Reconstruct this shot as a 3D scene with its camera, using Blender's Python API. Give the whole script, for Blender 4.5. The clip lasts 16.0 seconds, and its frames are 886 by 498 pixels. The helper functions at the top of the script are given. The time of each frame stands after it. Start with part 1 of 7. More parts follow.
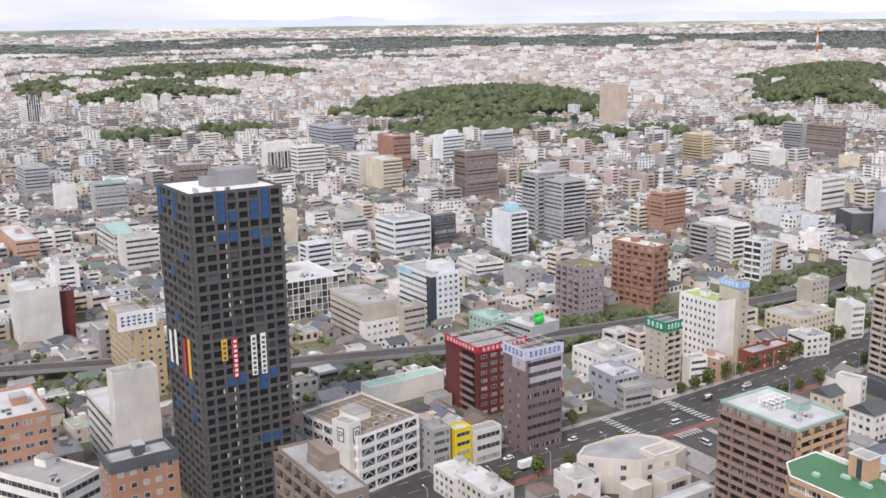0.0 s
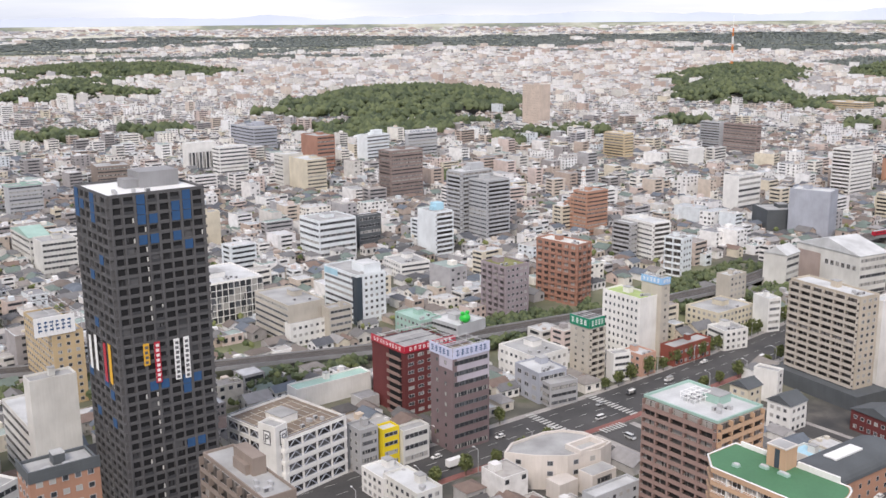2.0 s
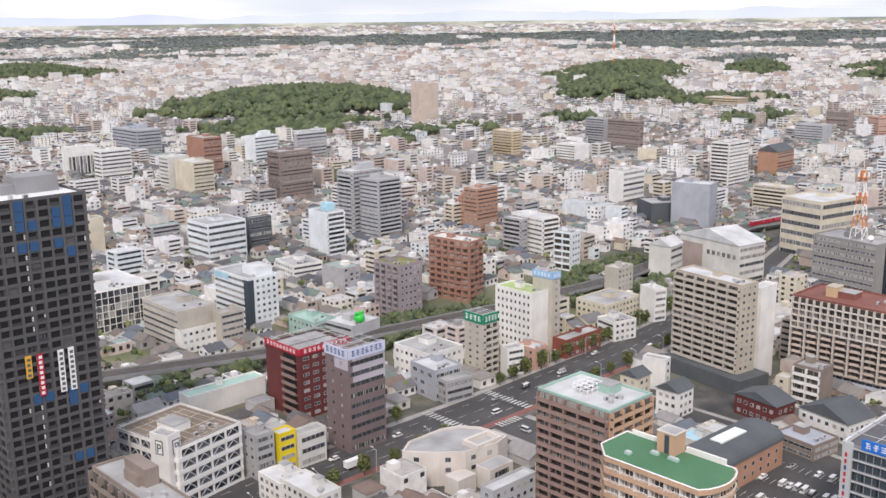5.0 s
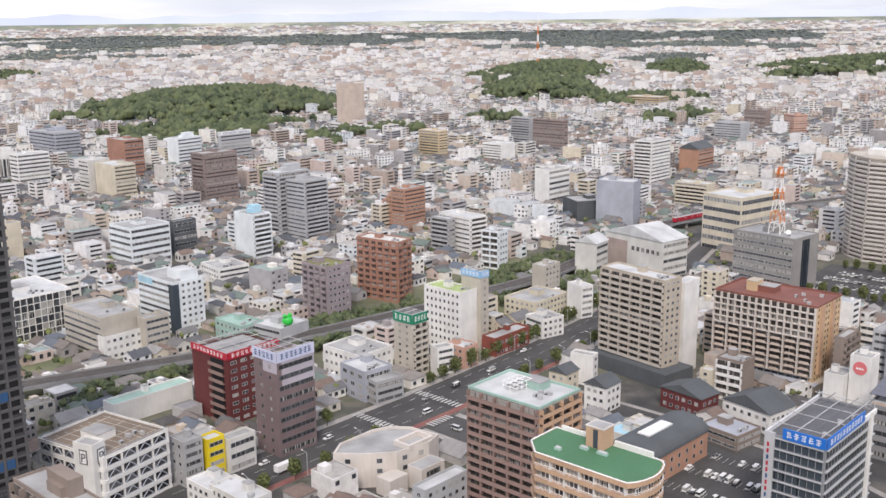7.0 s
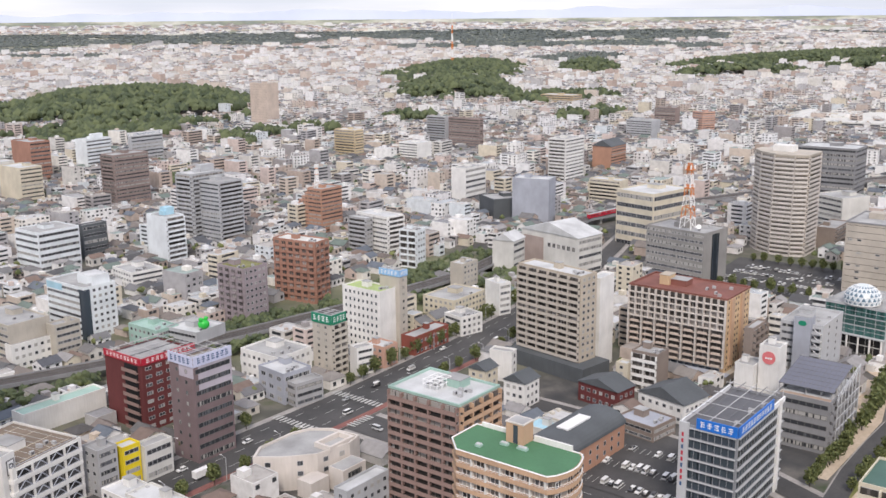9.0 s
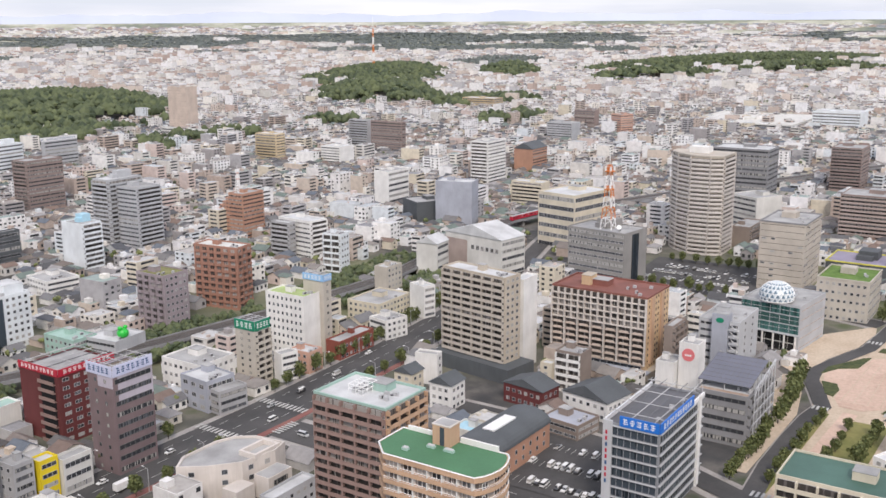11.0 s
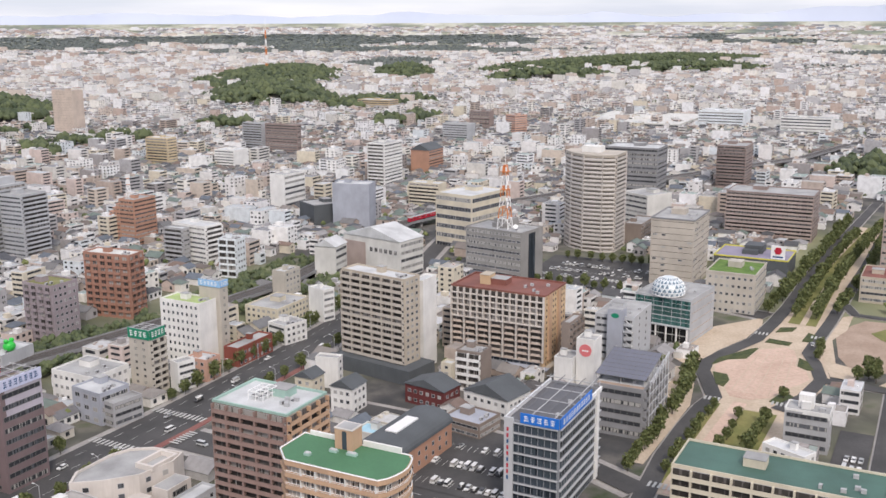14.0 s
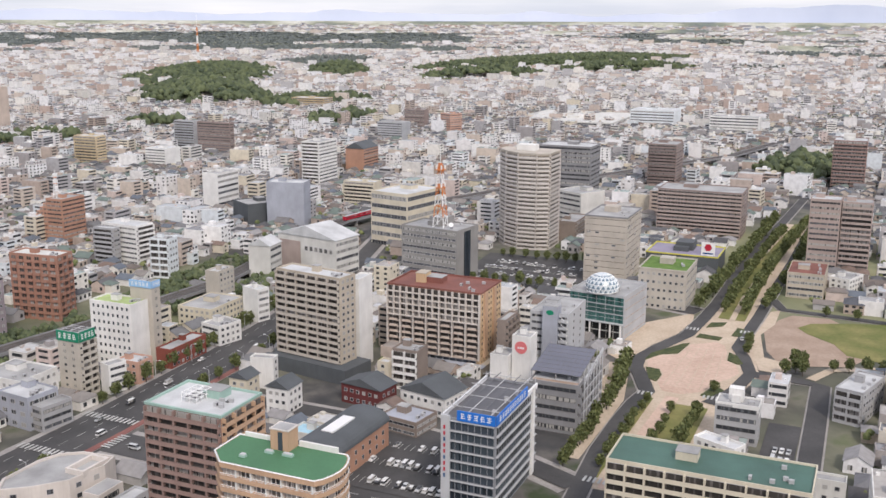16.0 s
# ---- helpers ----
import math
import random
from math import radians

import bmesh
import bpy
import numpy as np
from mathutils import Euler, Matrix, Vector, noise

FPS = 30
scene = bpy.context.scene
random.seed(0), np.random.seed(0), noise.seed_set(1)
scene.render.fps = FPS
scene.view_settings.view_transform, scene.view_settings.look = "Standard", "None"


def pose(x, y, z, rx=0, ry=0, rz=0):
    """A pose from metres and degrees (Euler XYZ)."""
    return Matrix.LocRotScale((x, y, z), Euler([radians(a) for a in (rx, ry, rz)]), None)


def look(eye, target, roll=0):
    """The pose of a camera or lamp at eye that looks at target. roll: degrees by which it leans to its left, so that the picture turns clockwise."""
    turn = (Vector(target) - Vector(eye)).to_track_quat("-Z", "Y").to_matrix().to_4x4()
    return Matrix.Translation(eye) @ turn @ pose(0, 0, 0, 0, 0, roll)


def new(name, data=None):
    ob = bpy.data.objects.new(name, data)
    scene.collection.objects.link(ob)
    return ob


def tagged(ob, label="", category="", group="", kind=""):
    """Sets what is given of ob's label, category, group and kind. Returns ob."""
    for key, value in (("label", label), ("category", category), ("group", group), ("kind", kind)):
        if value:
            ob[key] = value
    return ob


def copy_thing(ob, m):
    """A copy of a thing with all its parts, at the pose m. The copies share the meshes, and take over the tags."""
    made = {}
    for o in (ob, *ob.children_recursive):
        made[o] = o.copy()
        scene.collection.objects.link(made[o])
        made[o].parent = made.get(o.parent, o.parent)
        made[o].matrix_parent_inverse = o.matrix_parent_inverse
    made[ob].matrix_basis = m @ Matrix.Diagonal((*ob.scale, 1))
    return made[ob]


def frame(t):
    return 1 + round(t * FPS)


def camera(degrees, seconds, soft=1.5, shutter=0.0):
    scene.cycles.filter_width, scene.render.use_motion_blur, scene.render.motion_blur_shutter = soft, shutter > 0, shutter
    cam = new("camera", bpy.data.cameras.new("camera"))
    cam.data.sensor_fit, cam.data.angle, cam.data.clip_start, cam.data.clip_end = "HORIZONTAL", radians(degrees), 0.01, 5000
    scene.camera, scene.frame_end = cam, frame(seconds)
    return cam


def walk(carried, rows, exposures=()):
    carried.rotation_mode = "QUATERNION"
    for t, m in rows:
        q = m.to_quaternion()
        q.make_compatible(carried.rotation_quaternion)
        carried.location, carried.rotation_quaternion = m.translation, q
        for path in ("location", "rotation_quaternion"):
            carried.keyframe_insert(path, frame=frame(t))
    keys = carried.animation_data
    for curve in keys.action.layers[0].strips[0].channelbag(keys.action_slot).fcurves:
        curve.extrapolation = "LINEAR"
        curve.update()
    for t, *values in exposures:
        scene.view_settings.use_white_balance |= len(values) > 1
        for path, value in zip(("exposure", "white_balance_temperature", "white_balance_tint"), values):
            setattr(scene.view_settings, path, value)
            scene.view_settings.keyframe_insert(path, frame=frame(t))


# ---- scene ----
FOV, EYE, TURN = 47.32, 165.0, -33.0
cam = camera(FOV, 16.0, soft=1.55)
# seconds, yaw, pitch, roll: the camera pans where it stands, high over the town
ROWS = [
    (0.0, 0.00, -12.61, 0.79),
    (0.5, -1.24, -12.65, 0.69),
    (1.0, -1.92, -12.75, 0.73),
    (1.5, -3.15, -12.75, 0.75),
    (2.0, -4.25, -12.68, 0.50),
    (2.5, -5.76, -12.60, 0.24),
    (3.0, -6.84, -12.71, 0.18),
    (3.5, -7.92, -12.67, 0.42),
    (4.0, -9.01, -12.79, 0.44),
    (4.5, -9.82, -12.80, 0.55),
    (7.0, -14.68, -12.83, 0.61),
    (7.5, -16.28, -12.85, 0.59),
    (8.0, -17.15, -12.93, 0.56),
    (8.5, -18.15, -12.77, 0.69),
    (9.0, -19.42, -12.93, 0.49),
    (11.5, -24.73, -12.82, 0.22),
    (12.0, -25.69, -12.92, 0.01),
    (12.5, -26.78, -12.72, -0.05),
    (13.0, -27.70, -12.67, 0.14),
    (13.5, -28.79, -12.72, 0.09),
    (14.0, -29.67, -12.71, 0.25),
    (14.5, -30.83, -12.66, -0.13),
    (15.0, -31.66, -12.68, -0.23),
    (15.5, -32.50, -12.75, -0.32),
    (16.0, -33.30, -12.80, -0.21),
]
walk(cam, [(t, pose(0, 0, EYE, 90 + pitch, roll, yaw + TURN)) for t, yaw, pitch, roll in ROWS],
     exposures=[(0.0, 0.46), (4.5, 0.47), (9.0, 0.42), (14.0, 0.37), (16.0, 0.33)])

# ---------------------------------------------------------------- sky and sun
world = bpy.data.worlds.new("overcast_sky")
scene.world = world
world.use_nodes = True
wn, wl = world.node_tree.nodes, world.node_tree.links
wn.clear()
sky = wn.new("ShaderNodeTexSky")
sky.sky_type, sky.sun_disc = "NISHITA", False
SUN_FROM = Vector((-0.75, -0.62, 0.95)).normalized()
sky.sun_elevation = math.asin(SUN_FROM.z)
sky.sun_rotation = math.atan2(SUN_FROM.x, SUN_FROM.y)
clouds = wn.new("ShaderNodeTexNoise")
clouds.inputs["Scale"].default_value, clouds.inputs["Detail"].default_value = 2.6, 6.0
wmap = wn.new("ShaderNodeMapping")
wmap.inputs["Scale"].default_value = (1.0, 1.0, 9.0)
wco = wn.new("ShaderNodeTexCoord")
wl.new(wco.outputs["Generated"], wmap.inputs["Vector"])
wl.new(wmap.outputs["Vector"], clouds.inputs["Vector"])
wramp = wn.new("ShaderNodeValToRGB")
wramp.color_ramp.elements[0].position, wramp.color_ramp.elements[1].position = 0.40, 0.68
wramp.color_ramp.elements[0].color = (0.66, 0.69, 0.82, 1)
wramp.color_ramp.elements[1].color = (1.0, 0.97, 1.03, 1)
wl.new(clouds.outputs["Fac"], wramp.inputs["Fac"])
bg_sky, bg_cloud, wadd = wn.new("ShaderNodeBackground"), wn.new("ShaderNodeBackground"), wn.new("ShaderNodeAddShader")
wl.new(sky.outputs["Color"], bg_sky.inputs["Color"])
wl.new(wramp.outputs["Color"], bg_cloud.inputs["Color"])
bg_sky.inputs["Strength"].default_value, bg_cloud.inputs["Strength"].default_value = 0.02, 0.76
wl.new(bg_sky.outputs[0], wadd.inputs[0])
wl.new(bg_cloud.outputs[0], wadd.inputs[1])
wout = wn.new("ShaderNodeOutputWorld")
wl.new(wadd.outputs[0], wout.inputs["Surface"])

sun = new("sun", bpy.data.lights.new("sun", "SUN"))
sun.data.energy, sun.data.angle, sun.data.color = 1.95, radians(12), (1.0, 0.90, 0.81)
sun.matrix_world = look(SUN_FROM * 400, (0, 0, 0))


# ---------------------------------------------------------------- materials
def make_mat(name, rough=0.8, metallic=0.0):
    m = bpy.data.materials.new(name)
    m.use_nodes = True
    n, l = m.node_tree.nodes, m.node_tree.links
    b = n["Principled BSDF"]
    b.inputs["Roughness"].default_value, b.inputs["Metallic"].default_value = rough, metallic
    return m, n, l, b


def noise_tex(n, l, scale, detail=4.0, stretch=(1, 1, 1), space="Object"):
    co, mp, tx = n.new("ShaderNodeTexCoord"), n.new("ShaderNodeMapping"), n.new("ShaderNodeTexNoise")
    mp.inputs["Scale"].default_value = stretch
    tx.inputs["Scale"].default_value, tx.inputs["Detail"].default_value = scale, detail
    l.new(co.outputs[space], mp.inputs["Vector"])
    l.new(mp.outputs["Vector"], tx.inputs["Vector"])
    return tx.outputs["Fac"]


def ramp(n, l, fac, stops, constant=False):
    r = n.new("ShaderNodeValToRGB")
    els = r.color_ramp.elements
    r.color_ramp.interpolation = "CONSTANT" if constant else "LINEAR"
    while len(els) < len(stops):
        els.new(0.5)
    for e, (p, c) in zip(els, stops):
        e.position, e.color = p, (*c, 1)
    l.new(fac, r.inputs["Fac"])
    return r.outputs["Color"]


def mix(n, l, fac, a, b, mode="MIX"):
    m = n.new("ShaderNodeMix")
    m.data_type, m.blend_type = "RGBA", mode
    for sock, v in ((m.inputs["Factor"], fac), (m.inputs["A"], a), (m.inputs["B"], b)):
        if isinstance(v, (int, float)):
            sock.default_value = v
        elif isinstance(v, tuple):
            sock.default_value = (*v, 1)
        else:
            l.new(v, sock)
    return m.outputs["Result"]


def paint(name, c, rough=0.8, stain=0.22):
    """Painted or tiled outer wall: broad weathering, rain streaks and fine grain."""
    m, n, l, b = make_mat(name, rough)
    dark = tuple(v * (1 - stain) for v in c)
    broad = noise_tex(n, l, 0.09, 5)
    col = ramp(n, l, broad, [(0.3, dark), (0.65, c)])
    streak = noise_tex(n, l, 1.6, 3, (1, 1, 0.09))
    col = mix(n, l, 0.22, col, ramp(n, l, streak, [(0.35, (0.74, 0.73, 0.71)), (0.6, (1, 1, 1))]), "MULTIPLY")
    l.new(col, b.inputs["Base Color"])
    return m


def glass_mat(name, dark, pale, share=0.22, rough=0.12):
    """Far window panes: dark rooms, some with drawn curtains; also painted shade of bays."""
    m, n, l, b = make_mat(name, rough)
    info = n.new("ShaderNodeObjectInfo")
    blind = noise_tex(n, l, 0.8, 1, (1, 1, 0.04))
    am = n.new("ShaderNodeMath")
    am.operation = "ADD"
    l.new(info.outputs["Random"], am.inputs[0])
    l.new(blind, am.inputs[1])
    hm = n.new("ShaderNodeMath")
    hm.operation = "FRACT"
    l.new(am.outputs[0], hm.inputs[0])
    b.inputs["Specular IOR Level"].default_value = 0.3
    mid = tuple(v * 2.2 + 0.01 for v in dark)
    l.new(ramp(n, l, hm.outputs[0], [(0, dark), (0.5, mid), (1 - share, pale)], True), b.inputs["Base Color"])
    return m


def town_mat(name, colours, rough=0.8, stain=0.25):
    """One colour for each separate piece of a joined town mesh."""
    m, n, l, b = make_mat(name, rough)
    geo = n.new("ShaderNodeNewGeometry")
    k = len(colours)
    col = ramp(n, l, geo.outputs["Random Per Island"], [(i / k, c) for i, c in enumerate(colours)], True)
    dirt = noise_tex(n, l, 0.25, 4)
    col = mix(n, l, 0.8, col, ramp(n, l, dirt, [(0.3, (1 - stain,) * 3), (0.6, (1, 1, 1))]), "MULTIPLY")
    l.new(col, b.inputs["Base Color"])
    return m


def object_mat(name, colours, rough=0.8):
    """One colour for each object."""
    m, n, l, b = make_mat(name, rough)
    info = n.new("ShaderNodeObjectInfo")
    k = len(colours)
    col = ramp(n, l, info.outputs["Random"], [(i / k, c) for i, c in enumerate(colours)], True)
    dirt = noise_tex(n, l, 0.35, 4)
    col = mix(n, l, 0.8, col, ramp(n, l, dirt, [(0.3, (0.76, 0.75, 0.74)), (0.6, (1, 1, 1))]), "MULTIPLY")
    l.new(col, b.inputs["Base Color"])
    return m


def surface(name, c1, c2, scale, rough=0.9, fine=2.0):
    """Ground covering with two scales of variation."""
    m, n, l, b = make_mat(name, rough)
    col = ramp(n, l, noise_tex(n, l, scale, 6), [(0.35, c1), (0.65, c2)])
    col = mix(n, l, 0.6, col, ramp(n, l, noise_tex(n, l, fine, 3), [(0.3, (0.72, 0.72, 0.72)), (0.65, (1, 1, 1))]), "MULTIPLY")
    l.new(col, b.inputs["Base Color"])
    return m


WHITE = paint("white_wall", (0.80, 0.79, 0.77))
ICEWHITE = paint("cool_white_wall", (0.76, 0.80, 0.83))
PALE = paint("pale_wall", (0.66, 0.65, 0.62))
GREY = paint("grey_wall", (0.42, 0.42, 0.43))
COOLGREY = paint("cool_grey_wall", (0.46, 0.47, 0.49))
BLUEGREY = paint("blue_grey_wall", (0.40, 0.42, 0.48))
SLATE = paint("slate_wall", (0.10, 0.11, 0.12))
SLATELIGHT = paint("mid_grey_wall", (0.27, 0.27, 0.28))
CONCRETE = paint("concrete_wall", (0.30, 0.29, 0.28))
SAND = paint("sand_wall", (0.52, 0.40, 0.24))
CREAM = paint("cream_wall", (0.66, 0.60, 0.48))
CREAMGREY = paint("cream_grey_wall", (0.52, 0.48, 0.42))
BEIGE = paint("beige_wall", (0.50, 0.44, 0.36))
SOLAR = paint("solar_panel_glass", (0.135, 0.14, 0.18), 0.3, 0.12)
ALU = paint("pale_aluminium_wall", (0.50, 0.51, 0.53), 0.5, 0.12)
ALUGREY = paint("grey_aluminium_wall", (0.27, 0.28, 0.30), 0.45, 0.12)
PINKWHITE = paint("pinkish_white_wall", (0.66, 0.61, 0.57))
STEELDARK = paint("dark_bay_rail", (0.055, 0.056, 0.062), 0.5, 0.3)
TOWERGREY = paint("tower_band_wall", (0.105, 0.103, 0.108), 0.7, 0.2)
STONE = paint("stone_wall", (0.52, 0.47, 0.41))
TAN = paint("tan_wall", (0.60, 0.50, 0.43))
TAUPE = paint("taupe_wall", (0.27, 0.22, 0.19))
MAUVE = paint("mauve_wall", (0.205, 0.15, 0.155))
LAVWHITE = paint("lavender_white_wall", (0.48, 0.44, 0.50))
LAVENDER = paint("lavender_wall", (0.33, 0.28, 0.30))
ROSEGREY = paint("rose_grey_wall", (0.42, 0.34, 0.31))
ROSEBROWN = paint("rose_brown_wall", (0.30, 0.205, 0.18))
DARKBROWN = paint("dark_brown_wall", (0.29, 0.225, 0.205))
BRICKBROWN = paint("brick_brown_wall", (0.40, 0.22, 0.15))
BRICKRED = paint("brick_red_wall", (0.38, 0.205, 0.15))
REDBRICK = paint("red_brick_wall", (0.25, 0.07, 0.05))
MAROON = paint("maroon_wall", (0.135, 0.032, 0.032))
TERRACOTTA = paint("terracotta_wall", (0.46, 0.26, 0.18))
SALMON = paint("salmon_wall", (0.58, 0.36, 0.28))
APRICOT = paint("apricot_wall", (0.54, 0.36, 0.24))
OCHRE = paint("ochre_wall", (0.62, 0.45, 0.28))
SAFFRON = paint("saffron_wall", (0.66, 0.54, 0.36))
YELLOW = paint("yellow_wall", (0.80, 0.62, 0.02), 0.6)
YELLOWBAND = paint("yellow_band_wall", (0.66, 0.62, 0.12), 0.6)
STEEL = paint("steel_wall", (0.36, 0.39, 0.44), 0.5)
SKYBLUE = paint("sky_blue_wall", (0.40, 0.62, 0.74))
MINT = paint("mint_metal", (0.36, 0.52, 0.46), 0.6)
ROOF = paint("roof_screed", (0.42, 0.42, 0.42), 0.9, 0.35)
ROOFPALE = paint("roof_pale_coating", (0.60, 0.61, 0.62), 0.85, 0.3)
DECK = paint("brown_roof_deck", (0.23, 0.18, 0.14), 0.9, 0.3)
GREENROOF = paint("green_roof_coating", (0.075, 0.20, 0.10), 0.75, 0.2)
DARKGREENROOF = paint("dark_green_roof_metal", (0.07, 0.15, 0.12), 0.6, 0.3)
REDROOF = paint("red_roof_tiles", (0.24, 0.095, 0.075), 0.8, 0.3)
PURPLEROOF = paint("violet_grey_roof_metal", (0.30, 0.27, 0.36), 0.6, 0.2)
LIME = paint("lime_roof_coating", (0.42, 0.52, 0.22), 0.8, 0.3)
SHRUBS = surface("shrub_bed", (0.035, 0.055, 0.018), (0.09, 0.10, 0.035), 0.5, 0.95, 1.6)
LAWN = surface("roof_lawn", (0.09, 0.17, 0.03), (0.14, 0.23, 0.05), 0.2)
MOSS = surface("roof_moss", (0.16, 0.17, 0.06), (0.24, 0.23, 0.10), 0.2)
SIGN_WHITE = paint("white_sign", (0.82, 0.82, 0.82), 0.4, 0.05)
SIGN_RED = paint("red_sign", (0.46, 0.02, 0.045), 0.4, 0.08)
SIGN_PALE = paint("pale_sign", (0.60, 0.62, 0.78), 0.4, 0.08)
SIGN_GREEN = paint("green_sign", (0.01, 0.23, 0.13), 0.4, 0.08)
SIGN_BLUE = paint("blue_sign", (0.02, 0.17, 0.62), 0.4, 0.08)
SIGN_BLUEWHITE = paint("light_blue_sign", (0.30, 0.52, 0.80), 0.4, 0.1)
NET_BLUE = paint("blue_netting", (0.03, 0.095, 0.23), 0.8, 0.3)
BANNER_YELLOW = paint("yellow_banner", (0.75, 0.42, 0.04), 0.7, 0.1)
FRAME = paint("window_frame_metal", (0.45, 0.45, 0.46), 0.5, 0.15)
FRAMEDARK = paint("dark_window_frame", (0.16, 0.155, 0.15), 0.5, 0.2)
DARKMETAL = paint("dark_metal", (0.12, 0.12, 0.13), 0.5, 0.2)
ORANGEMETAL = paint("orange_mast_paint", (0.62, 0.20, 0.04), 0.5, 0.1)
# tones raised to hold haze and sky reflection besides the curtains
GLASS = glass_mat("window_glass", (0.045, 0.048, 0.054), (0.38, 0.37, 0.35), 0.28, 0.1)
GLASSBLUE = glass_mat("blue_grey_glass", (0.020, 0.026, 0.034), (0.055, 0.07, 0.085), 0.25, 0.2)
GLASSTEAL = glass_mat("teal_glass", (0.022, 0.060, 0.056), (0.045, 0.10, 0.092), 0.3, 0.2)
# shade inside open bays and decks, painted as near-black pane colours
SHADETOWER = glass_mat("deep_bay_shade", (0.020, 0.020, 0.022), (0.10, 0.10, 0.105), 0.3, 0.4)
DARKBAY = paint("dark_bay_shade", (0.009, 0.009, 0.011), 0.8, 0.3)
# recess shade of balconies and loggias, put into the pane colour
SHADE = glass_mat("open_bay_shade", (0.055, 0.050, 0.047), (0.34, 0.32, 0.30), 0.26, 0.4)
ASPHALT = surface("asphalt", (0.056, 0.055, 0.056), (0.088, 0.085, 0.085), 0.05, 0.9, 1.2)
PAVING = surface("pavement_slabs", (0.30, 0.28, 0.27), (0.38, 0.36, 0.34), 0.1, 0.9, 0.8)
PINKPAVE = surface("pink_plaza_paving", (0.52, 0.37, 0.29), (0.62, 0.46, 0.37), 0.06, 0.9, 0.6)
SANDPAVE = surface("sand_path", (0.50, 0.40, 0.30), (0.58, 0.48, 0.37), 0.08, 0.9, 0.7)
EARTH = surface("bare_earth", (0.34, 0.25, 0.19), (0.42, 0.32, 0.25), 0.08, 0.95, 0.7)
GRASS = surface("lawn_grass", (0.13, 0.15, 0.04), (0.24, 0.22, 0.08), 0.05, 0.95, 0.5)
MARK = paint("road_marking_paint", (0.56, 0.56, 0.54), 0.7, 0.35)
REDLANE = surface("red_cycle_lane", (0.22, 0.09, 0.08), (0.27, 0.12, 0.10), 0.1)
BALLAST = surface("track_ballast", (0.075, 0.066, 0.06), (0.115, 0.10, 0.09), 0.2)


def leaf_mat(name, dark, pale):
    m, n, l, b = make_mat(name, 0.75)
    geo = n.new("ShaderNodeNewGeometry")
    col = ramp(n, l, geo.outputs["Random Per Island"], [(0, dark), (1, pale)])
    col = mix(n, l, 0.7, col, ramp(n, l, noise_tex(n, l, 0.03, 4), [(0.3, (0.6, 0.62, 0.6)), (0.65, (1, 1, 1))]), "MULTIPLY")
    l.new(col, b.inputs["Base Color"])
    return m


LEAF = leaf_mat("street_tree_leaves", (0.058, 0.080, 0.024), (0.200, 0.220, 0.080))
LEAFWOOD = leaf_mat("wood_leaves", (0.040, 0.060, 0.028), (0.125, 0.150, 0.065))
# distance haze is put into these paler, bluer leaf colours
LEAFHAZE = leaf_mat("hazed_wood_leaves", (0.095, 0.113, 0.113), (0.155, 0.175, 0.155))
BARK = paint("bark", (0.10, 0.075, 0.055), 0.95, 0.4)


def ground_mat():
    """Open town ground: asphalt lots, yards, dry grass and gardens in patches, more fields far out."""
    m, n, l, b = make_mat("town_ground", 0.95)
    a = ramp(n, l, noise_tex(n, l, 0.045, 6), [(0.36, (0.045, 0.045, 0.048)), (0.48, (0.07, 0.068, 0.066)), (0.58, (0.13, 0.12, 0.11)), (0.70, (0.045, 0.065, 0.028))])
    f = ramp(n, l, noise_tex(n, l, 0.0022, 5), [(0.46, (0, 0, 0)), (0.58, (1, 1, 1))])
    g = ramp(n, l, noise_tex(n, l, 0.012, 4), [(0.3, (0.06, 0.085, 0.04)), (0.6, (0.26, 0.26, 0.15))])
    l.new(mix(n, l, f, a, g), b.inputs["Base Color"])
    return m


def field_mat():
    """Far farmland: pale fields, greenhouses and dark wood belts in long bands."""
    m, n, l, b = make_mat("far_fields", 0.95)
    c = ramp(n, l, noise_tex(n, l, 0.0035, 6), [(0.36, (0.16, 0.19, 0.17)), (0.46, (0.26, 0.28, 0.20)), (0.54, (0.46, 0.46, 0.36)), (0.66, (0.66, 0.65, 0.58))])
    fine = ramp(n, l, noise_tex(n, l, 0.05, 3), [(0.35, (0.6, 0.6, 0.62)), (0.6, (1, 1, 1))])
    l.new(mix(n, l, 0.7, c, fine, "MULTIPLY"), b.inputs["Base Color"])
    return m


FIELDS = field_mat()
GROUND = ground_mat()
WALLS_TOWN = town_mat("town_walls", [(0.80, 0.79, 0.78), (0.62, 0.60, 0.57), (0.78, 0.75, 0.70), (0.40, 0.39, 0.40), (0.78, 0.77, 0.78), (0.58, 0.50, 0.43), (0.82, 0.81, 0.80), (0.44, 0.36, 0.31), (0.72, 0.70, 0.69), (0.60, 0.50, 0.46), (0.66, 0.70, 0.73), (0.80, 0.80, 0.81), (0.64, 0.58, 0.47), (0.34, 0.32, 0.32), (0.76, 0.74, 0.73), (0.50, 0.42, 0.37)])
ROOFS_TOWN = town_mat("town_roofs", [(0.12, 0.12, 0.125), (0.17, 0.165, 0.165), (0.085, 0.085, 0.09), (0.16, 0.135, 0.12), (0.30, 0.29, 0.29), (0.20, 0.175, 0.16), (0.20, 0.145, 0.12), (0.095, 0.10, 0.115), (0.17, 0.17, 0.175), (0.13, 0.15, 0.18), (0.24, 0.22, 0.205), (0.15, 0.19, 0.17)])
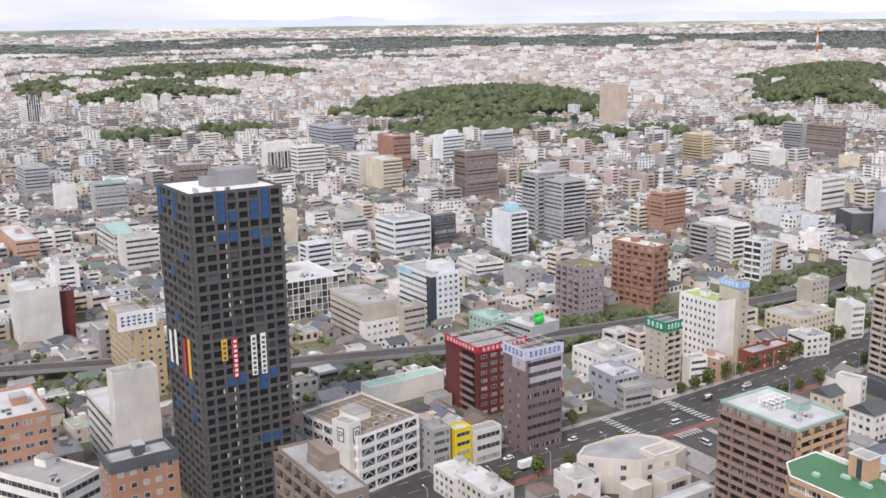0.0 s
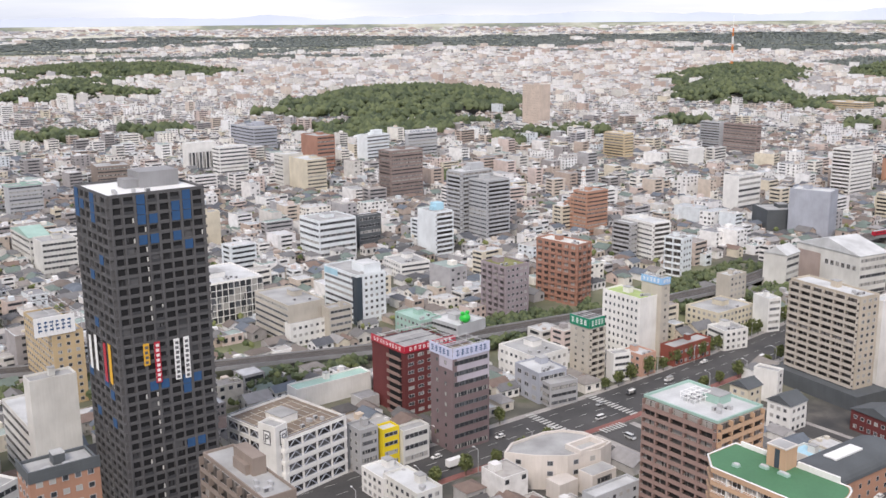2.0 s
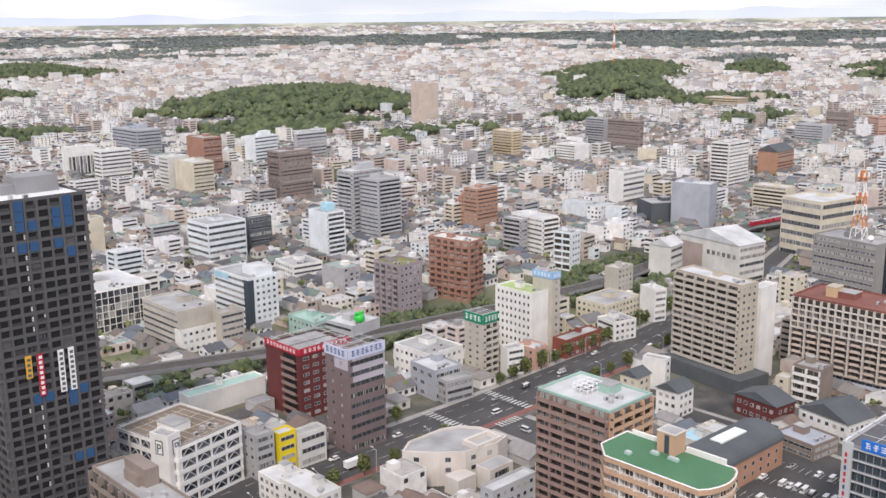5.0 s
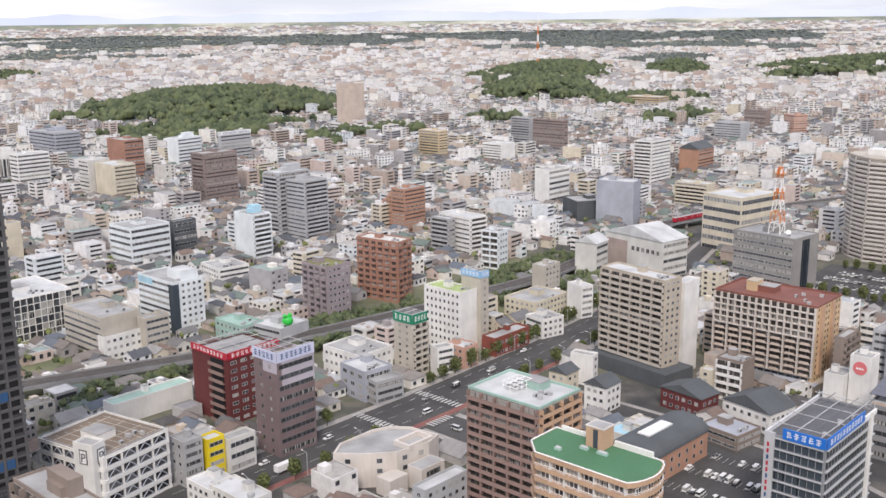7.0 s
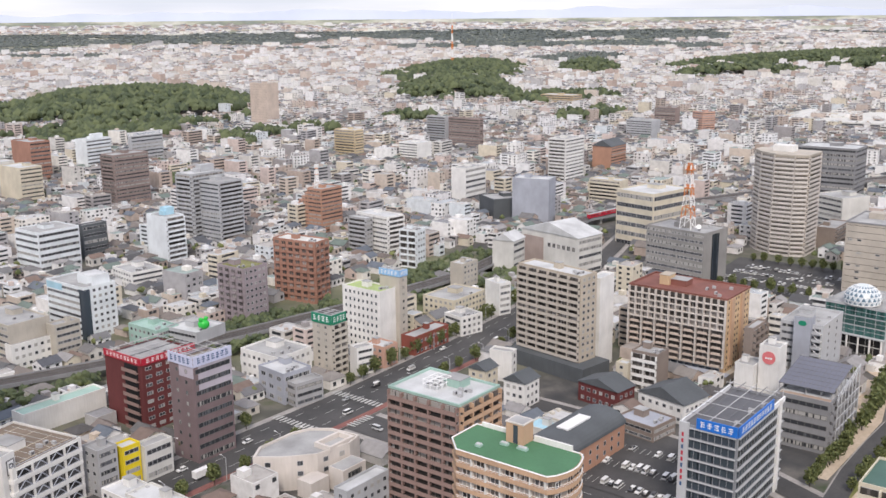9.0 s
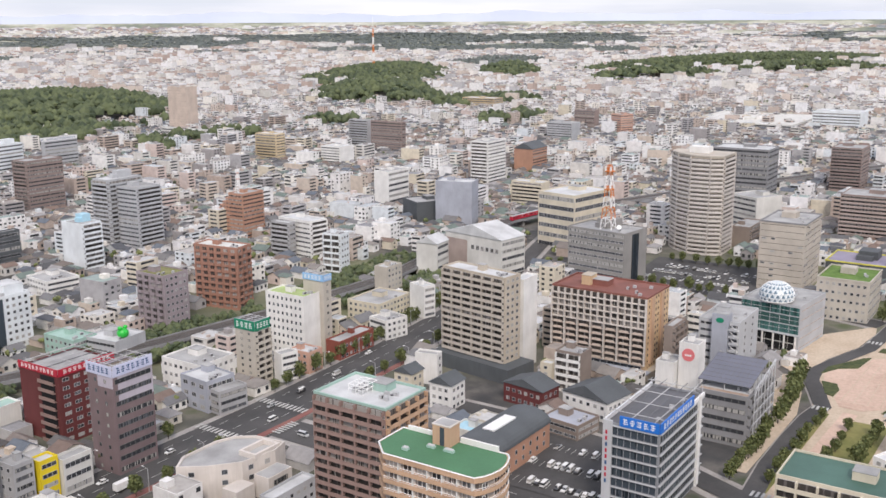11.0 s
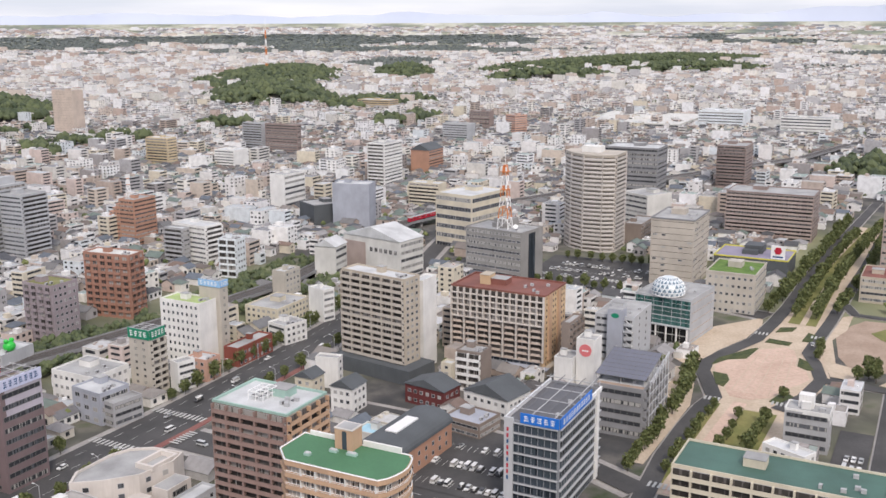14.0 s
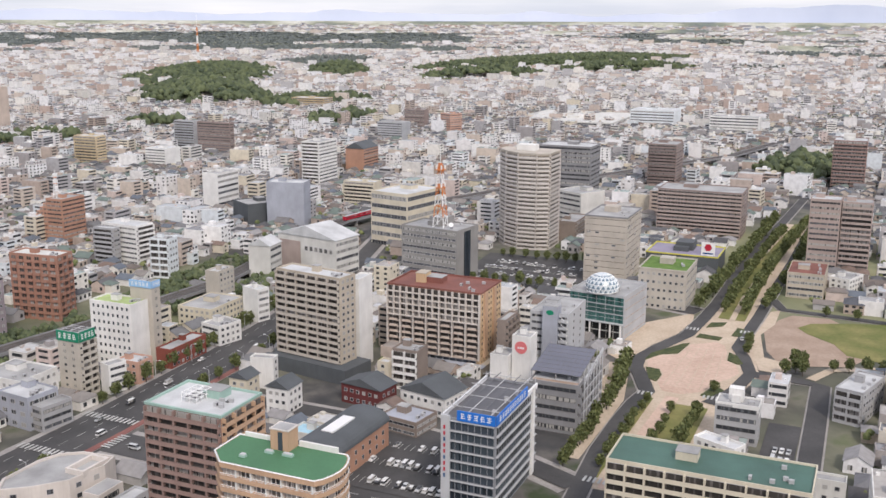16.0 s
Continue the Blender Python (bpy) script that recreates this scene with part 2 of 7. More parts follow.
FLATS_TOWN = town_mat("town_flat_roofs", [(0.36, 0.36, 0.36), (0.50, 0.50, 0.50), (0.26, 0.26, 0.27), (0.42, 0.40, 0.38), (0.30, 0.36, 0.34), (0.56, 0.56, 0.57), (0.33, 0.30, 0.28), (0.45, 0.47, 0.49)])
# paler wall and roof sets for the far town: haze painted into colour
WALLS_HAZED = town_mat("hazed_town_walls", [(0.80, 0.79, 0.78), (0.64, 0.62, 0.59), (0.80, 0.77, 0.72), (0.50, 0.49, 0.50), (0.80, 0.79, 0.80), (0.62, 0.54, 0.48), (0.74, 0.73, 0.72), (0.50, 0.40, 0.35)])
ROOFS_HAZED = town_mat("hazed_town_roofs", [(0.20, 0.20, 0.21), (0.28, 0.27, 0.27), (0.40, 0.38, 0.38), (0.26, 0.23, 0.21), (0.56, 0.54, 0.54), (0.24, 0.21, 0.195), (0.33, 0.24, 0.20), (0.22, 0.24, 0.27), (0.60, 0.60, 0.60), (0.30, 0.28, 0.26)])
WALLS_HOUSE = object_mat("house_walls", [(0.76, 0.75, 0.73), (0.50, 0.48, 0.45), (0.62, 0.58, 0.51), (0.46, 0.45, 0.45), (0.78, 0.77, 0.78), (0.58, 0.49, 0.40), (0.70, 0.69, 0.68), (0.36, 0.33, 0.32)])
ROOFS_HOUSE = object_mat("house_roofs", [(0.16, 0.16, 0.17), (0.09, 0.085, 0.085), (0.27, 0.26, 0.26), (0.20, 0.17, 0.155), (0.30, 0.29, 0.29), (0.19, 0.14, 0.12), (0.13, 0.15, 0.18), (0.13, 0.125, 0.125)])
FLATS_HOUSE = object_mat("house_flat_roofs", [(0.40, 0.40, 0.40), (0.52, 0.52, 0.52), (0.28, 0.28, 0.29), (0.40, 0.38, 0.36), (0.32, 0.37, 0.35), (0.30, 0.28, 0.26)])
CARPAINT = object_mat("car_paint", [(0.75, 0.75, 0.75), (0.78, 0.78, 0.78), (0.35, 0.36, 0.37), (0.05, 0.05, 0.055), (0.74, 0.74, 0.73), (0.72, 0.72, 0.72), (0.55, 0.56, 0.57), (0.76, 0.76, 0.75)], 0.35)
TYRE = paint("tyre_rubber", (0.03, 0.03, 0.03), 0.9, 0.2)


# ---------------------------------------------------------------- mesh tools
class Shape:
    """Collects boxes, prisms and quads, each with a material, for one mesh."""

    def __init__(self):
        self.v, self.f, self.m, self.mats = [], [], [], []

    def slot(self, mat):
        if mat not in self.mats:
            self.mats.append(mat)
        return self.mats.index(mat)

    def poly(self, pts, faces, mat):
        k, s = len(self.v), self.slot(mat)
        self.v += pts
        self.f += [tuple(k + i for i in f) for f in faces]
        self.m += [s] * len(faces)
        return self

    def box(self, x0, y0, z0, x1, y1, z1, mat):
        return self.poly([(x0, y0, z0), (x1, y0, z0), (x1, y1, z0), (x0, y1, z0), (x0, y0, z1), (x1, y0, z1), (x1, y1, z1), (x0, y1, z1)],
                         [(3, 2, 1, 0), (4, 5, 6, 7), (0, 1, 5, 4), (1, 2, 6, 5), (2, 3, 7, 6), (3, 0, 4, 7)], mat)

    def prism(self, ring, z0, z1, mat, cap=True):
        k = len(ring)
        pts = [(x, y, z0) for x, y in ring] + [(x, y, z1) for x, y in ring]
        faces = [(i, (i + 1) % k, k + (i + 1) % k, k + i) for i in range(k)]
        if cap:
            faces += [tuple(range(k, 2 * k)), tuple(range(k - 1, -1, -1))]
        return self.poly(pts, faces, mat)

    def beam(self, a, b, r, mat):
        a, b = Vector(a), Vector(b)
        z = (b - a).normalized()
        x = z.orthogonal().normalized() * r
        y = z.cross(x).normalized() * r
        pts = [tuple(p + sx * x + sy * y) for p in (a, b) for sx, sy in ((-1, -1), (1, -1), (1, 1), (-1, 1))]
        return self.poly(pts, [(3, 2, 1, 0), (4, 5, 6, 7), (0, 1, 5, 4), (1, 2, 6, 5), (2, 3, 7, 6), (3, 0, 4, 7)], mat)

    def mesh(self, name):
        me = bpy.data.meshes.new(name)
        me.from_pydata(self.v, [], self.f)
        for mat in self.mats:
            me.materials.append(mat)
        if len(self.mats) > 1:
            me.polygons.foreach_set("material_index", self.m)
        me.update()
        return me


def part(name, shape, parent, at=None, label=""):
    """Links a shape or a ready mesh as one part under a thing."""
    me = shape.mesh(name) if isinstance(shape, Shape) else shape
    ob = new(name, me)
    ob.parent = parent
    if at is not None:
        ob.matrix_basis = at
    return tagged(ob, label)


def thing(name, label, category, at, group="", kind=""):
    ob = new(name)
    ob.matrix_basis = at
    ob.empty_display_size = 1.0
    return tagged(ob, label, category, group, kind)


def structure(name, shape, label="", z=0.0):
    ob = new(name, shape.mesh(name))
    ob.location.z = z
    return tagged(ob, label, "", "", "structure")


# ---------------------------------------------------------------- ground
FLAT, REACH = 3000.0, 1880.0


def settle(x, y):
    """Land beyond 3 km drawn together onto gently rising ground: new place, height and scale."""
    r = math.hypot(x, y)
    if r <= FLAT:
        return x, y, 0.0, 1.0
    rr = FLAT + REACH * (1 - FLAT / r)
    s = rr / r
    return x * s, y * s, EYE * (1 - s), s


def build_ground():
    sh = Shape()
    radii = [60, 300, 600, 1000, 1500, 2000, 2500, 3000, 3300, 3700, 4200, 5000, 6000, 8000, 11000, 16000, 30000, 90000]
    k = 48
    pts = [(0.0, 0.0, 0.0)]
    for r in radii:
        for i in range(k):
            a = 2 * math.pi * i / k
            x, y, z, _ = settle(r * math.cos(a), r * math.sin(a))
            pts.append((x, y, z))
    faces = [(0, 1 + i, 1 + (i + 1) % k) for i in range(k)]
    for j in range(len(radii) - 1):
        for i in range(k):
            a, b = 1 + j * k + i, 1 + j * k + (i + 1) % k
            faces.append((a, a + k, b + k, b))
    sh.poly(pts, faces, GROUND)
    sh.slot(FIELDS)
    far_from = k + k * radii.index(5000)
    sh.m = [1 if i >= far_from else 0 for i in range(len(faces))]
    structure("ground", sh, "grey town ground with yards and far fields")


build_ground()


def strip(path, width, z, mat, shape=None):
    """A flat band along a line of points."""
    sh = shape or Shape()
    pts = []
    for i, p in enumerate(path):
        a, b = Vector(path[max(0, i - 1)]), Vector(path[min(len(path) - 1, i + 1)])
        t = (b - a).normalized()
        nrm = Vector((-t.y, t.x)) * width / 2
        pts += [(p[0] + nrm.x, p[1] + nrm.y, z), (p[0] - nrm.x, p[1] - nrm.y, z)]
    sh.poly(pts, [(2 * i + 1, 2 * i + 3, 2 * i + 2, 2 * i) for i in range(len(path) - 1)], mat)
    return sh


def sheet(ring, z, mat, thick=0.0):
    sh = Shape()
    if thick:
        return sh.prism(ring, z - thick, z, mat)
    return sh.poly([(x, y, z) for x, y in ring], [tuple(range(len(ring)))], mat)


def ellipse(cx, cy, rx, ry, turn=0, k=40, wobble=0.0, seed=0):
    c, s = math.cos(radians(turn)), math.sin(radians(turn))
    out = []
    for i in range(k):
        a = 2 * math.pi * i / k
        w = 1 + wobble * noise.noise((math.cos(a) * 1.3 + seed, math.sin(a) * 1.3, 0))
        x, y = rx * w * math.cos(a), ry * w * math.sin(a)
        out.append((cx + c * x - s * y, cy + s * x + c * y))
    return out


AVENUE = [(60, 289), (200, 289), (300, 288), (400, 292), (470, 299), (520, 308)]
AVENUE_FAR = [(520, 308), (560, 316), (660, 345), (760, 372)]
CROSS = [(292, 60), (291, 180), (292, 270)]
PARK_W = [(250, 84), (364, 92), (394, 92), (420, 91), (435, 89), (451, 95), (468, 102), (480, 103), (502, 97), (529, 88), (564, 85), (601, 83), (681, 82), (757, 80), (867, 73), (1000, 66)]
PARK_E = [(431, 61), (452, 53), (478, 49), (502, 55), (516, 60), (541, 59), (579, 57), (647, 55), (725, 52), (834, 50), (1000, 44)]
STREET_S = [(330, 92), (345, 125), (352, 200), (352, 270)]
STREET_P = [(300, 15), (359, 15), (428, 16), (474, 17), (478, 30), (478, 47)]
STREET_Q = [(620, 54), (600, 46), (598, 21), (595, -8), (590, -60)]
STREET_T = [(575, 90), (600, 180), (625, 300)]
RAIL = [(60, 505), (120, 480), (188, 432), (262, 406), (330, 390), (400, 378), (500, 370), (600, 384), (700, 396), (760, 385), (900, 330), (1050, 260), (1250, 168), (1460, 122), (2000, 10)]
ROADS = [(AVENUE, 26), (CROSS, 18), (PARK_W, 7.5), (PARK_E, 6.5), (STREET_S, 11), (STREET_T, 14), (AVENUE_FAR, 12), (STREET_P, 8.5), (STREET_Q, 6.5)]
for path, wide in ROADS:
    structure("pavement", strip(path, wide + (7 if wide > 10 else 1.6), 0.06 + 0.01 * ROADS.index((path, wide)), PAVING), "pale slab pavement beside the road")
for k, (path, wide) in enumerate(ROADS):
    structure("road", strip(path, wide, (0.16 if k < 2 else 0.42) + 0.012 * k, ASPHALT), "dark asphalt road with worn lanes")
lanes = Shape()
for path, wide in ROADS[:2]:
    for off in ((-wide / 2 + 5, 0, wide / 2 - 5) if wide > 20 else (0,)):
        for a, b in zip(path[:-1], path[1:]):
            a, b = Vector(a), Vector(b)
            t = (b - a).normalized()
            nr = Vector((-t.y, t.x)) * off
            run = 0.0
            while run < (b - a).length - 5:
                p, q2 = a + t * run + nr, a + t * (run + 5) + nr
                strip([tuple(p), tuple(q2)], 0.22, 0.32, MARK, lanes)
                run += 10
for x0, y0, dx, dy, n in ((308, 275, 0, 2.2, 13), (272, 275, 0, 2.2, 13), (286, 268, 1.9, 0, 7), (334, 82, 0, 1.9, 5), (436, 58, 0, 1.9, 4), (543, 56, 0, 1.9, 4), (538, 84, 0, 1.9, 4), (430, 86, 0, 1.9, 4)):
    for i in range(n):
        x, y = x0 + dx * i, y0 + dy * i
        if dx:
            lanes.box(x, y, 0.52, x + 0.9, y + 4.5, 0.56, MARK)
        else:
            lanes.box(x, y, 0.52, x + 4.5, y + 1.0, 0.56, MARK)
structure("road_markings", lanes, "white lane lines and zebra crossings")
structure("cycle_lane", strip([(x, y - 14.6) for x, y in AVENUE[:4]], 3.5, 0.28, REDLANE), "dull red cycle lane beside the avenue")

# station-side park: plaza with a scalloped rim, planted beds, forecourts, tree rows and lawns
structure("park_ground", sheet([(330, 56), (430, 52), (480, 45), (520, 54), (560, 58), (870, 52), (870, 72), (560, 84), (525, 90), (480, 104), (455, 98), (430, 92), (330, 90)], 0.20, SANDPAVE), "sand coloured park paving")
structure("west_forecourt", sheet([(470, 108), (483, 122), (499, 127), (543, 113), (572, 92), (557, 90), (529, 93), (502, 102)], 0.22, SANDPAVE), "sand coloured forecourt of the glass hall")
structure("office_forecourt", sheet([(352, 97), (420, 96), (448, 101), (470, 108), (468, 118), (440, 112), (352, 104)], 0.22, SANDPAVE), "sand coloured footway with planting beside the road")
PLAZA = [(477, 98), (488, 97), (490, 92), (494, 86), (513, 83), (519, 75), (522, 72), (518, 67), (507, 64), (494, 63), (488, 57), (477, 54), (468, 57), (458, 63), (445, 66), (438, 74), (439, 83), (448, 87), (462, 87), (468, 90), (469, 96)]
structure("plaza", sheet(PLAZA, 0.30, PINKPAVE), "pink paved round plaza with scalloped edge")
joints = Shape()
for i in range(13):
    strip([(441 + 6 * i, 57 + 1.0 * abs(i - 6)), (441 + 6 * i, 86 - 0.6 * abs(i - 6))], 0.35, 0.32, SANDPAVE, joints)
for i in range(5):
    strip([(446, 62 + 5.5 * i), (508, 66 + 4.0 * i)], 0.35, 0.335, SANDPAVE, joints)
structure("plaza_joints", joints, "pale paving joints of the plaza")
for ring in ([(478, 100), (490, 99), (512, 87), (514, 84), (495, 86.5), (490, 94)], [(452, 92), (468, 97), (467, 90), (460, 87.5), (450, 88)], [(490, 57), (494, 62), (507, 63), (503, 58.5), (491, 54)], [(526, 83), (533, 82), (531, 70), (525, 71)], [(546, 81), (556, 80), (560, 72), (552, 73)], [(536, 66), (552, 65), (550, 61), (536, 61)], [(440, 66), (456, 62), (450, 57), (438, 62)]):
    structure("planting_bed", sheet(ring, 0.55, SHRUBS, 0.4), "low dark green shrub bed with stone rim")
structure("promenade", strip([(331, 81), (372, 79.5), (433, 77)], 6, 0.33, PINKPAVE), "pink paved promenade between trees")
structure("park_lawn", sheet([(566, 63), (671, 63), (870, 54), (870, 63), (694, 75), (567, 78)], 0.36, GRASS), "dry green lawn of the tree avenue")
structure("park_path", strip([(566, 70), (620, 70), (690, 67), (870, 58)], 3.2, 0.40, SANDPAVE), "pale footpath through the lawn")
structure("tree_strip", sheet([(338, 86), (428, 84.5), (428, 88), (338, 89)], 0.35, GRASS), "grass strip under street trees")
structure("tree_strip", sheet([(338, 61), (425, 60), (425, 74), (338, 77)], 0.35, GRASS), "grass strip under street trees")
structure("earth_field", sheet([(551, 51), (577, 46), (590, 40), (592, 20), (560, -4), (527, -2), (508, 6), (497, 37), (518, 46)], 0.22, EARTH), "bare brown park field")
structure("east_path", sheet([(593, 52), (598, 47), (567, 47), (545, 52), (507, 46), (500, 31), (484, 36), (486, 46), (525, 56)], 0.26, SANDPAVE), "sand coloured path beside the field")
structure("round_lawn", sheet([(566, 35), (577, 29), (586, 10), (592, -10), (590, -60), (530, -60), (520, -12), (526, 8), (543, 15), (556, 29)], 0.34, GRASS), "yellow green round lawn")
structure("south_path", strip([(482, 22), (500, 14), (510, -6), (512, -60)], 5, 0.30, SANDPAVE), "sand coloured path along the lawn")
structure("yard", sheet([(363, 21), (420, 21), (420, 34), (363, 34)], 0.30, ASPHALT), "asphalt yard with parked cars")

# car parks
structure("car_park", sheet([(296, 128), (350, 128), (350, 184), (296, 184)], 0.38, ASPHALT), "asphalt car park with white bays")
structure("car_park", sheet([(584, 165), (672, 170), (668, 255), (588, 250)], 0.38, ASPHALT), "wide asphalt car park with white bays")
bays = Shape()
for x0, y0, n, rows in ((300, 132, 18, 3), (592, 178, 24, 4)):
    for r in range(rows):
        for i in range(n):
            bays.box(x0 + r * 16, y0 + i * 2.7, 0.40, x0 + r * 16 + 5, y0 + i * 2.7 + 0.18, 0.41, MARK)
structure("bay_lines", bays, "white painted parking bay lines")


def viaduct():
    near = [p for p in RAIL]
    ob = thing("railway_viaduct", "grey concrete railway viaduct with low side walls", "viaduct", pose(0, 0, 0), kind="structure")
    top = strip(near, 11, 6.0, BALLAST)
    part("track_bed", top, ob)
    for side in (-5.6, 5.6):
        sh = Shape()
        pts = []
        for i, p in enumerate(near):
            a, b = Vector(near[max(0, i - 1)]), Vector(near[min(len(near) - 1, i + 1)])
            t = (b - a).normalized()
            nr = Vector((-t.y, t.x))
            for o in (side - 0.2, side + 0.2):
                q2 = Vector(p) + nr * o
                pts += [(q2.x, q2.y, 4.9), (q2.x, q2.y, 6.8)]
        faces = []
        for i in range(len(near) - 1):
            k = 4 * i
            faces += [(k, k + 1, k + 5, k + 4), (k + 2, k + 6, k + 7, k + 3), (k + 1, k + 3, k + 7, k + 5), (k, k + 4, k + 6, k + 2)]
        sh.poly(pts, faces, SLATELIGHT)
        part("side_wall", sh, ob, None, "low concrete side wall")
    for off in (-2.6, -1.3, 1.3, 2.6):
        line = []
        for i, p in enumerate(near):
            a, b = Vector(near[max(0, i - 1)]), Vector(near[min(len(near) - 1, i + 1)])
            t = (b - a).normalized()
            q2 = Vector(p) + Vector((-t.y, t.x)) * off
            line.append((q2.x, q2.y))
        part("rail", strip(line, 0.22, 6.12, DARKMETAL), ob)
    for a, b in zip(near[:-1], near[1:]):
        a, b = Vector(a), Vector(b)
        n = max(1, int((b - a).length / 24))
        for i in range(n):
            p = a + (b - a) * (i + 0.5) / n
            part("pier", Shape().box(-1.2, -3.6, 0, 1.2, 3.6, 5.99, CONCRETE), ob, pose(p.x, p.y, 0, 0, 0, math.degrees(math.atan2((b - a).y, (b - a).x))))


viaduct()

# ---------------------------------------------------------------- buildings
FOOT = []      # footprints: near corner, size, heading, in metres
CACHE = {}
rng = random.Random(7)


def cached(key, make):
    if key not in CACHE:
        CACHE[key] = make().mesh(key[0])
    return CACHE[key]


def window_mesh(w, h, glass, frame, deep=0.10, mullions=0):
    """A framed pane; x runs along the wall, -y points out of it, foot at z = 0."""
    def make():
        sh = Shape()
        f = min(0.14, w * 0.08)
        sh.box(-w / 2 + f, -0.05, f, w / 2 - f, 0.05, h - f, glass)
        sh.box(-w / 2, -deep, 0, w / 2, 0.05, f, frame)
        sh.box(-w / 2, -deep, h - f, w / 2, 0.05, h, frame)
        sh.box(-w / 2, -deep, f, -w / 2 + f, 0.05, h - f, frame)
        sh.box(w / 2 - f, -deep, f, w / 2, 0.05, h - f, frame)
        for i in range(mullions):
            x = -w / 2 + w * (i + 1) / (mullions + 1)
            sh.box(x - 0.09, -deep * 0.8, f, x + 0.09, 0.05, h - f, frame)
        return sh
    return cached(("window", round(w, 2), round(h, 2), glass.name, frame.name, deep, mullions), make)


def balcony_mesh(w, fh, mat, depth=1.3, fin=True):
    def make():
        sh = Shape()
        sh.box(-w / 2, -depth, -0.18, w / 2, 0.02, 0.0, mat)
        sh.box(-w / 2, -depth - 0.12, -0.22, w / 2, -depth, 1.30, mat)
        if fin:
            sh.box(-w / 2, -depth - 0.2, 1.301, -w / 2 + 0.3, 0.02, fh - 0.221, mat)
            sh.box(w / 2 - 0.3, -depth - 0.2, 1.301, w / 2, 0.02, fh - 0.221, mat)
        return sh
    return cached(("balcony", round(w, 2), round(fh, 2), mat.name, depth, fin), make)


def brace_mesh(w, h, mat):
    def make():
        sh = Shape()
        sh.beam((-w / 2, -0.1, 0.1), (0, -0.1, h - 0.1), 0.16, mat)
        sh.beam((w / 2, -0.1, 0.1), (0, -0.1, h - 0.1), 0.16, mat)
        sh.box(-w / 2, -0.15, 0, w / 2, 0.0, 0.35, mat)
        return sh
    return cached(("brace", round(w, 2), round(h, 2), mat.name), make)


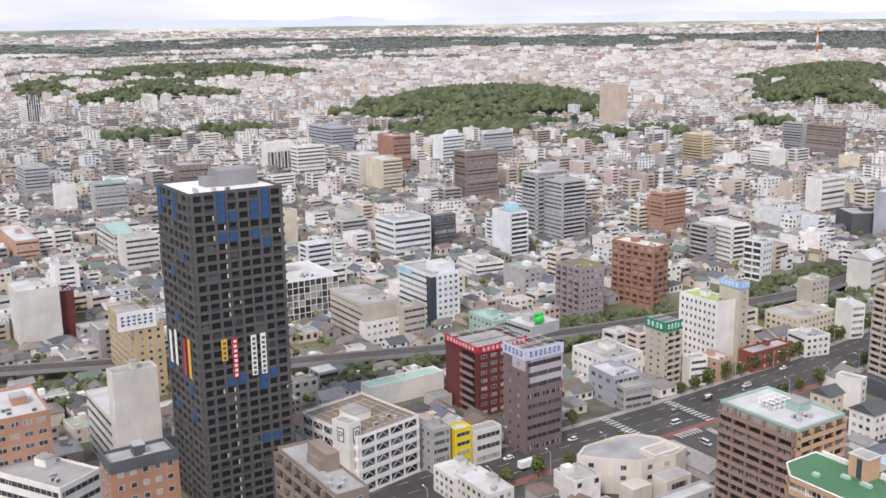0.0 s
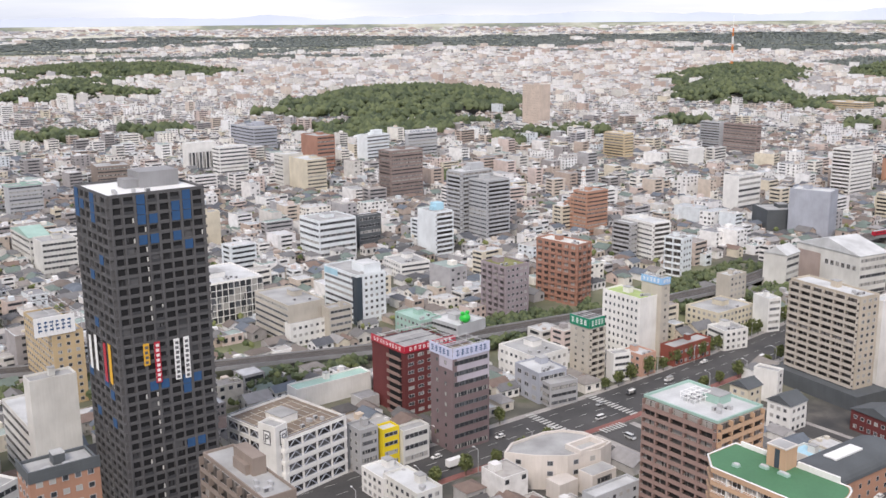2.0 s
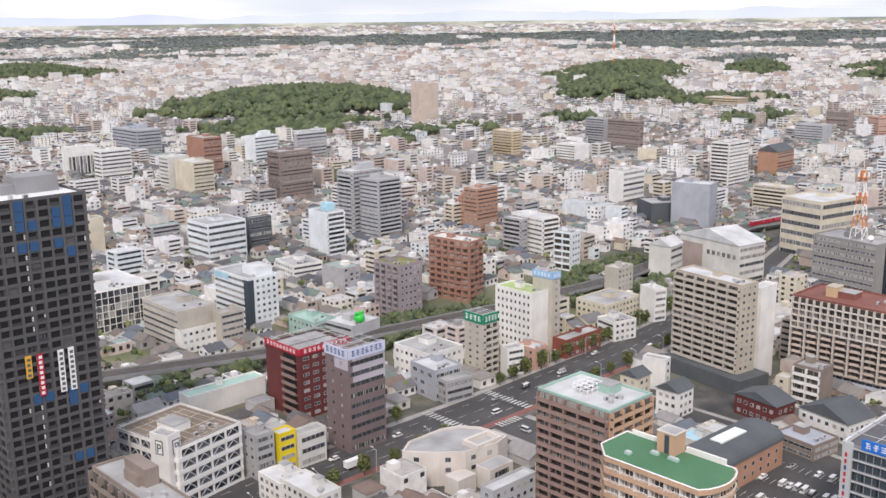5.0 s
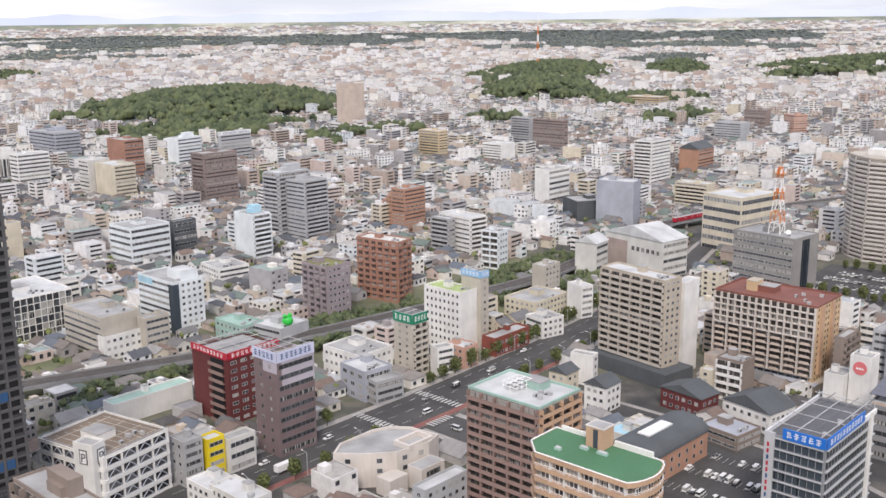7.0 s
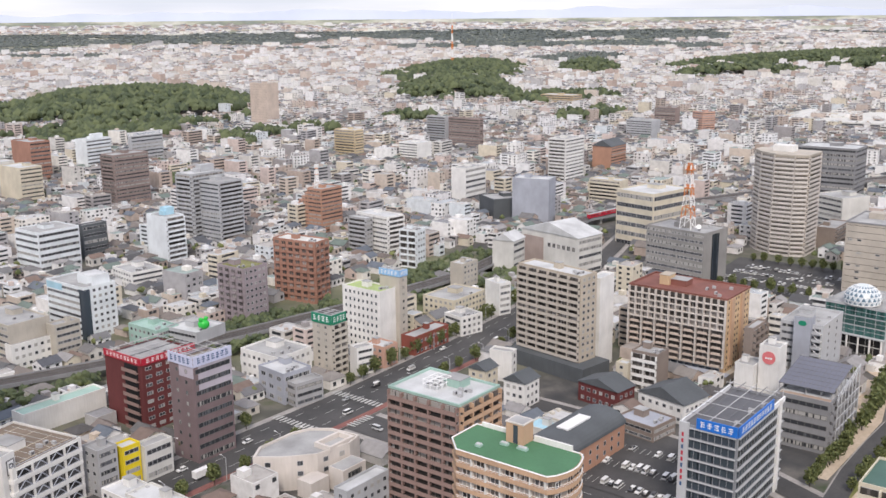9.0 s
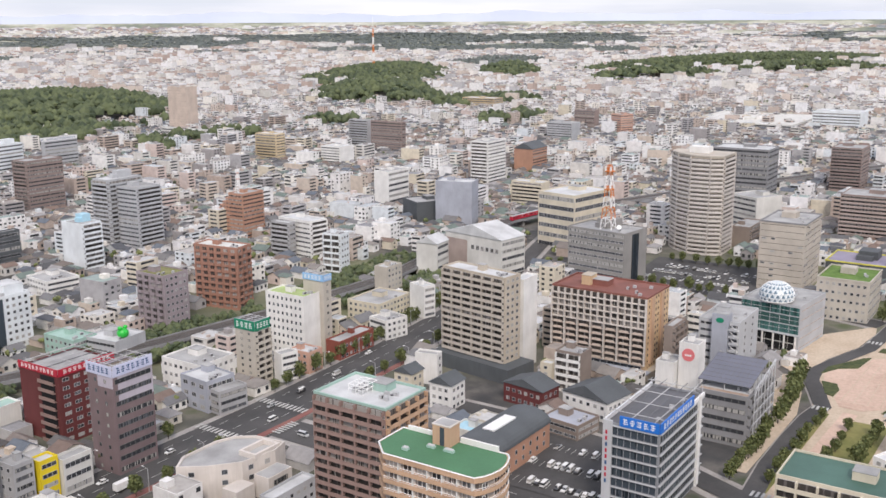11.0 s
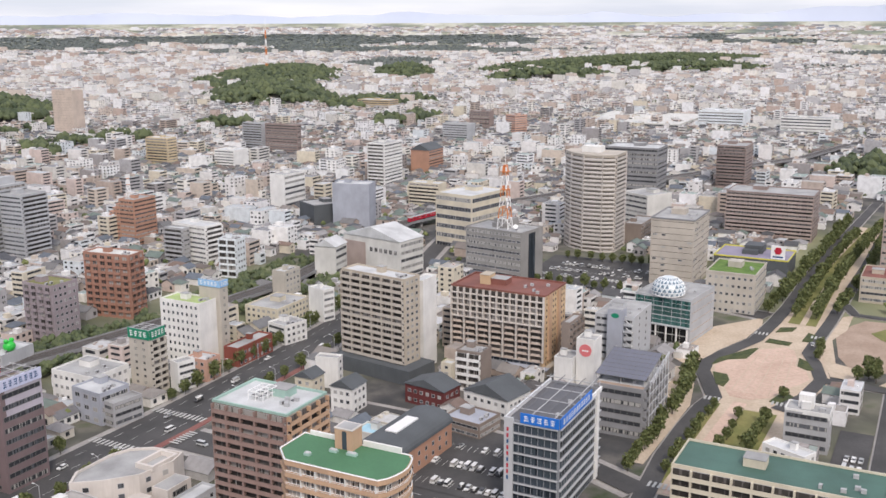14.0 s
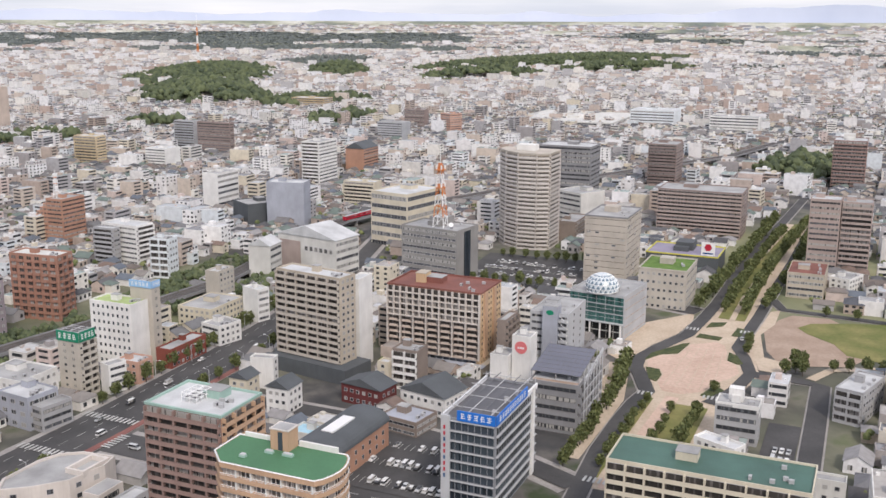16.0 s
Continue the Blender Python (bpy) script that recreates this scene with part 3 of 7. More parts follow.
def facade(ob, side, width, d, z0, h, floors, style, wall, trim, far=False):
    """Windows, balconies and the like on one face of a box building."""
    if style == "blank" or floors < 1:
        return
    fh = (h - z0) / floors

    def at(u, z, out=0.0):
        return pose(-out, d - u, z, 0, 0, -90) if side == "left" else pose(u, -out, z)

    def row(n, name, mesh, z, start=0.8):
        pitch = (width - 2 * start) / n
        for i in range(n):
            part(name, mesh, ob, at(start + pitch * (i + 0.5), z))

    for f in range(floors):
        z = z0 + f * fh
        if style == "fine":
            part("window", window_mesh(max(2, width - 2.0), 0.45, TAUPE, TAN, 0.05, max(1, int(width / 4))), ob, at(width / 2, z + fh * 0.5))
        elif far and style in ("windows", "pairs", "gridframe", "slots", "loggia"):
            part("window", window_mesh(max(2, width - 1.2), fh * 0.46, GLASS, wall, 0.12, max(1, int(width / 2.6))), ob, at(width / 2, z + fh * 0.32))
        elif far and style == "balcony":
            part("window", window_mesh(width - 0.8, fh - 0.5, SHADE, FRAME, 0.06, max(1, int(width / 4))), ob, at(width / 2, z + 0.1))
            part("balcony", balcony_mesh(width - 0.4, fh, trim or wall), ob, at(width / 2, z + 0.1))
        elif style == "windows":
            n = max(1, min(14, int(width / 3.4)))
            row(n, "window", window_mesh(1.7, min(1.6, fh * 0.5), GLASS, FRAME), z + fh * 0.32)
        elif style == "small":
            n = max(2, int(width / 2.9))
            row(n, "window", window_mesh(1.35, min(1.8, fh * 0.5), GLASSBLUE, wall, 0.08), z + fh * 0.3, 1.0)
        elif style == "sparse":
            row(2 if width > 8 else 1, "window", window_mesh(1.3, fh * 0.36, GLASS, FRAMEDARK), z + fh * 0.34, width * 0.12)
        elif style == "nearbalcony":
            # dark pane paints the shade behind the balcony
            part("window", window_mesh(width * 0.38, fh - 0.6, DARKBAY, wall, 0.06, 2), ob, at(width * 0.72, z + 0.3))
            part("balcony", balcony_mesh(width * 0.40, fh, trim or wall, 1.1, False), ob, at(width * 0.72, z + 0.2))
        elif style == "pairs":
            n = max(1, int(width / 4.6))
            row(n, "window", window_mesh(3.0, fh * 0.42, GLASS, FRAME, 0.1, 1), z + fh * 0.34)
        elif style == "ribbon":
            part("window", window_mesh(max(2, width - 1.6), fh * 0.44, GLASS, FRAMEDARK if wall in (MAUVE, SLATELIGHT, GREY) else FRAME, 0.1, max(1, int(width / 3))), ob, at(width / 2, z + fh * 0.36))
        elif style in ("balcony", "gridbalcony", "stairs"):
            mat = trim or wall
            n = max(1, round(width / (4.2 if style == "gridbalcony" else 6.0)))
            pitch = (width - 0.6) / n
            # one strip per floor, dark with the painted shade of the recess
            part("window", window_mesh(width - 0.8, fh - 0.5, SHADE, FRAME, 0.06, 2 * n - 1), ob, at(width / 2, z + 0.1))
            for i in range(n):
                part("balcony", balcony_mesh(pitch, fh, mat), ob, at(0.3 + pitch * (i + 0.5), z + 0.1))
        elif style == "loggia":
            n = max(1, round(width / 5.2))
            pitch = (width - 0.8) / n
            for i in range(n):
                u = 0.4 + pitch * (i + 0.5)
                part("window", window_mesh(pitch * 0.62, fh * 0.58, SHADE, wall, 0.1, 1), ob, at(u, z + fh * 0.3))
                part("balcony", balcony_mesh(pitch * 0.66, fh, trim or wall, 1.0, False), ob, at(u, z + 0.2))
        elif style == "gridframe":
            n = max(2, int(width / 3.4))
            pitch = (width - 0.2) / n
            for i in range(n):
                part("window", window_mesh(pitch, fh, GLASS, wall, 0.55), ob, at(0.1 + pitch * (i + 0.5), z))
        elif style == "curtain":
            part("window", window_mesh(width - 1.0, fh - 0.45, GLASSBLUE, ALUGREY, 0.16, int(width / 2.6)), ob, at(width / 2, z + 0.2))
            part("sun_fin", cached(("fin", round(width, 2)), lambda: Shape().box(-width / 2 + 0.4, -0.7, 0, width / 2 - 0.4, 0.0, 0.26, ALU)), ob, at(width / 2, z + fh - 0.28))
        elif style == "glass":
            if f >= 2:
                part("window", window_mesh(width - 0.4, fh - 0.25, GLASSTEAL, ALU, 0.18, 5), ob, at(width / 2, z + 0.1))
                part("glazing_bar", cached(("glazing", round(width, 2)), lambda: Shape().box(-width / 2 + 0.3, -0.3, 0, width / 2 - 0.3, -0.05, 0.12, ALU)), ob, at(width / 2, z + fh * 0.5))
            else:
                # near-black panes paint the shade behind the columns
                part("window", window_mesh(width - 3.0, fh - 0.2, DARKBAY, PALE, 0.1, int(width / 5)), ob, at(width / 2, z + 0.1))
                if f == 0:
                    for i in range(6):
                        part("column", cached(("hall_column", 0), lambda: Shape().prism(ellipse(0, 0, 0.5, 0.5, 0, 10), 0, 2 * fh, WHITE)), ob, at(1.2 + (width - 2.4) * i / 5, z, 1.4))
                    part("canopy", Shape().box(-width / 2, -2.0, 0, width / 2, 0, 0.5, ALU), ob, at(width / 2, z + 2 * fh - 0.3))
        elif style == "slots":
            n = max(2, int(width / 5))
            part("window", window_mesh(width - 1.2, 0.5, GLASSBLUE, wall, 0.04, n), ob, at(width / 2, z + fh * 0.6))
            for i in range(n):
                if rng.random() < 0.3:
                    part("window", window_mesh(2.6, 1.2, GLASS, FRAME), ob, at((i + 0.5) * width / n, z + fh * 0.25))
        elif style == "fins":
            n = max(3, int(width / 4))
            row(n, "window", window_mesh(width / n * 0.68, (h - z0) * 0.82, GLASS, FRAME, 0.3), z + 1.0)
        elif style == "braced":
            n = max(2, round(width / 7))
            pitch = (width - 2.0) / n
            part("floor_band", cached(("band", round(width, 2), wall.name), lambda: Shape().box(-width / 2 + 0.1, -0.28, 0, width / 2 - 0.1, 0.02, 1.35, wall)), ob, at(width / 2, z + 0.1))
            for i in range(n):
                u = 1.0 + pitch * (i + 0.5)
                # open decks are dark panes with the inner shade in their colour
                part("opening", window_mesh(pitch - 0.7, fh - 1.5, SHADETOWER, wall, 0.2), ob, at(u, z + 1.46))
                part("brace", brace_mesh(pitch - 1.1, fh - 1.7, BLUEGREY), ob, at(u, z + 1.5, 0.02))
        elif style == "netting":
            cols, netted = NETTING[side]
            pitch = (width - 1.6) / cols
            part("floor_band", cached(("tower_band", round(width, 2)), lambda: Shape().box(-width / 2 - 0.3, -0.42, 0, width / 2 + 0.3, 0.02, 0.95, TOWERGREY)), ob, at(width / 2, z))
            if f == 0:
                for i in range(cols + 1):
                    part("pier", cached(("tower_pier", i % 2), lambda: Shape().box(-0.45 + 0.15 * (i % 2), -0.5, 0, 0.45 - 0.15 * (i % 2), 0.02, h - z0, TOWERGREY)), ob, at(0.8 + pitch * i, z))
            for i in range(cols):
                u = 0.8 + pitch * (i + 0.5)
                # bays are panes on a solid wall, their recess shade painted dark
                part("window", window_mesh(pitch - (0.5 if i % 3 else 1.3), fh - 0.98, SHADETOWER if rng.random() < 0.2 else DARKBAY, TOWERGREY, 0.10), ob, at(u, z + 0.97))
                if i % 2 and rng.random() < 0.5:
                    part("balcony_rail", cached(("tower_rail", round(pitch, 2)), lambda: Shape().box(-pitch * 0.42, -0.5, 0, pitch * 0.42, -0.43, 1.0, STEELDARK)), ob, at(u, z + 0.9))
                if (i == 2 and rng.random() < 0.7) or rng.random() < 0.03:
                    part("loose_sheet", cached(("pale_sheet", 0), lambda: Shape().box(-0.22, -0.24, 0, 0.22, -0.16, 1.5, PALE)), ob, at(u + pitch * 0.3, z + 1.3))
                if (i, floors - 1 - f) in netted:
                    part("netting_sheet", cached(("sheet", round(pitch, 2)), lambda: Shape().box(-pitch * 0.36, -0.62, 0, pitch * 0.36, -0.52, fh * 0.94, NET_BLUE)), ob, at(u, z + 0.5), "blue netting sheet")
        elif style == "gridtop":
            n = 14
            pitch = (width - 0.6) / n
            if f < 2:
                if f == 0:
                    part("window", window_mesh(width - 4.0, fh * 1.2, GLASSBLUE, ALU, 0.3, 12), ob, at(width / 2, z + fh * 0.6))
                continue
            upper = f >= floors - 5
            part("window", window_mesh(width - 0.8, fh - 0.4, SHADE, TAUPE, 0.06, 2 * n - 1), ob, at(width / 2, z + 0.2))
            part("beam", cached(("grid_beam", round(width, 2), upper), lambda: Shape().box(-width / 2 + 0.2, -1.6 if upper else -1.3, 0, width / 2 - 0.2, 0.02, 0.38 if upper else 0.2, PINKWHITE if upper else TAN)), ob, at(width / 2, z))
            if not upper:
                for i in range(n // 2):
                    part("balcony", cached(("ochre_balcony", round(pitch, 2)), lambda: Shape().box(-pitch * 0.62, -1.5, 0, pitch * 0.62, -1.3, 1.2, TAN)), ob, at(0.3 + pitch * (2 * i + 1), z + 0.1))
            if f == floors - 1:
                for i in range(n + 1):
                    low = z0 + (2 * fh if i % 2 == 0 else (floors - 5) * fh)
                    part("column", cached(("grid_column", i % 2, round(h, 1)), lambda: Shape().box(-0.26, -1.8, 0, 0.26, -0.05, h - low, PINKWHITE)), ob, at(0.3 + pitch * i, low))


NETTING = {"right": (8, {(2, 0), (2, 1), (2, 2), (6, 0), (6, 1), (6, 2), (3, 2), (5, 1), (5, 2), (2, 4), (3, 4), (5, 4), (6, 5), (2, 19), (3, 19), (5, 19), (6, 19), (5, 20), (5, 26), (6, 26), (6, 30), (7, 30)}),
           "left": (6, {(0, 0), (0, 1), (0, 2), (3, 0), (3, 1), (3, 2), (4, 6), (2, 8), (2, 13), (0, 19), (3, 19), (4, 20), (1, 23), (4, 23), (0, 2), (1, 1)})}


def sign_bars(parent, w, h, mat, ink, n, at):
    """A flat sign with plain bars in place of its writing."""
    sh = Shape().box(-w / 2, -0.35, 0, w / 2, 0, h, mat)
    board = part("sign", sh, parent, at, "roof sign board")
    pitch = w * 0.86 / n
    for i in range(n):
        x, s = -w * 0.43 + pitch * (i + 0.5), pitch * 0.34
        bar = Shape()
        for k in range(3):
            z = h * (0.28 + 0.2 * k)
            bar.box(x - s * (1 - 0.25 * ((i + k) % 2)), -0.42, z, x + s * (1 - 0.2 * ((i * 2 + k) % 3)), -0.34, z + h * 0.085, ink)
        bar.box(x - s * 0.12 + s * 0.5 * ((i % 3) - 1), -0.44, h * 0.2, x + s * 0.12 + s * 0.5 * ((i % 3) - 1), -0.34, h * 0.8, ink)
        part("sign_bar", bar, board)


def building(label, category, x, y, w, d, h, turn=0, floors=8, wall=None, left="windows", right="windows", trim=None, roofmat=None, pent=None, sign=None, upper=None, podium=0, crown=0.0, wall2=None, rails=None, hut=None, gable=None, tall=None, signs=(0.0, 1.0, 0.0, 1.0)):
    name = category.replace(" ", "_")
    ob = thing(name, label, category, pose(x, y, 0, 0, 0, turn))
    FOOT.append((x, y, w, d, turn))
    rim, edge = 0.9, 0.35
    far = math.hypot(x, y) > 680
    body = Shape()
    lift = 0.0
    if podium:
        lift = podium * 3.6
        part("podium", Shape().box(-6, -7, 0, w + 2, d + 3, lift, SLATE), ob, None, "dark grey podium storey")
    body.box(0, 0, lift, w, d, h, wall)
    part("wall", body, ob)
    cap = trim or (upper or wall)
    lip = 0.25 if trim else 0.0
    para = Shape()
    para.box(-lip, -lip, h, w + lip, edge, h + rim, cap)
    para.box(-lip, d - edge, h, w + lip, d + lip, h + rim, cap)
    para.box(-lip, edge, h, edge, d - edge, h + rim, cap)
    para.box(w - edge, edge, h, w + lip, d - edge, h + rim, cap)
    part("parapet", para, ob)
    roof = roofmat or (ROOFPALE if rng.random() < 0.45 else ROOF)
    part("roof", Shape().box(edge, edge, h, w - edge, d - edge, h + 0.12, roof), ob)
    if gable:
        k, e = min(w, d, 26) * 0.3, 0.6
        gp = [(-e, -e, h + 0.9), (w + e, -e, h + 0.9), (w + e, d + e, h + 0.9), (-e, d + e, h + 0.9), (-e, d / 2, h + 0.9 + k), (w + e, d / 2, h + 0.9 + k)]
        part("gable_roof", Shape().poly(gp, [(0, 1, 5, 4), (2, 3, 4, 5), (1, 2, 5), (3, 0, 4), (3, 2, 1, 0)], gable), ob)
        pent, sign = None, None
    if crown:
        part("roof_screen", Shape().box(-0.2, -0.2, h - 1, w + 0.2, 0.2, h + crown, cap).box(-0.2, 0.2, h - 1, 0.2, d, h + crown, cap), ob)
    if upper:
        k = h * 0.28
        part("upper_cladding", Shape().box(w * 0.12, -0.03, h - k, w + 0.02, 0.0, h, upper).box(-0.02, 0, h - k * 0.4, 0, d * 0.6, h, upper), ob, None, "paler upper storeys")
    if wall2:
        part("end_wall", Shape().box(0, -0.03, 0, w, 0, h, wall2), ob)
    base = lift + (0.4 if lift else min(4.0, h / floors))
    facade(ob, "left", d, d, base - h / floors * (0 if lift else 1) + (0.2 if lift else 0), h, floors - podium, left, wall, rails if left != "gridbalcony" else PALE, far)
    facade(ob, "right", w, d, base - h / floors * (0 if lift else 1) + (0.2 if lift else 0), h, floors - podium, right, wall2 or wall, wall2 or rails, far)
    if pent:
        pw, pd = min(w * 0.42, hut or 14), min(d * 0.34, hut or 12)
        room = Shape().box(w * 0.48, d * 0.40, h + 0.1, w * 0.48 + pw, d * 0.40 + pd, h + (3.6 if hut else 5.4), pent)
        if not hut:
            room.box(w * 0.34, d * 0.45, h + 0.1, w * 0.48, d * 0.66, h + 3.1, pent)
        part("penthouse", room, ob, None, "roof plant room")
    elif min(w, d) > 7 and not sign and not gable:
        px, py = w * (0.3 + 0.3 * rng.random()), d * (0.3 + 0.3 * rng.random())
        s = min(w, d) * 0.26
        part("roof_hut", Shape().box(px, py, h + 0.1, px + s, py + s * 1.2, h + 2.9, cap).box(px - 0.15, py - 0.15, h + 2.9, px + s + 0.15, py + s * 1.2 + 0.15, h + 3.1, ROOF), ob)
    if min(w, d) > 9 and not gable and not far:
        for i in range(rng.randint(2, 5)):
            ux, uy = w * (0.12 + 0.7 * rng.random()), d * (0.1 + 0.2 * rng.random())
            part("roof_unit", cached(("roof_unit", i % 2), lambda: Shape().box(-0.8, -0.5, 0, 0.8, 0.5, 1.3, FRAME).box(-0.6, -0.56, 0.2, 0.6, -0.5, 1.1, DARKMETAL)), ob, pose(ux, uy, h + 0.1, 0, 0, 90 * rng.randint(0, 1)))
    if sign:
        ink = SIGN_WHITE if sign not in (SIGN_WHITE, SIGN_PALE) else NET_BLUE
        tall = tall or (4.2 if sign is not SIGN_RED else 2.6)
        a, b, c, e = signs
        if b > a:
            sign_bars(ob, w * (b - a), tall, sign, ink, max(4, int(w * (b - a) / 2.6)), pose(w * (a + b) / 2, -0.1, h + 0.3))
        if e > c:
            sign_bars(ob, d * (e - c), tall, sign, ink, max(4, int(d * (e - c) / 2.6)), pose(-0.1, d * (1 - (c + e) / 2), h + 0.3, 0, 0, -90))
        fr = Shape()
        for i in range(5):
            fr.beam((0.2, d * (0.1 + 0.2 * i), h + tall), (w - 0.2, d * (0.1 + 0.2 * i), h + tall), 0.14, DARKMETAL if i % 2 else FRAME)
        for i in range(4):
            fr.beam((w * (0.1 + 0.27 * i), 0.2, h + tall), (w * (0.1 + 0.27 * i), d - 0.2, h + tall), 0.12, FRAME)
        for ux, uy in ((w - 0.3, 0.3), (w - 0.3, d - 0.3), (0.3, d - 0.3)):
            fr.beam((ux, uy, h), (ux, uy, h + tall), 0.12, FRAME)
        part("roof_frame", fr, ob, None, "open steel roof frame")
    return ob


dark_tower = building('dark charcoal residential tower under blue and black netting', 'tower', 104.4, 311.1, 32.3, 31.8, 112.0, floors=34, wall=TOWERGREY, left='netting', right='netting', pent=SLATELIGHT, roofmat=SIGN_WHITE)
building('blank pale concrete slab tower with plain end wall', 'office building', 82.6, 338.4, 15.6, 7.8, 48.0, floors=13, wall=PALE, left='blank', right='blank')
building('pale low wing with long horizontal window bands', 'office building', 85.9, 358.4, 14.0, 37.1, 24.0, floors=6, wall=PALE, left='ribbon', right='blank')
building('sand coloured hotel with rows of small windows', 'hotel', 118.5, 438.8, 13.4, 44.5, 33.0, floors=10, wall=SAND, left='windows', right='windows', sign=SIGN_WHITE, tall=8.5, signs=(-0.55, 0.75, 0.0, 0.0))
building('windowless white storage block with rounded edges', 'warehouse', 89.4, 551.0, 21.5, 22.9, 30.0, floors=8, wall=PALE, left='blank', right='blank')
building('dark red shed wall block behind white store', 'commercial building', 109.9, 554.3, 9.2, 14.0, 26.0, floors=6, wall=MAROON, left='blank', right='blank')
building('terracotta panel office block with flat plant roof', 'office building', 43.4, 344.3, 19.0, 30.0, 38.0, floors=9, wall=TERRACOTTA, left='windows', right='pairs')
building('brick brown hotel with grey roof parapet', 'hotel', 59.3, 253.4, 18.0, 11.6, 52.0, floors=14, wall=BRICKBROWN, left='windows', right='windows', trim=SLATE, crown=2.2)
building('white low block with roof plant at street', 'commercial building', 57.7, 315.1, 17.1, 33.8, 22.0, turn=30, floors=5, wall=WHITE, left='ribbon', right='ribbon')
building('brown tiled office with light flat roof', 'office building', 109.9, 224.4, 9.9, 37.9, 42.0, floors=10, wall=TAUPE, left='balcony', right='windows', pent=TAUPE)
garage = building('white open-sided parking garage with cross braces', 'parking garage', 154.8, 297.1, 29.3, 33.5, 22.0, turn=11, floors=5, wall=WHITE, left='braced', right='braced', roofmat=DECK)
building('grey shop house with window rows', 'commercial building', 186.1, 297.6, 8.0, 9.2, 17.0, floors=5, wall=GREY, left='windows', right='ribbon')
building('yellow fronted narrow shop building', 'shop', 195.6, 296.7, 7.5, 6.0, 15.0, floors=4, wall=YELLOW, left='blank', right='ribbon')
building('pale shop terrace with glass front and roof garden', 'shop', 203.6, 294.9, 12.2, 6.0, 13.0, floors=3, wall=PALE, left='blank', right='ribbon')
building('dark red tiled office with red roof signs', 'office building', 231.7, 333.5, 27.0, 24.8, 28.4, floors=8, wall=MAROON, left='nearbalcony', right='pairs', rails=ROSEBROWN, sign=SIGN_RED, tall=3.0)
building('mauve tiled office with pale upper storeys and roof frame', 'office building', 225.2, 292.0, 18.3, 14.2, 38.3, floors=9, wall=MAUVE, left='sparse', right='ribbon', sign=SIGN_PALE, upper=LAVWHITE, roofmat=DECK)
building('low white hall with pale green roof', 'hall', 199.1, 368.8, 38.3, 8.8, 9.0, floors=2, wall=WHITE, left='blank', right='blank', roofmat=MINT)
building('white flat-roofed clinic near railway', 'clinic', 301.0, 328.4, 21.5, 25.4, 13.0, floors=3, wall=WHITE, left='windows', right='windows')
building('pale grey three storey office with rooftop', 'office building', 286.5, 309.5, 15.2, 18.2, 13.5, turn=-6, floors=3, wall=BLUEGREY, left='pairs', right='ribbon', roofmat=ROOFPALE)
building('round-cornered glass shop on the street corner', 'shop', 287.4, 303.2, 14.6, 6.5, 10.0, turn=-9, floors=3, wall=GREY, left='ribbon', right='ribbon')
building('narrow pale office with green sign band', 'office building', 324.9, 317.1, 9.6, 12.5, 25.2, floors=8, wall=CREAMGREY, left='sparse', right='stairs', sign=SIGN_GREEN, tall=4.6)
building('white hotel slab with rows of square windows', 'hotel', 364.8, 322.0, 13.0, 25.3, 31.0, floors=8, wall=WHITE, left='small', right='blank', roofmat=LIME)
building('pale lift tower of white hotel with blue sign', 'hotel', 376.9, 319.2, 6.0, 13.2, 37.0, floors=10, wall=CREAMGREY, left='blank', right='sparse', sign=SIGN_BLUEWHITE, tall=3.4)
building('salmon coloured low commercial block', 'commercial building', 347.9, 305.1, 10.1, 12.3, 10.0, floors=3, wall=SALMON, left='windows', right='windows')
building('dark red brick low restaurant', 'restaurant', 371.1, 305.1, 27.8, 8.7, 9.0, floors=2, wall=REDBRICK, left='blank', right='windows')
building('small white street building with window strips', 'commercial building', 332.4, 308.4, 9.1, 6.6, 13.0, turn=-16, floors=4, wall=WHITE, left='blank', right='ribbon')
building('beige balcony apartment block on dark podium', 'apartment building', 392.3, 223.6, 11.9, 38.6, 48.1, turn=-9, floors=15, wall=BEIGE, left='balcony', right='windows', podium=2, rails=STONE)
building('white stair tower at the beige apartments', 'apartment building', 408.0, 222.1, 13.7, 6.0, 44.0, floors=13, wall=WHITE, left='blank', right='blank')
orange_block = building('orange apartment block with white balcony grid', 'apartment building', 428.6, 168.2, 27.5, 49.1, 38.3, floors=13, wall=OCHRE, left='gridtop', right='small', roofmat=REDROOF, trim=REDROOF)
building('grey tiled block beside orange apartments', 'office building', 427.2, 154.9, 16.5, 4.3, 27.0, floors=8, wall=TAUPE, left='blank', right='balcony')
mint_block = building('brown tiled apartment block with mint roof rim', 'apartment building', 241.9, 180.9, 22.2, 29.4, 44.0, floors=14, wall=ROSEBROWN, left='balcony', right='balcony', trim=MINT, roofmat=ROOFPALE, wall2=APRICOT, rails=ROSEBROWN)

school_office = building('glass cram school office with blue roof signs', 'office building', 295.2, 109.9, 42.1, 19.8, 32.8, floors=9, wall=ALUGREY, left='curtain', right='curtain', sign=SIGN_BLUE, roofmat=DARKMETAL, tall=3.6, signs=(0.0, 0.74, 0.30, 1.0))
solar_office = building('grey office with tilted solar canopy', 'office building', 373.8, 104.1, 32.1, 20.9, 20.6, floors=5, wall=SLATELIGHT, left='ribbon', right='balcony')
emblem_block = building('white signboard tower block with round red emblem', 'commercial building', 416.4, 138.8, 9.1, 9.0, 24.0, floors=7, wall=WHITE, left='blank', right='blank')
clinic_tower = building('grey-white clinic tower with lift shaft and outer stairs', 'clinic', 448.7, 130.9, 29.7, 19.3, 27.0, floors=8, wall=ALU, left='ribbon', right='sparse')
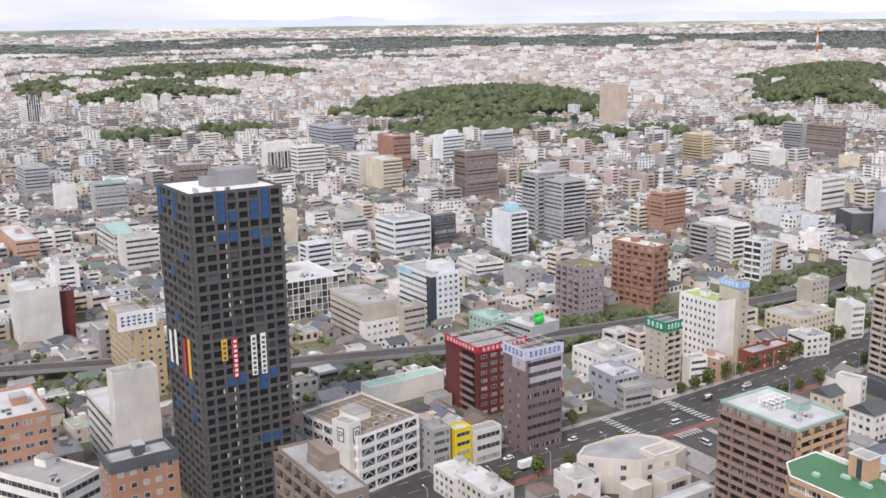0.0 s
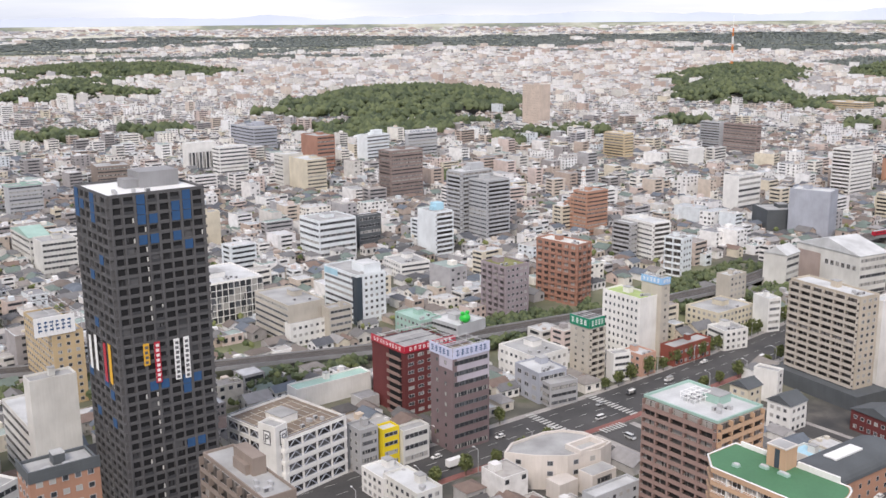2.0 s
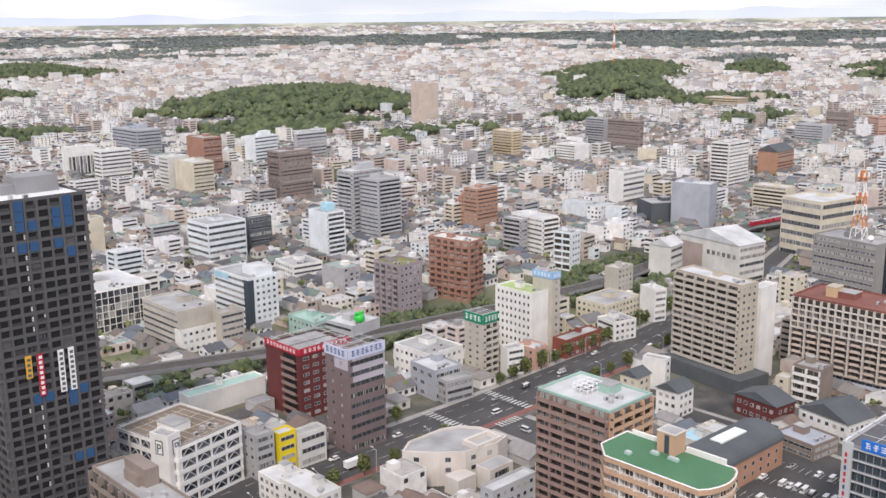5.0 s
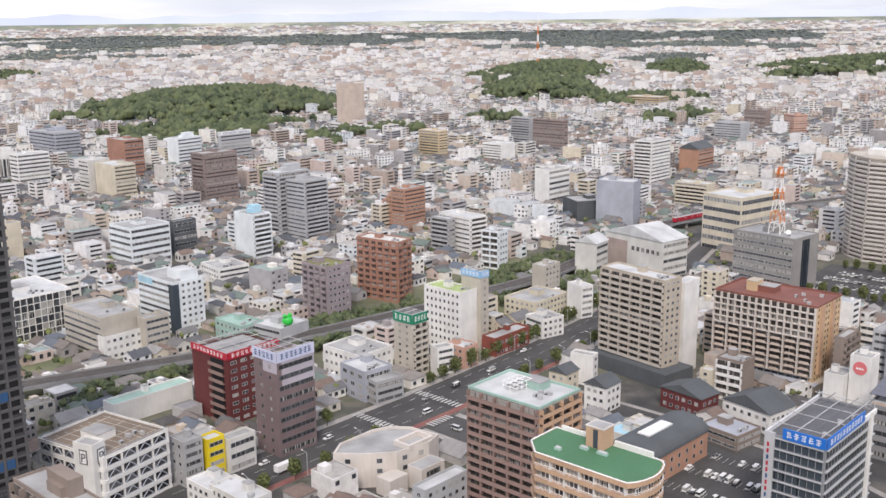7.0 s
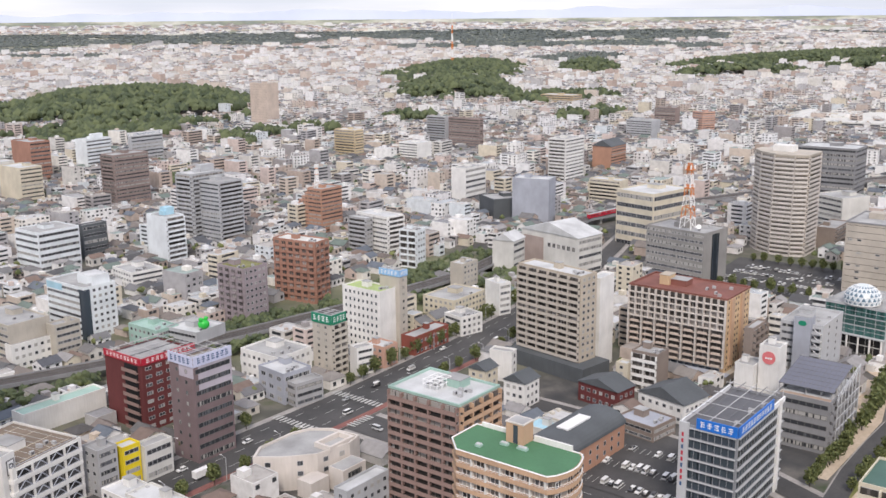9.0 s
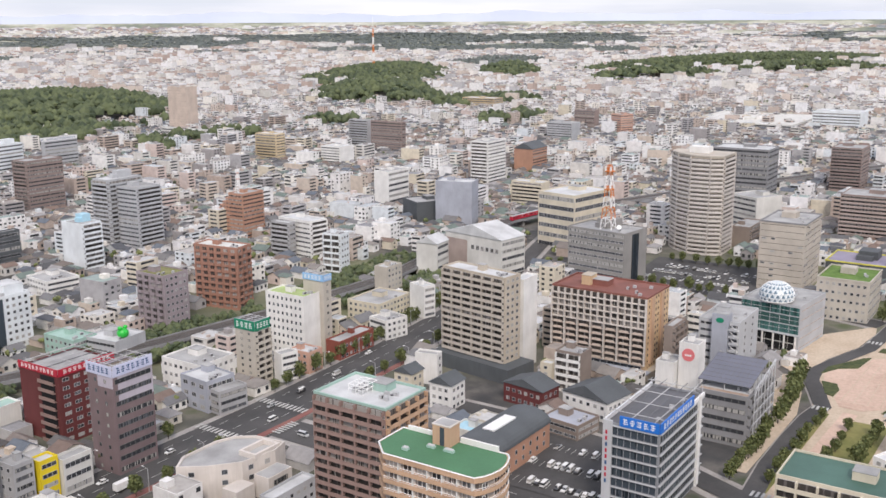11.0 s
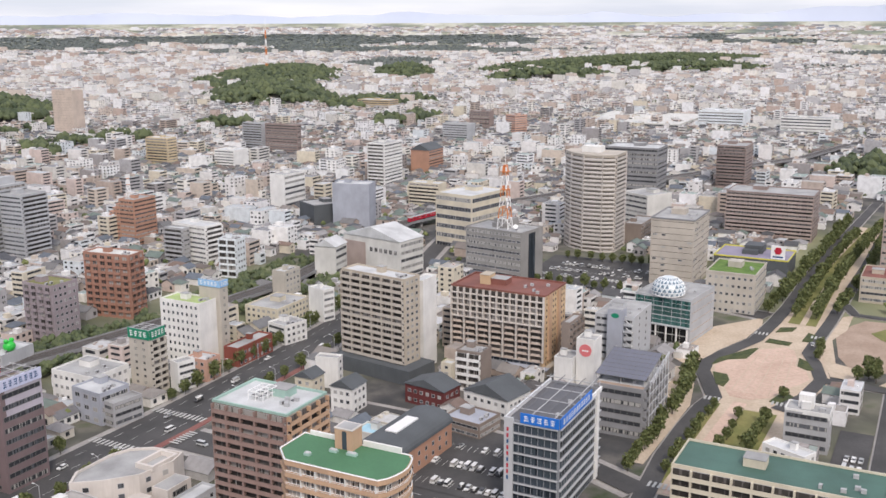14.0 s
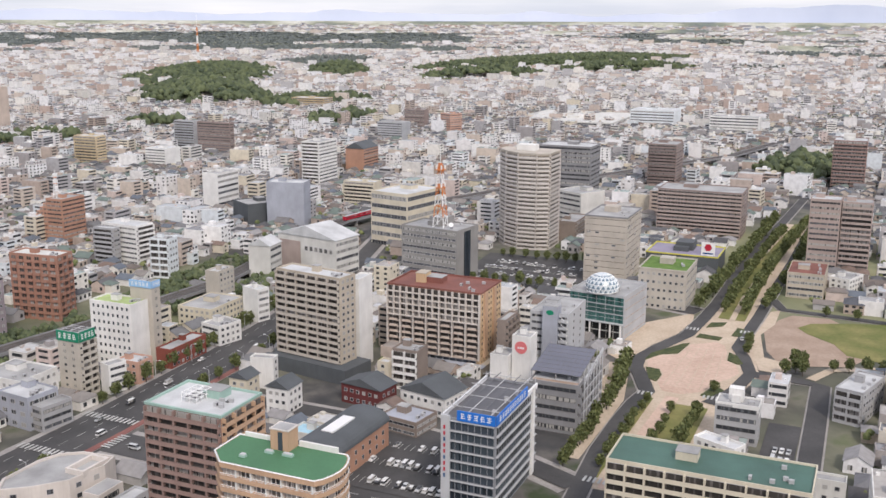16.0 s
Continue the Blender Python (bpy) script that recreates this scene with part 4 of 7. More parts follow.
building('teal glass city hall wing on columns', 'public building', 504.3, 117.3, 34.7, 31.0, 23.4, turn=-7, floors=5, wall=COOLGREY, left='glass', right='fine')
building('cream office with planted roof', 'office building', 573.5, 97.9, 34.0, 27.9, 23.2, floors=5, wall=CREAMGREY, hut=8.0, pent=CREAMGREY, left='windows', right='windows', roofmat=LAWN, trim=CREAMGREY)
building('pale stone office tower with narrow window slots', 'office tower', 618.3, 144.2, 40.0, 27.5, 42.9, floors=11, wall=STONE, left='slots', right='slots', pent=STONE, trim=SLATELIGHT, hut=9.0)
store = building('low store with yellow bands and purple roof', 'store', 670.4, 94.8, 34.0, 47.8, 11.0, floors=2, wall=SLATE, trim=YELLOWBAND, pent=SLATE, left='blank', right='blank', roofmat=PURPLEROOF)
building('long dark brown apartment slab with balconies', 'apartment building', 789.9, 96.3, 34.2, 64.7, 35.2, floors=12, wall=DARKBROWN, left='balcony', right='windows', rails=ROSEGREY)
mast_office = building('grey concrete office with window bands and mast', 'office building', 576.2, 242.8, 27.3, 42.2, 33.6, turn=-8, floors=9, wall=CONCRETE, left='ribbon', right='blank', pent=CONCRETE)
building('cream office block with window stripes', 'office building', 655.9, 316.0, 43.3, 33.7, 39.3, turn=-11, floors=6, wall=CREAM, left='ribbon', right='ribbon')
building('wide office with pale frame grid', 'office building', 936.8, 256.4, 34.0, 52.6, 46.0, floors=11, wall=SLATELIGHT, left='ribbon', right='gridframe')
building('pale annex with horizontal lines', 'office building', 778.4, 220.0, 27.1, 29.5, 28.0, turn=-29, floors=7, wall=PALE, left='ribbon', right='blank')
building('brown annex beside tall cream tower', 'apartment building', 727.7, 209.3, 34.0, 13.5, 15.0, floors=5, wall=TAUPE, left='blank', right='balcony')
building('wide low works hall with pale roof', 'factory', 1535.0, 390.0, 190.0, 165.0, 9.0, floors=2, wall=PALE, left='ribbon', right='blank', roofmat=PALE, pent=PALE)
building('small office with red roof band', 'office building', 631.6, 25.9, 34.0, 21.7, 15.0, floors=4, wall=BEIGE, left='ribbon', right='blank', roofmat=REDROOF)
building('rose grey apartment tower with balconies', 'apartment building', 703.0, 22.8, 18.0, 19.2, 49.5, floors=14, wall=ROSEGREY, left='loggia', right='loggia')
building('rose grey apartment wing set back from its tower', 'apartment building', 707.0, 3.4, 18.0, 18.9, 48.2, floors=14, wall=ROSEGREY, left='balcony', right='loggia')
building('dark blue-grey street house', 'commercial building', 651.2, 12.6, 20.2, 12.6, 9.0, turn=-22, floors=3, wall=WHITE, left='windows', right='windows')
building('grey office with white top storey by the plaza', 'office building', 392.0, 35.9, 10.1, 16.8, 16.0, floors=4, wall=GREY, left='ribbon', right='windows', upper=WHITE, pent=WHITE)
building('small white house with flat roof', 'house', 363.2, 40.7, 7.7, 17.7, 9.0, turn=-24, floors=3, wall=WHITE, left='windows', right='windows')
building('long school block with dark green roof', 'school', 295.5, 10.1, 22.0, 62.3, 28.0, floors=8, wall=CREAM, left='balcony', right='windows', roofmat=DARKGREENROOF)
building('white machine hall with flat plant roof', 'commercial building', 321.2, 41.2, 12.0, 19.7, 18.0, floors=4, wall=WHITE, left='windows', right='blank')
building('grey townhouses with balconies', 'house', 431.2, -1.2, 27.9, 11.6, 14.0, turn=-17, floors=4, wall=GREY, left='balcony', right='windows')
building('white flat block by the street edge', 'commercial building', 336.7, 1.4, 6.0, 13.2, 15.0, floors=4, wall=PALE, left='windows', right='windows')
building('white concrete office with window grid', 'office building', 217.6, 512.1, 40.0, 41.3, 23.0, floors=6, wall=WHITE, left='gridframe', right='gridframe')
building('stepped cream concrete office with bands', 'office building', 240.8, 451.3, 21.8, 38.1, 21.0, floors=6, wall=CREAMGREY, left='ribbon', right='blank')
building('beige concrete annex with window bands', 'office building', 259.9, 442.5, 14.0, 7.6, 18.0, floors=5, wall=CREAMGREY, left='blank', right='ribbon')
building('small white house block with arches by railway', 'house', 239.4, 447.5, 25.3, 6.0, 12.0, floors=3, wall=WHITE, left='blank', right='windows')
stair_office = building('white and sky blue office with glass stair', 'office building', 288.3, 459.8, 19.2, 35.0, 28.0, floors=8, wall=ICEWHITE, left='ribbon', right='windows')
building('lavender grey tiled apartment with planted roof', 'apartment building', 354.4, 410.9, 17.2, 21.4, 31.9, floors=9, wall=LAVENDER, left='loggia', right='windows', roofmat=MOSS)
building('red brown brick apartment block with balconies', 'apartment building', 409.9, 411.3, 13.5, 31.4, 36.5, turn=7, floors=10, wall=BRICKRED, left='loggia', right='loggia', roofmat=PALE)
building('white office with parking sign and window bands', 'office building', 355.7, 615.5, 31.1, 28.1, 26.5, floors=6, wall=ICEWHITE, left='windows', right='ribbon')
building('dark slate shop building with bands', 'commercial building', 395.5, 625.4, 19.7, 6.0, 23.7, floors=5, wall=SLATE, left='blank', right='ribbon')
building('white narrow tower with blue roof tank', 'apartment building', 426.4, 572.0, 15.8, 21.5, 30.7, floors=9, wall=ICEWHITE, left='blank', right='balcony', pent=SKYBLUE)
building('grey apartment tower with roof plant', 'apartment building', 475.5, 603.3, 30.6, 17.7, 51.6, floors=16, wall=COOLGREY, left='balcony', right='balcony', pent=COOLGREY)
building('grey apartment tower with long balconies', 'apartment building', 481.8, 580.7, 22.2, 22.3, 46.8, floors=15, wall=COOLGREY, left='windows', right='balcony')
building('brown tiled apartment tower with balconies', 'apartment building', 531.4, 781.0, 36.6, 19.1, 46.2, floors=14, wall=DARKBROWN, left='balcony', right='windows')
building('cream apartment block with small windows', 'apartment building', 489.7, 866.6, 22.1, 35.9, 32.7, floors=9, wall=CREAM, left='blank', right='windows')
building('pale apartment block beside cream neighbour', 'apartment building', 484.6, 906.1, 23.1, 18.3, 34.8, floors=9, wall=PALE, left='windows', right='blank')
building('rust brown tiled apartment block', 'apartment building', 566.2, 977.4, 22.9, 35.8, 41.3, floors=10, wall=BRICKRED, left='blank', right='windows')
building('blue grey institute with stepped wings', 'office building', 605.4, 1208.7, 34.0, 68.2, 30.0, floors=7, wall=BLUEGREY, left='ribbon', right='ribbon', pent=BLUEGREY)
building('white hall with tall black window slots', 'public building', 457.9, 1080.6, 35.3, 14.2, 32.5, floors=1, wall=WHITE, left='blank', right='fins')
building('white apartment block with window bands', 'apartment building', 467.5, 1017.8, 34.3, 17.6, 33.1, floors=8, wall=WHITE, left='windows', right='ribbon')
building('pale blue office with sign tower', 'office building', 655.2, 1013.0, 34.9, 19.1, 32.5, turn=7, floors=8, wall=ICEWHITE, left='blank', right='ribbon', pent=ICEWHITE)
building('grey office with rooftop sign', 'office building', 707.7, 1003.2, 44.4, 5.9, 32.4, floors=8, wall=COOLGREY, left='blank', right='ribbon', sign=SIGN_WHITE)
building('tan hotel tower with plain walls', 'hotel', 1064.3, 1154.8, 20.8, 40.8, 68.4, floors=18, wall=TAN, left='fine', right='blank')
building('low pale podium below tan hotel', 'hotel', 1022.4, 1081.2, 11.0, 86.0, 12.0, floors=3, wall=PALE, left='ribbon', right='blank')
step_block = building('terracotta apartments with stepped upper floors', 'apartment building', 557.3, 550.2, 23.4, 15.0, 34.1, floors=11, wall=TERRACOTTA, left='loggia', right='windows')
building('yellow ochre apartment block with balconies', 'apartment building', 893.3, 821.9, 15.1, 32.8, 33.0, floors=10, wall=SAFFRON, left='balcony', right='windows')
building('white L-shaped apartments with balconies', 'apartment building', 530.3, 459.1, 15.8, 33.1, 26.8, turn=-6, floors=8, wall=WHITE, left='windows', right='balcony')
building('dark and white corner apartments', 'apartment building', 523.1, 472.7, 6.7, 16.7, 25.5, floors=8, wall=GREY, left='balcony', right='windows')
building('white stacked balconies apartments', 'apartment building', 512.8, 418.2, 11.3, 13.6, 25.2, turn=8, floors=6, wall=ICEWHITE, left='balcony', right='windows')
building('windowless blue grey warehouse block', 'warehouse', 693.7, 426.9, 18.3, 31.5, 35.0, turn=14, floors=8, wall=BLUEGREY, left='blank', right='blank')
building('white tower with black balcony pattern', 'apartment building', 865.2, 513.6, 35.8, 19.6, 45.2, floors=13, wall=WHITE, left='balcony', right='windows')
building('terracotta apartments with dark gable', 'apartment building', 974.4, 521.7, 34.0, 22.9, 25.3, floors=8, wall=TERRACOTTA, left='blank', right='windows', gable=SLATE)
building('cream apartment block with lattice balconies', 'apartment building', 792.1, 413.7, 13.8, 31.2, 22.2, floors=7, wall=CREAM, left='balcony', right='blank')
rail_hall = building('white hall with pale gabled roof', 'hall', 557.1, 320.0, 24.1, 49.9, 24.0, turn=-10, floors=5, wall=PALE, left='blank', right='ribbon', gable=ROOFPALE)
building('tan and white hall with big gable', 'hall', 533.4, 354.5, 16.6, 15.3, 22.0, turn=7, floors=5, wall=PALE, left='blank', right='ribbon', gable=ROOFPALE)
building('grey concrete slim office by tracks', 'office building', 471.7, 349.8, 15.6, 9.3, 20.0, floors=6, wall=CREAMGREY, left='blank', right='windows')
building('white rounded office with black bands', 'office building', 453.0, 310.3, 8.2, 12.9, 18.0, turn=-17, floors=5, wall=WHITE, left='blank', right='ribbon')
building('white clinic house by the avenue', 'clinic', 409.1, 304.6, 15.1, 13.5, 10.0, turn=-13, floors=3, wall=WHITE, left='ribbon', right='windows')
building('cream two storey hall by the tracks', 'hall', 432.9, 327.0, 30.6, 22.2, 10.0, floors=3, wall=CREAM, left='windows', right='windows')
building('white two storey office with long strip windows', 'office building', 365.6, 528.6, 21.8, 25.4, 10.0, turn=-8, floors=3, wall=WHITE, left='windows', right='ribbon')
building('white apartments with strip windows', 'apartment building', 716.1, 527.4, 31.2, 15.7, 33.1, floors=7, wall=WHITE, left='blank', right='ribbon')
building('grey low warehouse without windows', 'warehouse', 680.7, 472.4, 31.2, 29.5, 16.0, turn=-31, floors=4, wall=SLATE, left='blank', right='blank')
building('brown striped apartment tower', 'apartment building', 1010.2, 189.2, 34.0, 28.3, 43.6, floors=14, wall=DARKBROWN, left='balcony', right='windows')
building('rose brown tower by the wood', 'apartment building', 1080.8, 16.0, 34.0, 31.4, 48.2, floors=14, wall=ROSEBROWN, left='balcony', right='blank', pent=PALE)
building('long white factory slab with window bands', 'factory', 1535.5, 171.8, 34.0, 70.0, 26.0, floors=6, wall=WHITE, left='ribbon', right='blank')
building('long cool white factory slab', 'factory', 1593.0, 305.6, 56.1, 69.3, 26.0, floors=6, wall=ICEWHITE, left='ribbon', right='blank')
building('brown apartment slab with many windows', 'apartment building', 1029.9, 736.4, 8.5, 48.7, 39.6, floors=12, wall=DARKBROWN, left='windows', right='windows')
building('pale grey apartment slab with balconies', 'apartment building', 1033.1, 792.2, 8.4, 30.5, 39.3, floors=12, wall=COOLGREY, left='balcony', right='blank')
building('white apartment slab with window bands', 'apartment building', 905.8, 736.0, 26.4, 28.1, 22.0, floors=7, wall=WHITE, left='ribbon', right='blank')
building('salmon coloured apartment slab with windows', 'apartment building', 1356.9, 583.7, 21.9, 22.7, 30.0, turn=-28, floors=9, wall=SALMON, left='windows', right='windows')
building('lilac grey office with window bands', 'office building', 1247.9, 608.2, 25.6, 38.0, 26.0, floors=8, wall=COOLGREY, left='ribbon', right='blank')
building('dark brown apartment block among low houses', 'apartment building', 1402.7, 646.1, 15.6, 33.8, 30.0, floors=9, wall=DARKBROWN, left='windows', right='blank')
building('white apartments far on the slope', 'apartment building', 594.2, 1943.7, 10.9, 65.1, 36.0, floors=11, wall=WHITE, left='windows', right='blank')
building('cream school block beside wooded hill', 'school', 1644.8, 963.6, 34.0, 70.0, 20.0, floors=5, wall=SAND, left='ribbon', right='ribbon')
building('white public hall with tall fins', 'public building', 348.3, 1847.4, 24.5, 70.0, 34.0, floors=8, wall=WHITE, left='windows', right='fins')
building('grey office with teal roof', 'office building', 223.3, 919.2, 29.1, 14.8, 28.0, floors=8, wall=COOLGREY, left='blank', right='gridframe', trim=MINT)
building('white slim office with plain end walls', 'office building', 196.6, 947.9, 17.8, 13.2, 26.0, floors=7, wall=WHITE, left='blank', right='blank')
building('grey block office with window bands', 'office building', 193.1, 1070.2, 24.1, 37.6, 28.0, floors=8, wall=COOLGREY, left='ribbon', right='windows')
building('white concrete hall with square windows', 'public building', 183.0, 682.4, 23.3, 20.4, 24.0, floors=6, wall=PALE, left='blank', right='windows')
building('tan pink low office block', 'office building', 126.2, 759.4, 16.6, 70.0, 16.0, floors=5, wall=SALMON, left='blank', right='windows')
building('taupe parking deck behind tower', 'office building', 338.9, 1034.1, 34.0, 32.1, 22.0, turn=-8, floors=6, wall=TAUPE, left='blank', right='gridframe')
building('saffron slim apartment behind tower', 'apartment building', 301.3, 701.8, 18.7, 10.5, 26.0, floors=8, wall=CREAM, left='blank', right='blank')
garage_tower = building('white stair tower of the parking garage', 'parking garage', 151.9, 298.2, 6.0, 8.4, 27.0, turn=18, floors=8, wall=WHITE, left='blank', right='blank')
building('low grey office with roof units', 'office building', 220.0, 210.3, 21.0, 5.9, 14.0, floors=4, wall=COOLGREY, left='windows', right='windows')
building('low pavilion with blue grey metal roof', 'pavilion', 344.3, 162.3, 15.5, 17.9, 6.0, turn=-9, floors=2, wall=TAUPE, left='ribbon', right='ribbon', roofmat=BLUEGREY)
building('brown house with white balcony front', 'apartment building', 393.5, 184.7, 11.2, 12.7, 18.0, floors=5, wall=TAUPE, left='balcony', right='blank', rails=WHITE)
building('narrow pale green house', 'house', 389.9, 197.7, 5.8, 5.6, 12.0, floors=4, wall=CREAM, left='windows', right='blank')
building('dark red restaurant with grey tiled roof', 'restaurant', 365.2, 189.1, 12.3, 21.0, 8.0, turn=-8, floors=2, wall=MAROON, left='windows', right='windows', gable=SLATE)
building('broad white inn with grey hipped roof', 'inn', 368.1, 160.2, 17.0, 23.3, 8.0, turn=-11, floors=2, wall=WHITE, left='windows', right='windows', gable=SLATE)
building('white house with balconies and grey roof', 'house', 343.8, 222.0, 11.4, 11.0, 11.0, floors=3, wall=WHITE, left='windows', right='windows', gable=SLATE)
building('cream house with sloping grey roof', 'house', 346.8, 244.6, 9.3, 9.4, 11.0, floors=3, wall=CREAM, left='windows', right='windows', gable=SLATE)
building('white slim house with flat roof', 'house', 368.3, 245.1, 5.8, 11.2, 14.0, turn=12, floors=4, wall=WHITE, left='blank', right='windows')
building('light blue roofed shed', 'shed', 311.2, 188.6, 9.9, 12.1, 9.0, floors=2, wall=PALE, left='blank', right='blank', roofmat=SKYBLUE)
building('mint green shop with tiered roofs', 'shop', 297.6, 413.5, 14.1, 23.0, 11.0, floors=3, wall=MINT, left='windows', right='ribbon', roofmat=MINT)
ornament_shop = building('grey shop block with green roof ornament', 'shop', 307.5, 394.1, 20.5, 21.5, 11.0, turn=6, floors=3, wall=COOLGREY, left='ribbon', right='blank')
building('low white shop with flat roof', 'shop', 179.4, 272.5, 12.0, 14.0, 9.0, floors=3, wall=WHITE, left='windows', right='windows')
building('low shop with grey flat roof', 'shop', 180.9, 254.4, 10.6, 20.5, 10.0, floors=3, wall=PALE, left='windows', right='windows')
building('teal roofed public hall', 'hall', 188.1, 730.4, 14.6, 48.2, 18.0, floors=4, wall=PALE, left='windows', right='windows', gable=MINT)


# ---------------------------------------------------------------- things with a form of their own
def wave_tower():
    """Tall apartment tower with a bent front of continuous balconies."""
    h, floors = 70.0, 23
    ob = thing("apartment_building", "tall cream apartment tower with bent front of stacked balconies", "apartment building", pose(694.2, 234.6, 0))
    ring = [(0, -14), (-4, -6), (-4, 8), (4, 20), (14, 28), (26, 28), (26, -14)]
    part("wall", Shape().prism(ring, 0, h, BEIGE), ob)
    part("parapet", Shape().prism([(x * 1.03 - 0.3, y * 1.03) for x, y in ring], h, h + 1.2, STONE), ob)
    part("roof_hut", Shape().box(8, 0, h + 1.2, 18, 14, h + 5.5, WHITE), ob)
    fh = h / floors
    for a, b in zip(ring[:4], ring[1:5]):
        a, b = Vector(a), Vector(b)
        wide = (b - a).length
        ang = math.degrees(math.atan2((a - b).y, (a - b).x))
        mid = (a + b) / 2
        n = max(1, round(wide / 5))
        for f in range(floors):
            part("window", window_mesh(wide - 0.4, fh - 1.1, SHADE, BEIGE, 0.06, 5), ob, pose(mid.x, mid.y, f * fh + 0.2, 0, 0, ang))
            part("balcony", balcony_mesh(wide, fh, PINKWHITE, 0.9, True), ob, pose(mid.x, mid.y, f * fh + 0.2, 0, 0, ang))
    for f in range(floors):
        part("window", window_mesh(24, fh - 1.1, SHADE, BEIGE, 0.1, 9), ob, pose(13, -14, f * fh + 0.3))
        part("balcony", balcony_mesh(24, fh, PINKWHITE, 0.9, True), ob, pose(13, -14, f * fh + 0.2))
    FOOT.append((-8 + ob.location.x, -16 + ob.location.y, 36, 46, 0))


wave_tower()


def mast(x, y, z, h, wide, label, stripe=ORANGEMETAL, stout=1.0):
    ob = thing("radio_mast", label, "mast", pose(x, y, z))
    n = 6
    for i in range(n):
        a, b = i / n, (i + 1) / n
        ra, rb = wide * (1 - 0.75 * a), wide * (1 - 0.75 * b)
        mat = stripe if i % 2 else SIGN_WHITE
        sh = Shape()
        c = ((-1, -1), (1, -1), (1, 1), (-1, 1))
        for k in range(4):
            p, q2 = c[k], c[(k + 1) % 4]
            sh.beam((p[0] * ra, p[1] * ra, h * a), (p[0] * rb, p[1] * rb, h * b), 0.22 * stout, mat)
            sh.beam((p[0] * ra, p[1] * ra, h * a), (q2[0] * rb, q2[1] * rb, h * b), 0.12 * stout, mat)
            sh.beam((p[0] * rb, p[1] * rb, h * b), (q2[0] * rb, q2[1] * rb, h * b), 0.14 * stout, mat)
        part("lattice_section", sh, ob)
    for k in (0.62, 0.9):
        part("platform", Shape().prism(ellipse(0, 0, wide * 0.9, wide * 0.9, 0, 12), h * k, h * k + 0.5, ORANGEMETAL), ob)
        for i in range(5):
            a = i * 1.25
            part("antenna", Shape().box(-0.4, -0.4, 0, 0.4, 0.4, 2.6, SIGN_WHITE), ob, pose(wide * 0.8 * math.cos(a), wide * 0.8 * math.sin(a), h * k + 0.5))
    part("spike", Shape().beam((0, 0, h), (0, 0, h * 1.25), 0.15 * stout, SIGN_WHITE), ob)


mast(569.1, 251.1, 38.1, 39.9, 3.6, "orange and white lattice radio mast on grey office")
mast(2446.9, 1849.3, 0.0, 140.1, 3.2, "slim red and white radio mast on wooded hill", ORANGEMETAL, 2.6)

# banners on the dark tower
for u, z0, z1, mat in ((8.5, 55.7, 63.2, BANNER_YELLOW), (12.2, 49.0, 63.1, SIGN_RED), (18.9, 48.6, 62.9, SIGN_WHITE), (22.3, 48.5, 63.0, SIGN_WHITE)):
    cloth = part("banner", Shape().box(-1.0, -0.9, 0, 1.0, -0.8, z1 - z0, mat), dark_tower, pose(u, 0, z0), "long hanging banner")
    ink = SIGN_WHITE if mat is SIGN_RED else DARKMETAL
    for k in range(int((z1 - z0) / 1.7)):
        part("banner_bar", Shape().box(-0.55, -0.95, 0, 0.55, -0.9, 1.0, ink), cloth, pose(0.1 * (k % 2), 0, 0.5 + 1.7 * k))
for u, z0, z1, mat in ((26.6, 49.6, 61.4, SIGN_WHITE), (20.9, 50.2, 62.8, SIGN_WHITE), (12.2, 48.6, 62.0, SIGN_RED), (7.4, 49.0, 62.8, BANNER_YELLOW)):
    part("banner", Shape().box(-1.2, -0.9, 0, 1.2, -0.8, z1 - z0, mat), dark_tower, pose(0, u, z0, 0, 0, -90), "long hanging banner")


def letter_mesh(text, size, mat):
    cu = bpy.data.curves.new("letter", "FONT")
    cu.body, cu.size, cu.extrude, cu.align_x = text, size, 0.05, "CENTER"
    tmp = bpy.data.objects.new("letter_tmp", cu)
    scene.collection.objects.link(tmp)
    me = bpy.data.meshes.new_from_object(tmp.evaluated_get(bpy.context.evaluated_depsgraph_get()))
    bpy.data.objects.remove(tmp)
    me.materials.clear()
    me.materials.append(mat)
    return me


for at in (pose(3.6, -0.15, 20.5), pose(-0.15, 4.0, 20.5, 0, 0, -90)):
    board = part("parking_sign", Shape().box(-1.7, -0.1, 0, 1.7, 0, 5.2, DARKMETAL).box(-1.3, -0.16, 0.4, 1.3, -0.1, 4.8, SIGN_WHITE), garage_tower, at, "black and white parking sign")
    part("letter", letter_mesh("P", 4.6, DARKMETAL), board, pose(0, -0.2, 0.8, 90))

# round emblem, plain and red
part("emblem", Shape().prism(ellipse(0, 0, 2.9, 2.9, 0, 28), 0, 0.25, paint("rose_red_emblem", (0.70, 0.19, 0.20), 0.5, 0.1)), emblem_block, pose(-0.02, 4.6, 19.4, 90, 0, -90), "round red emblem")
for k in range(3):
    part("emblem_bar", Shape().box(-0.4, -0.35, -0.55, 0.4, -0.27, 0.25, SIGN_WHITE), emblem_block, pose(0, 3.5 + 1.1 * k, 19.4, 0, 0, -90))

# glazed stair and blue band of the white office
part("glass_stair", Shape().box(-0.25, -0.25, 0, 3.4, 0.0, 27.5, GLASSBLUE).box(-0.25, 0.0, 0, 0.0, 4.2, 27.5, GLASSBLUE), stair_office, None, "dark glazed corner stair")
part("roof_storey", Shape().box(7, 3, 28.1, 18, 16, 33.0, ICEWHITE).box(7.2, 3.2, 33.0, 17.8, 15.8, 33.2, ROOFPALE), stair_office)
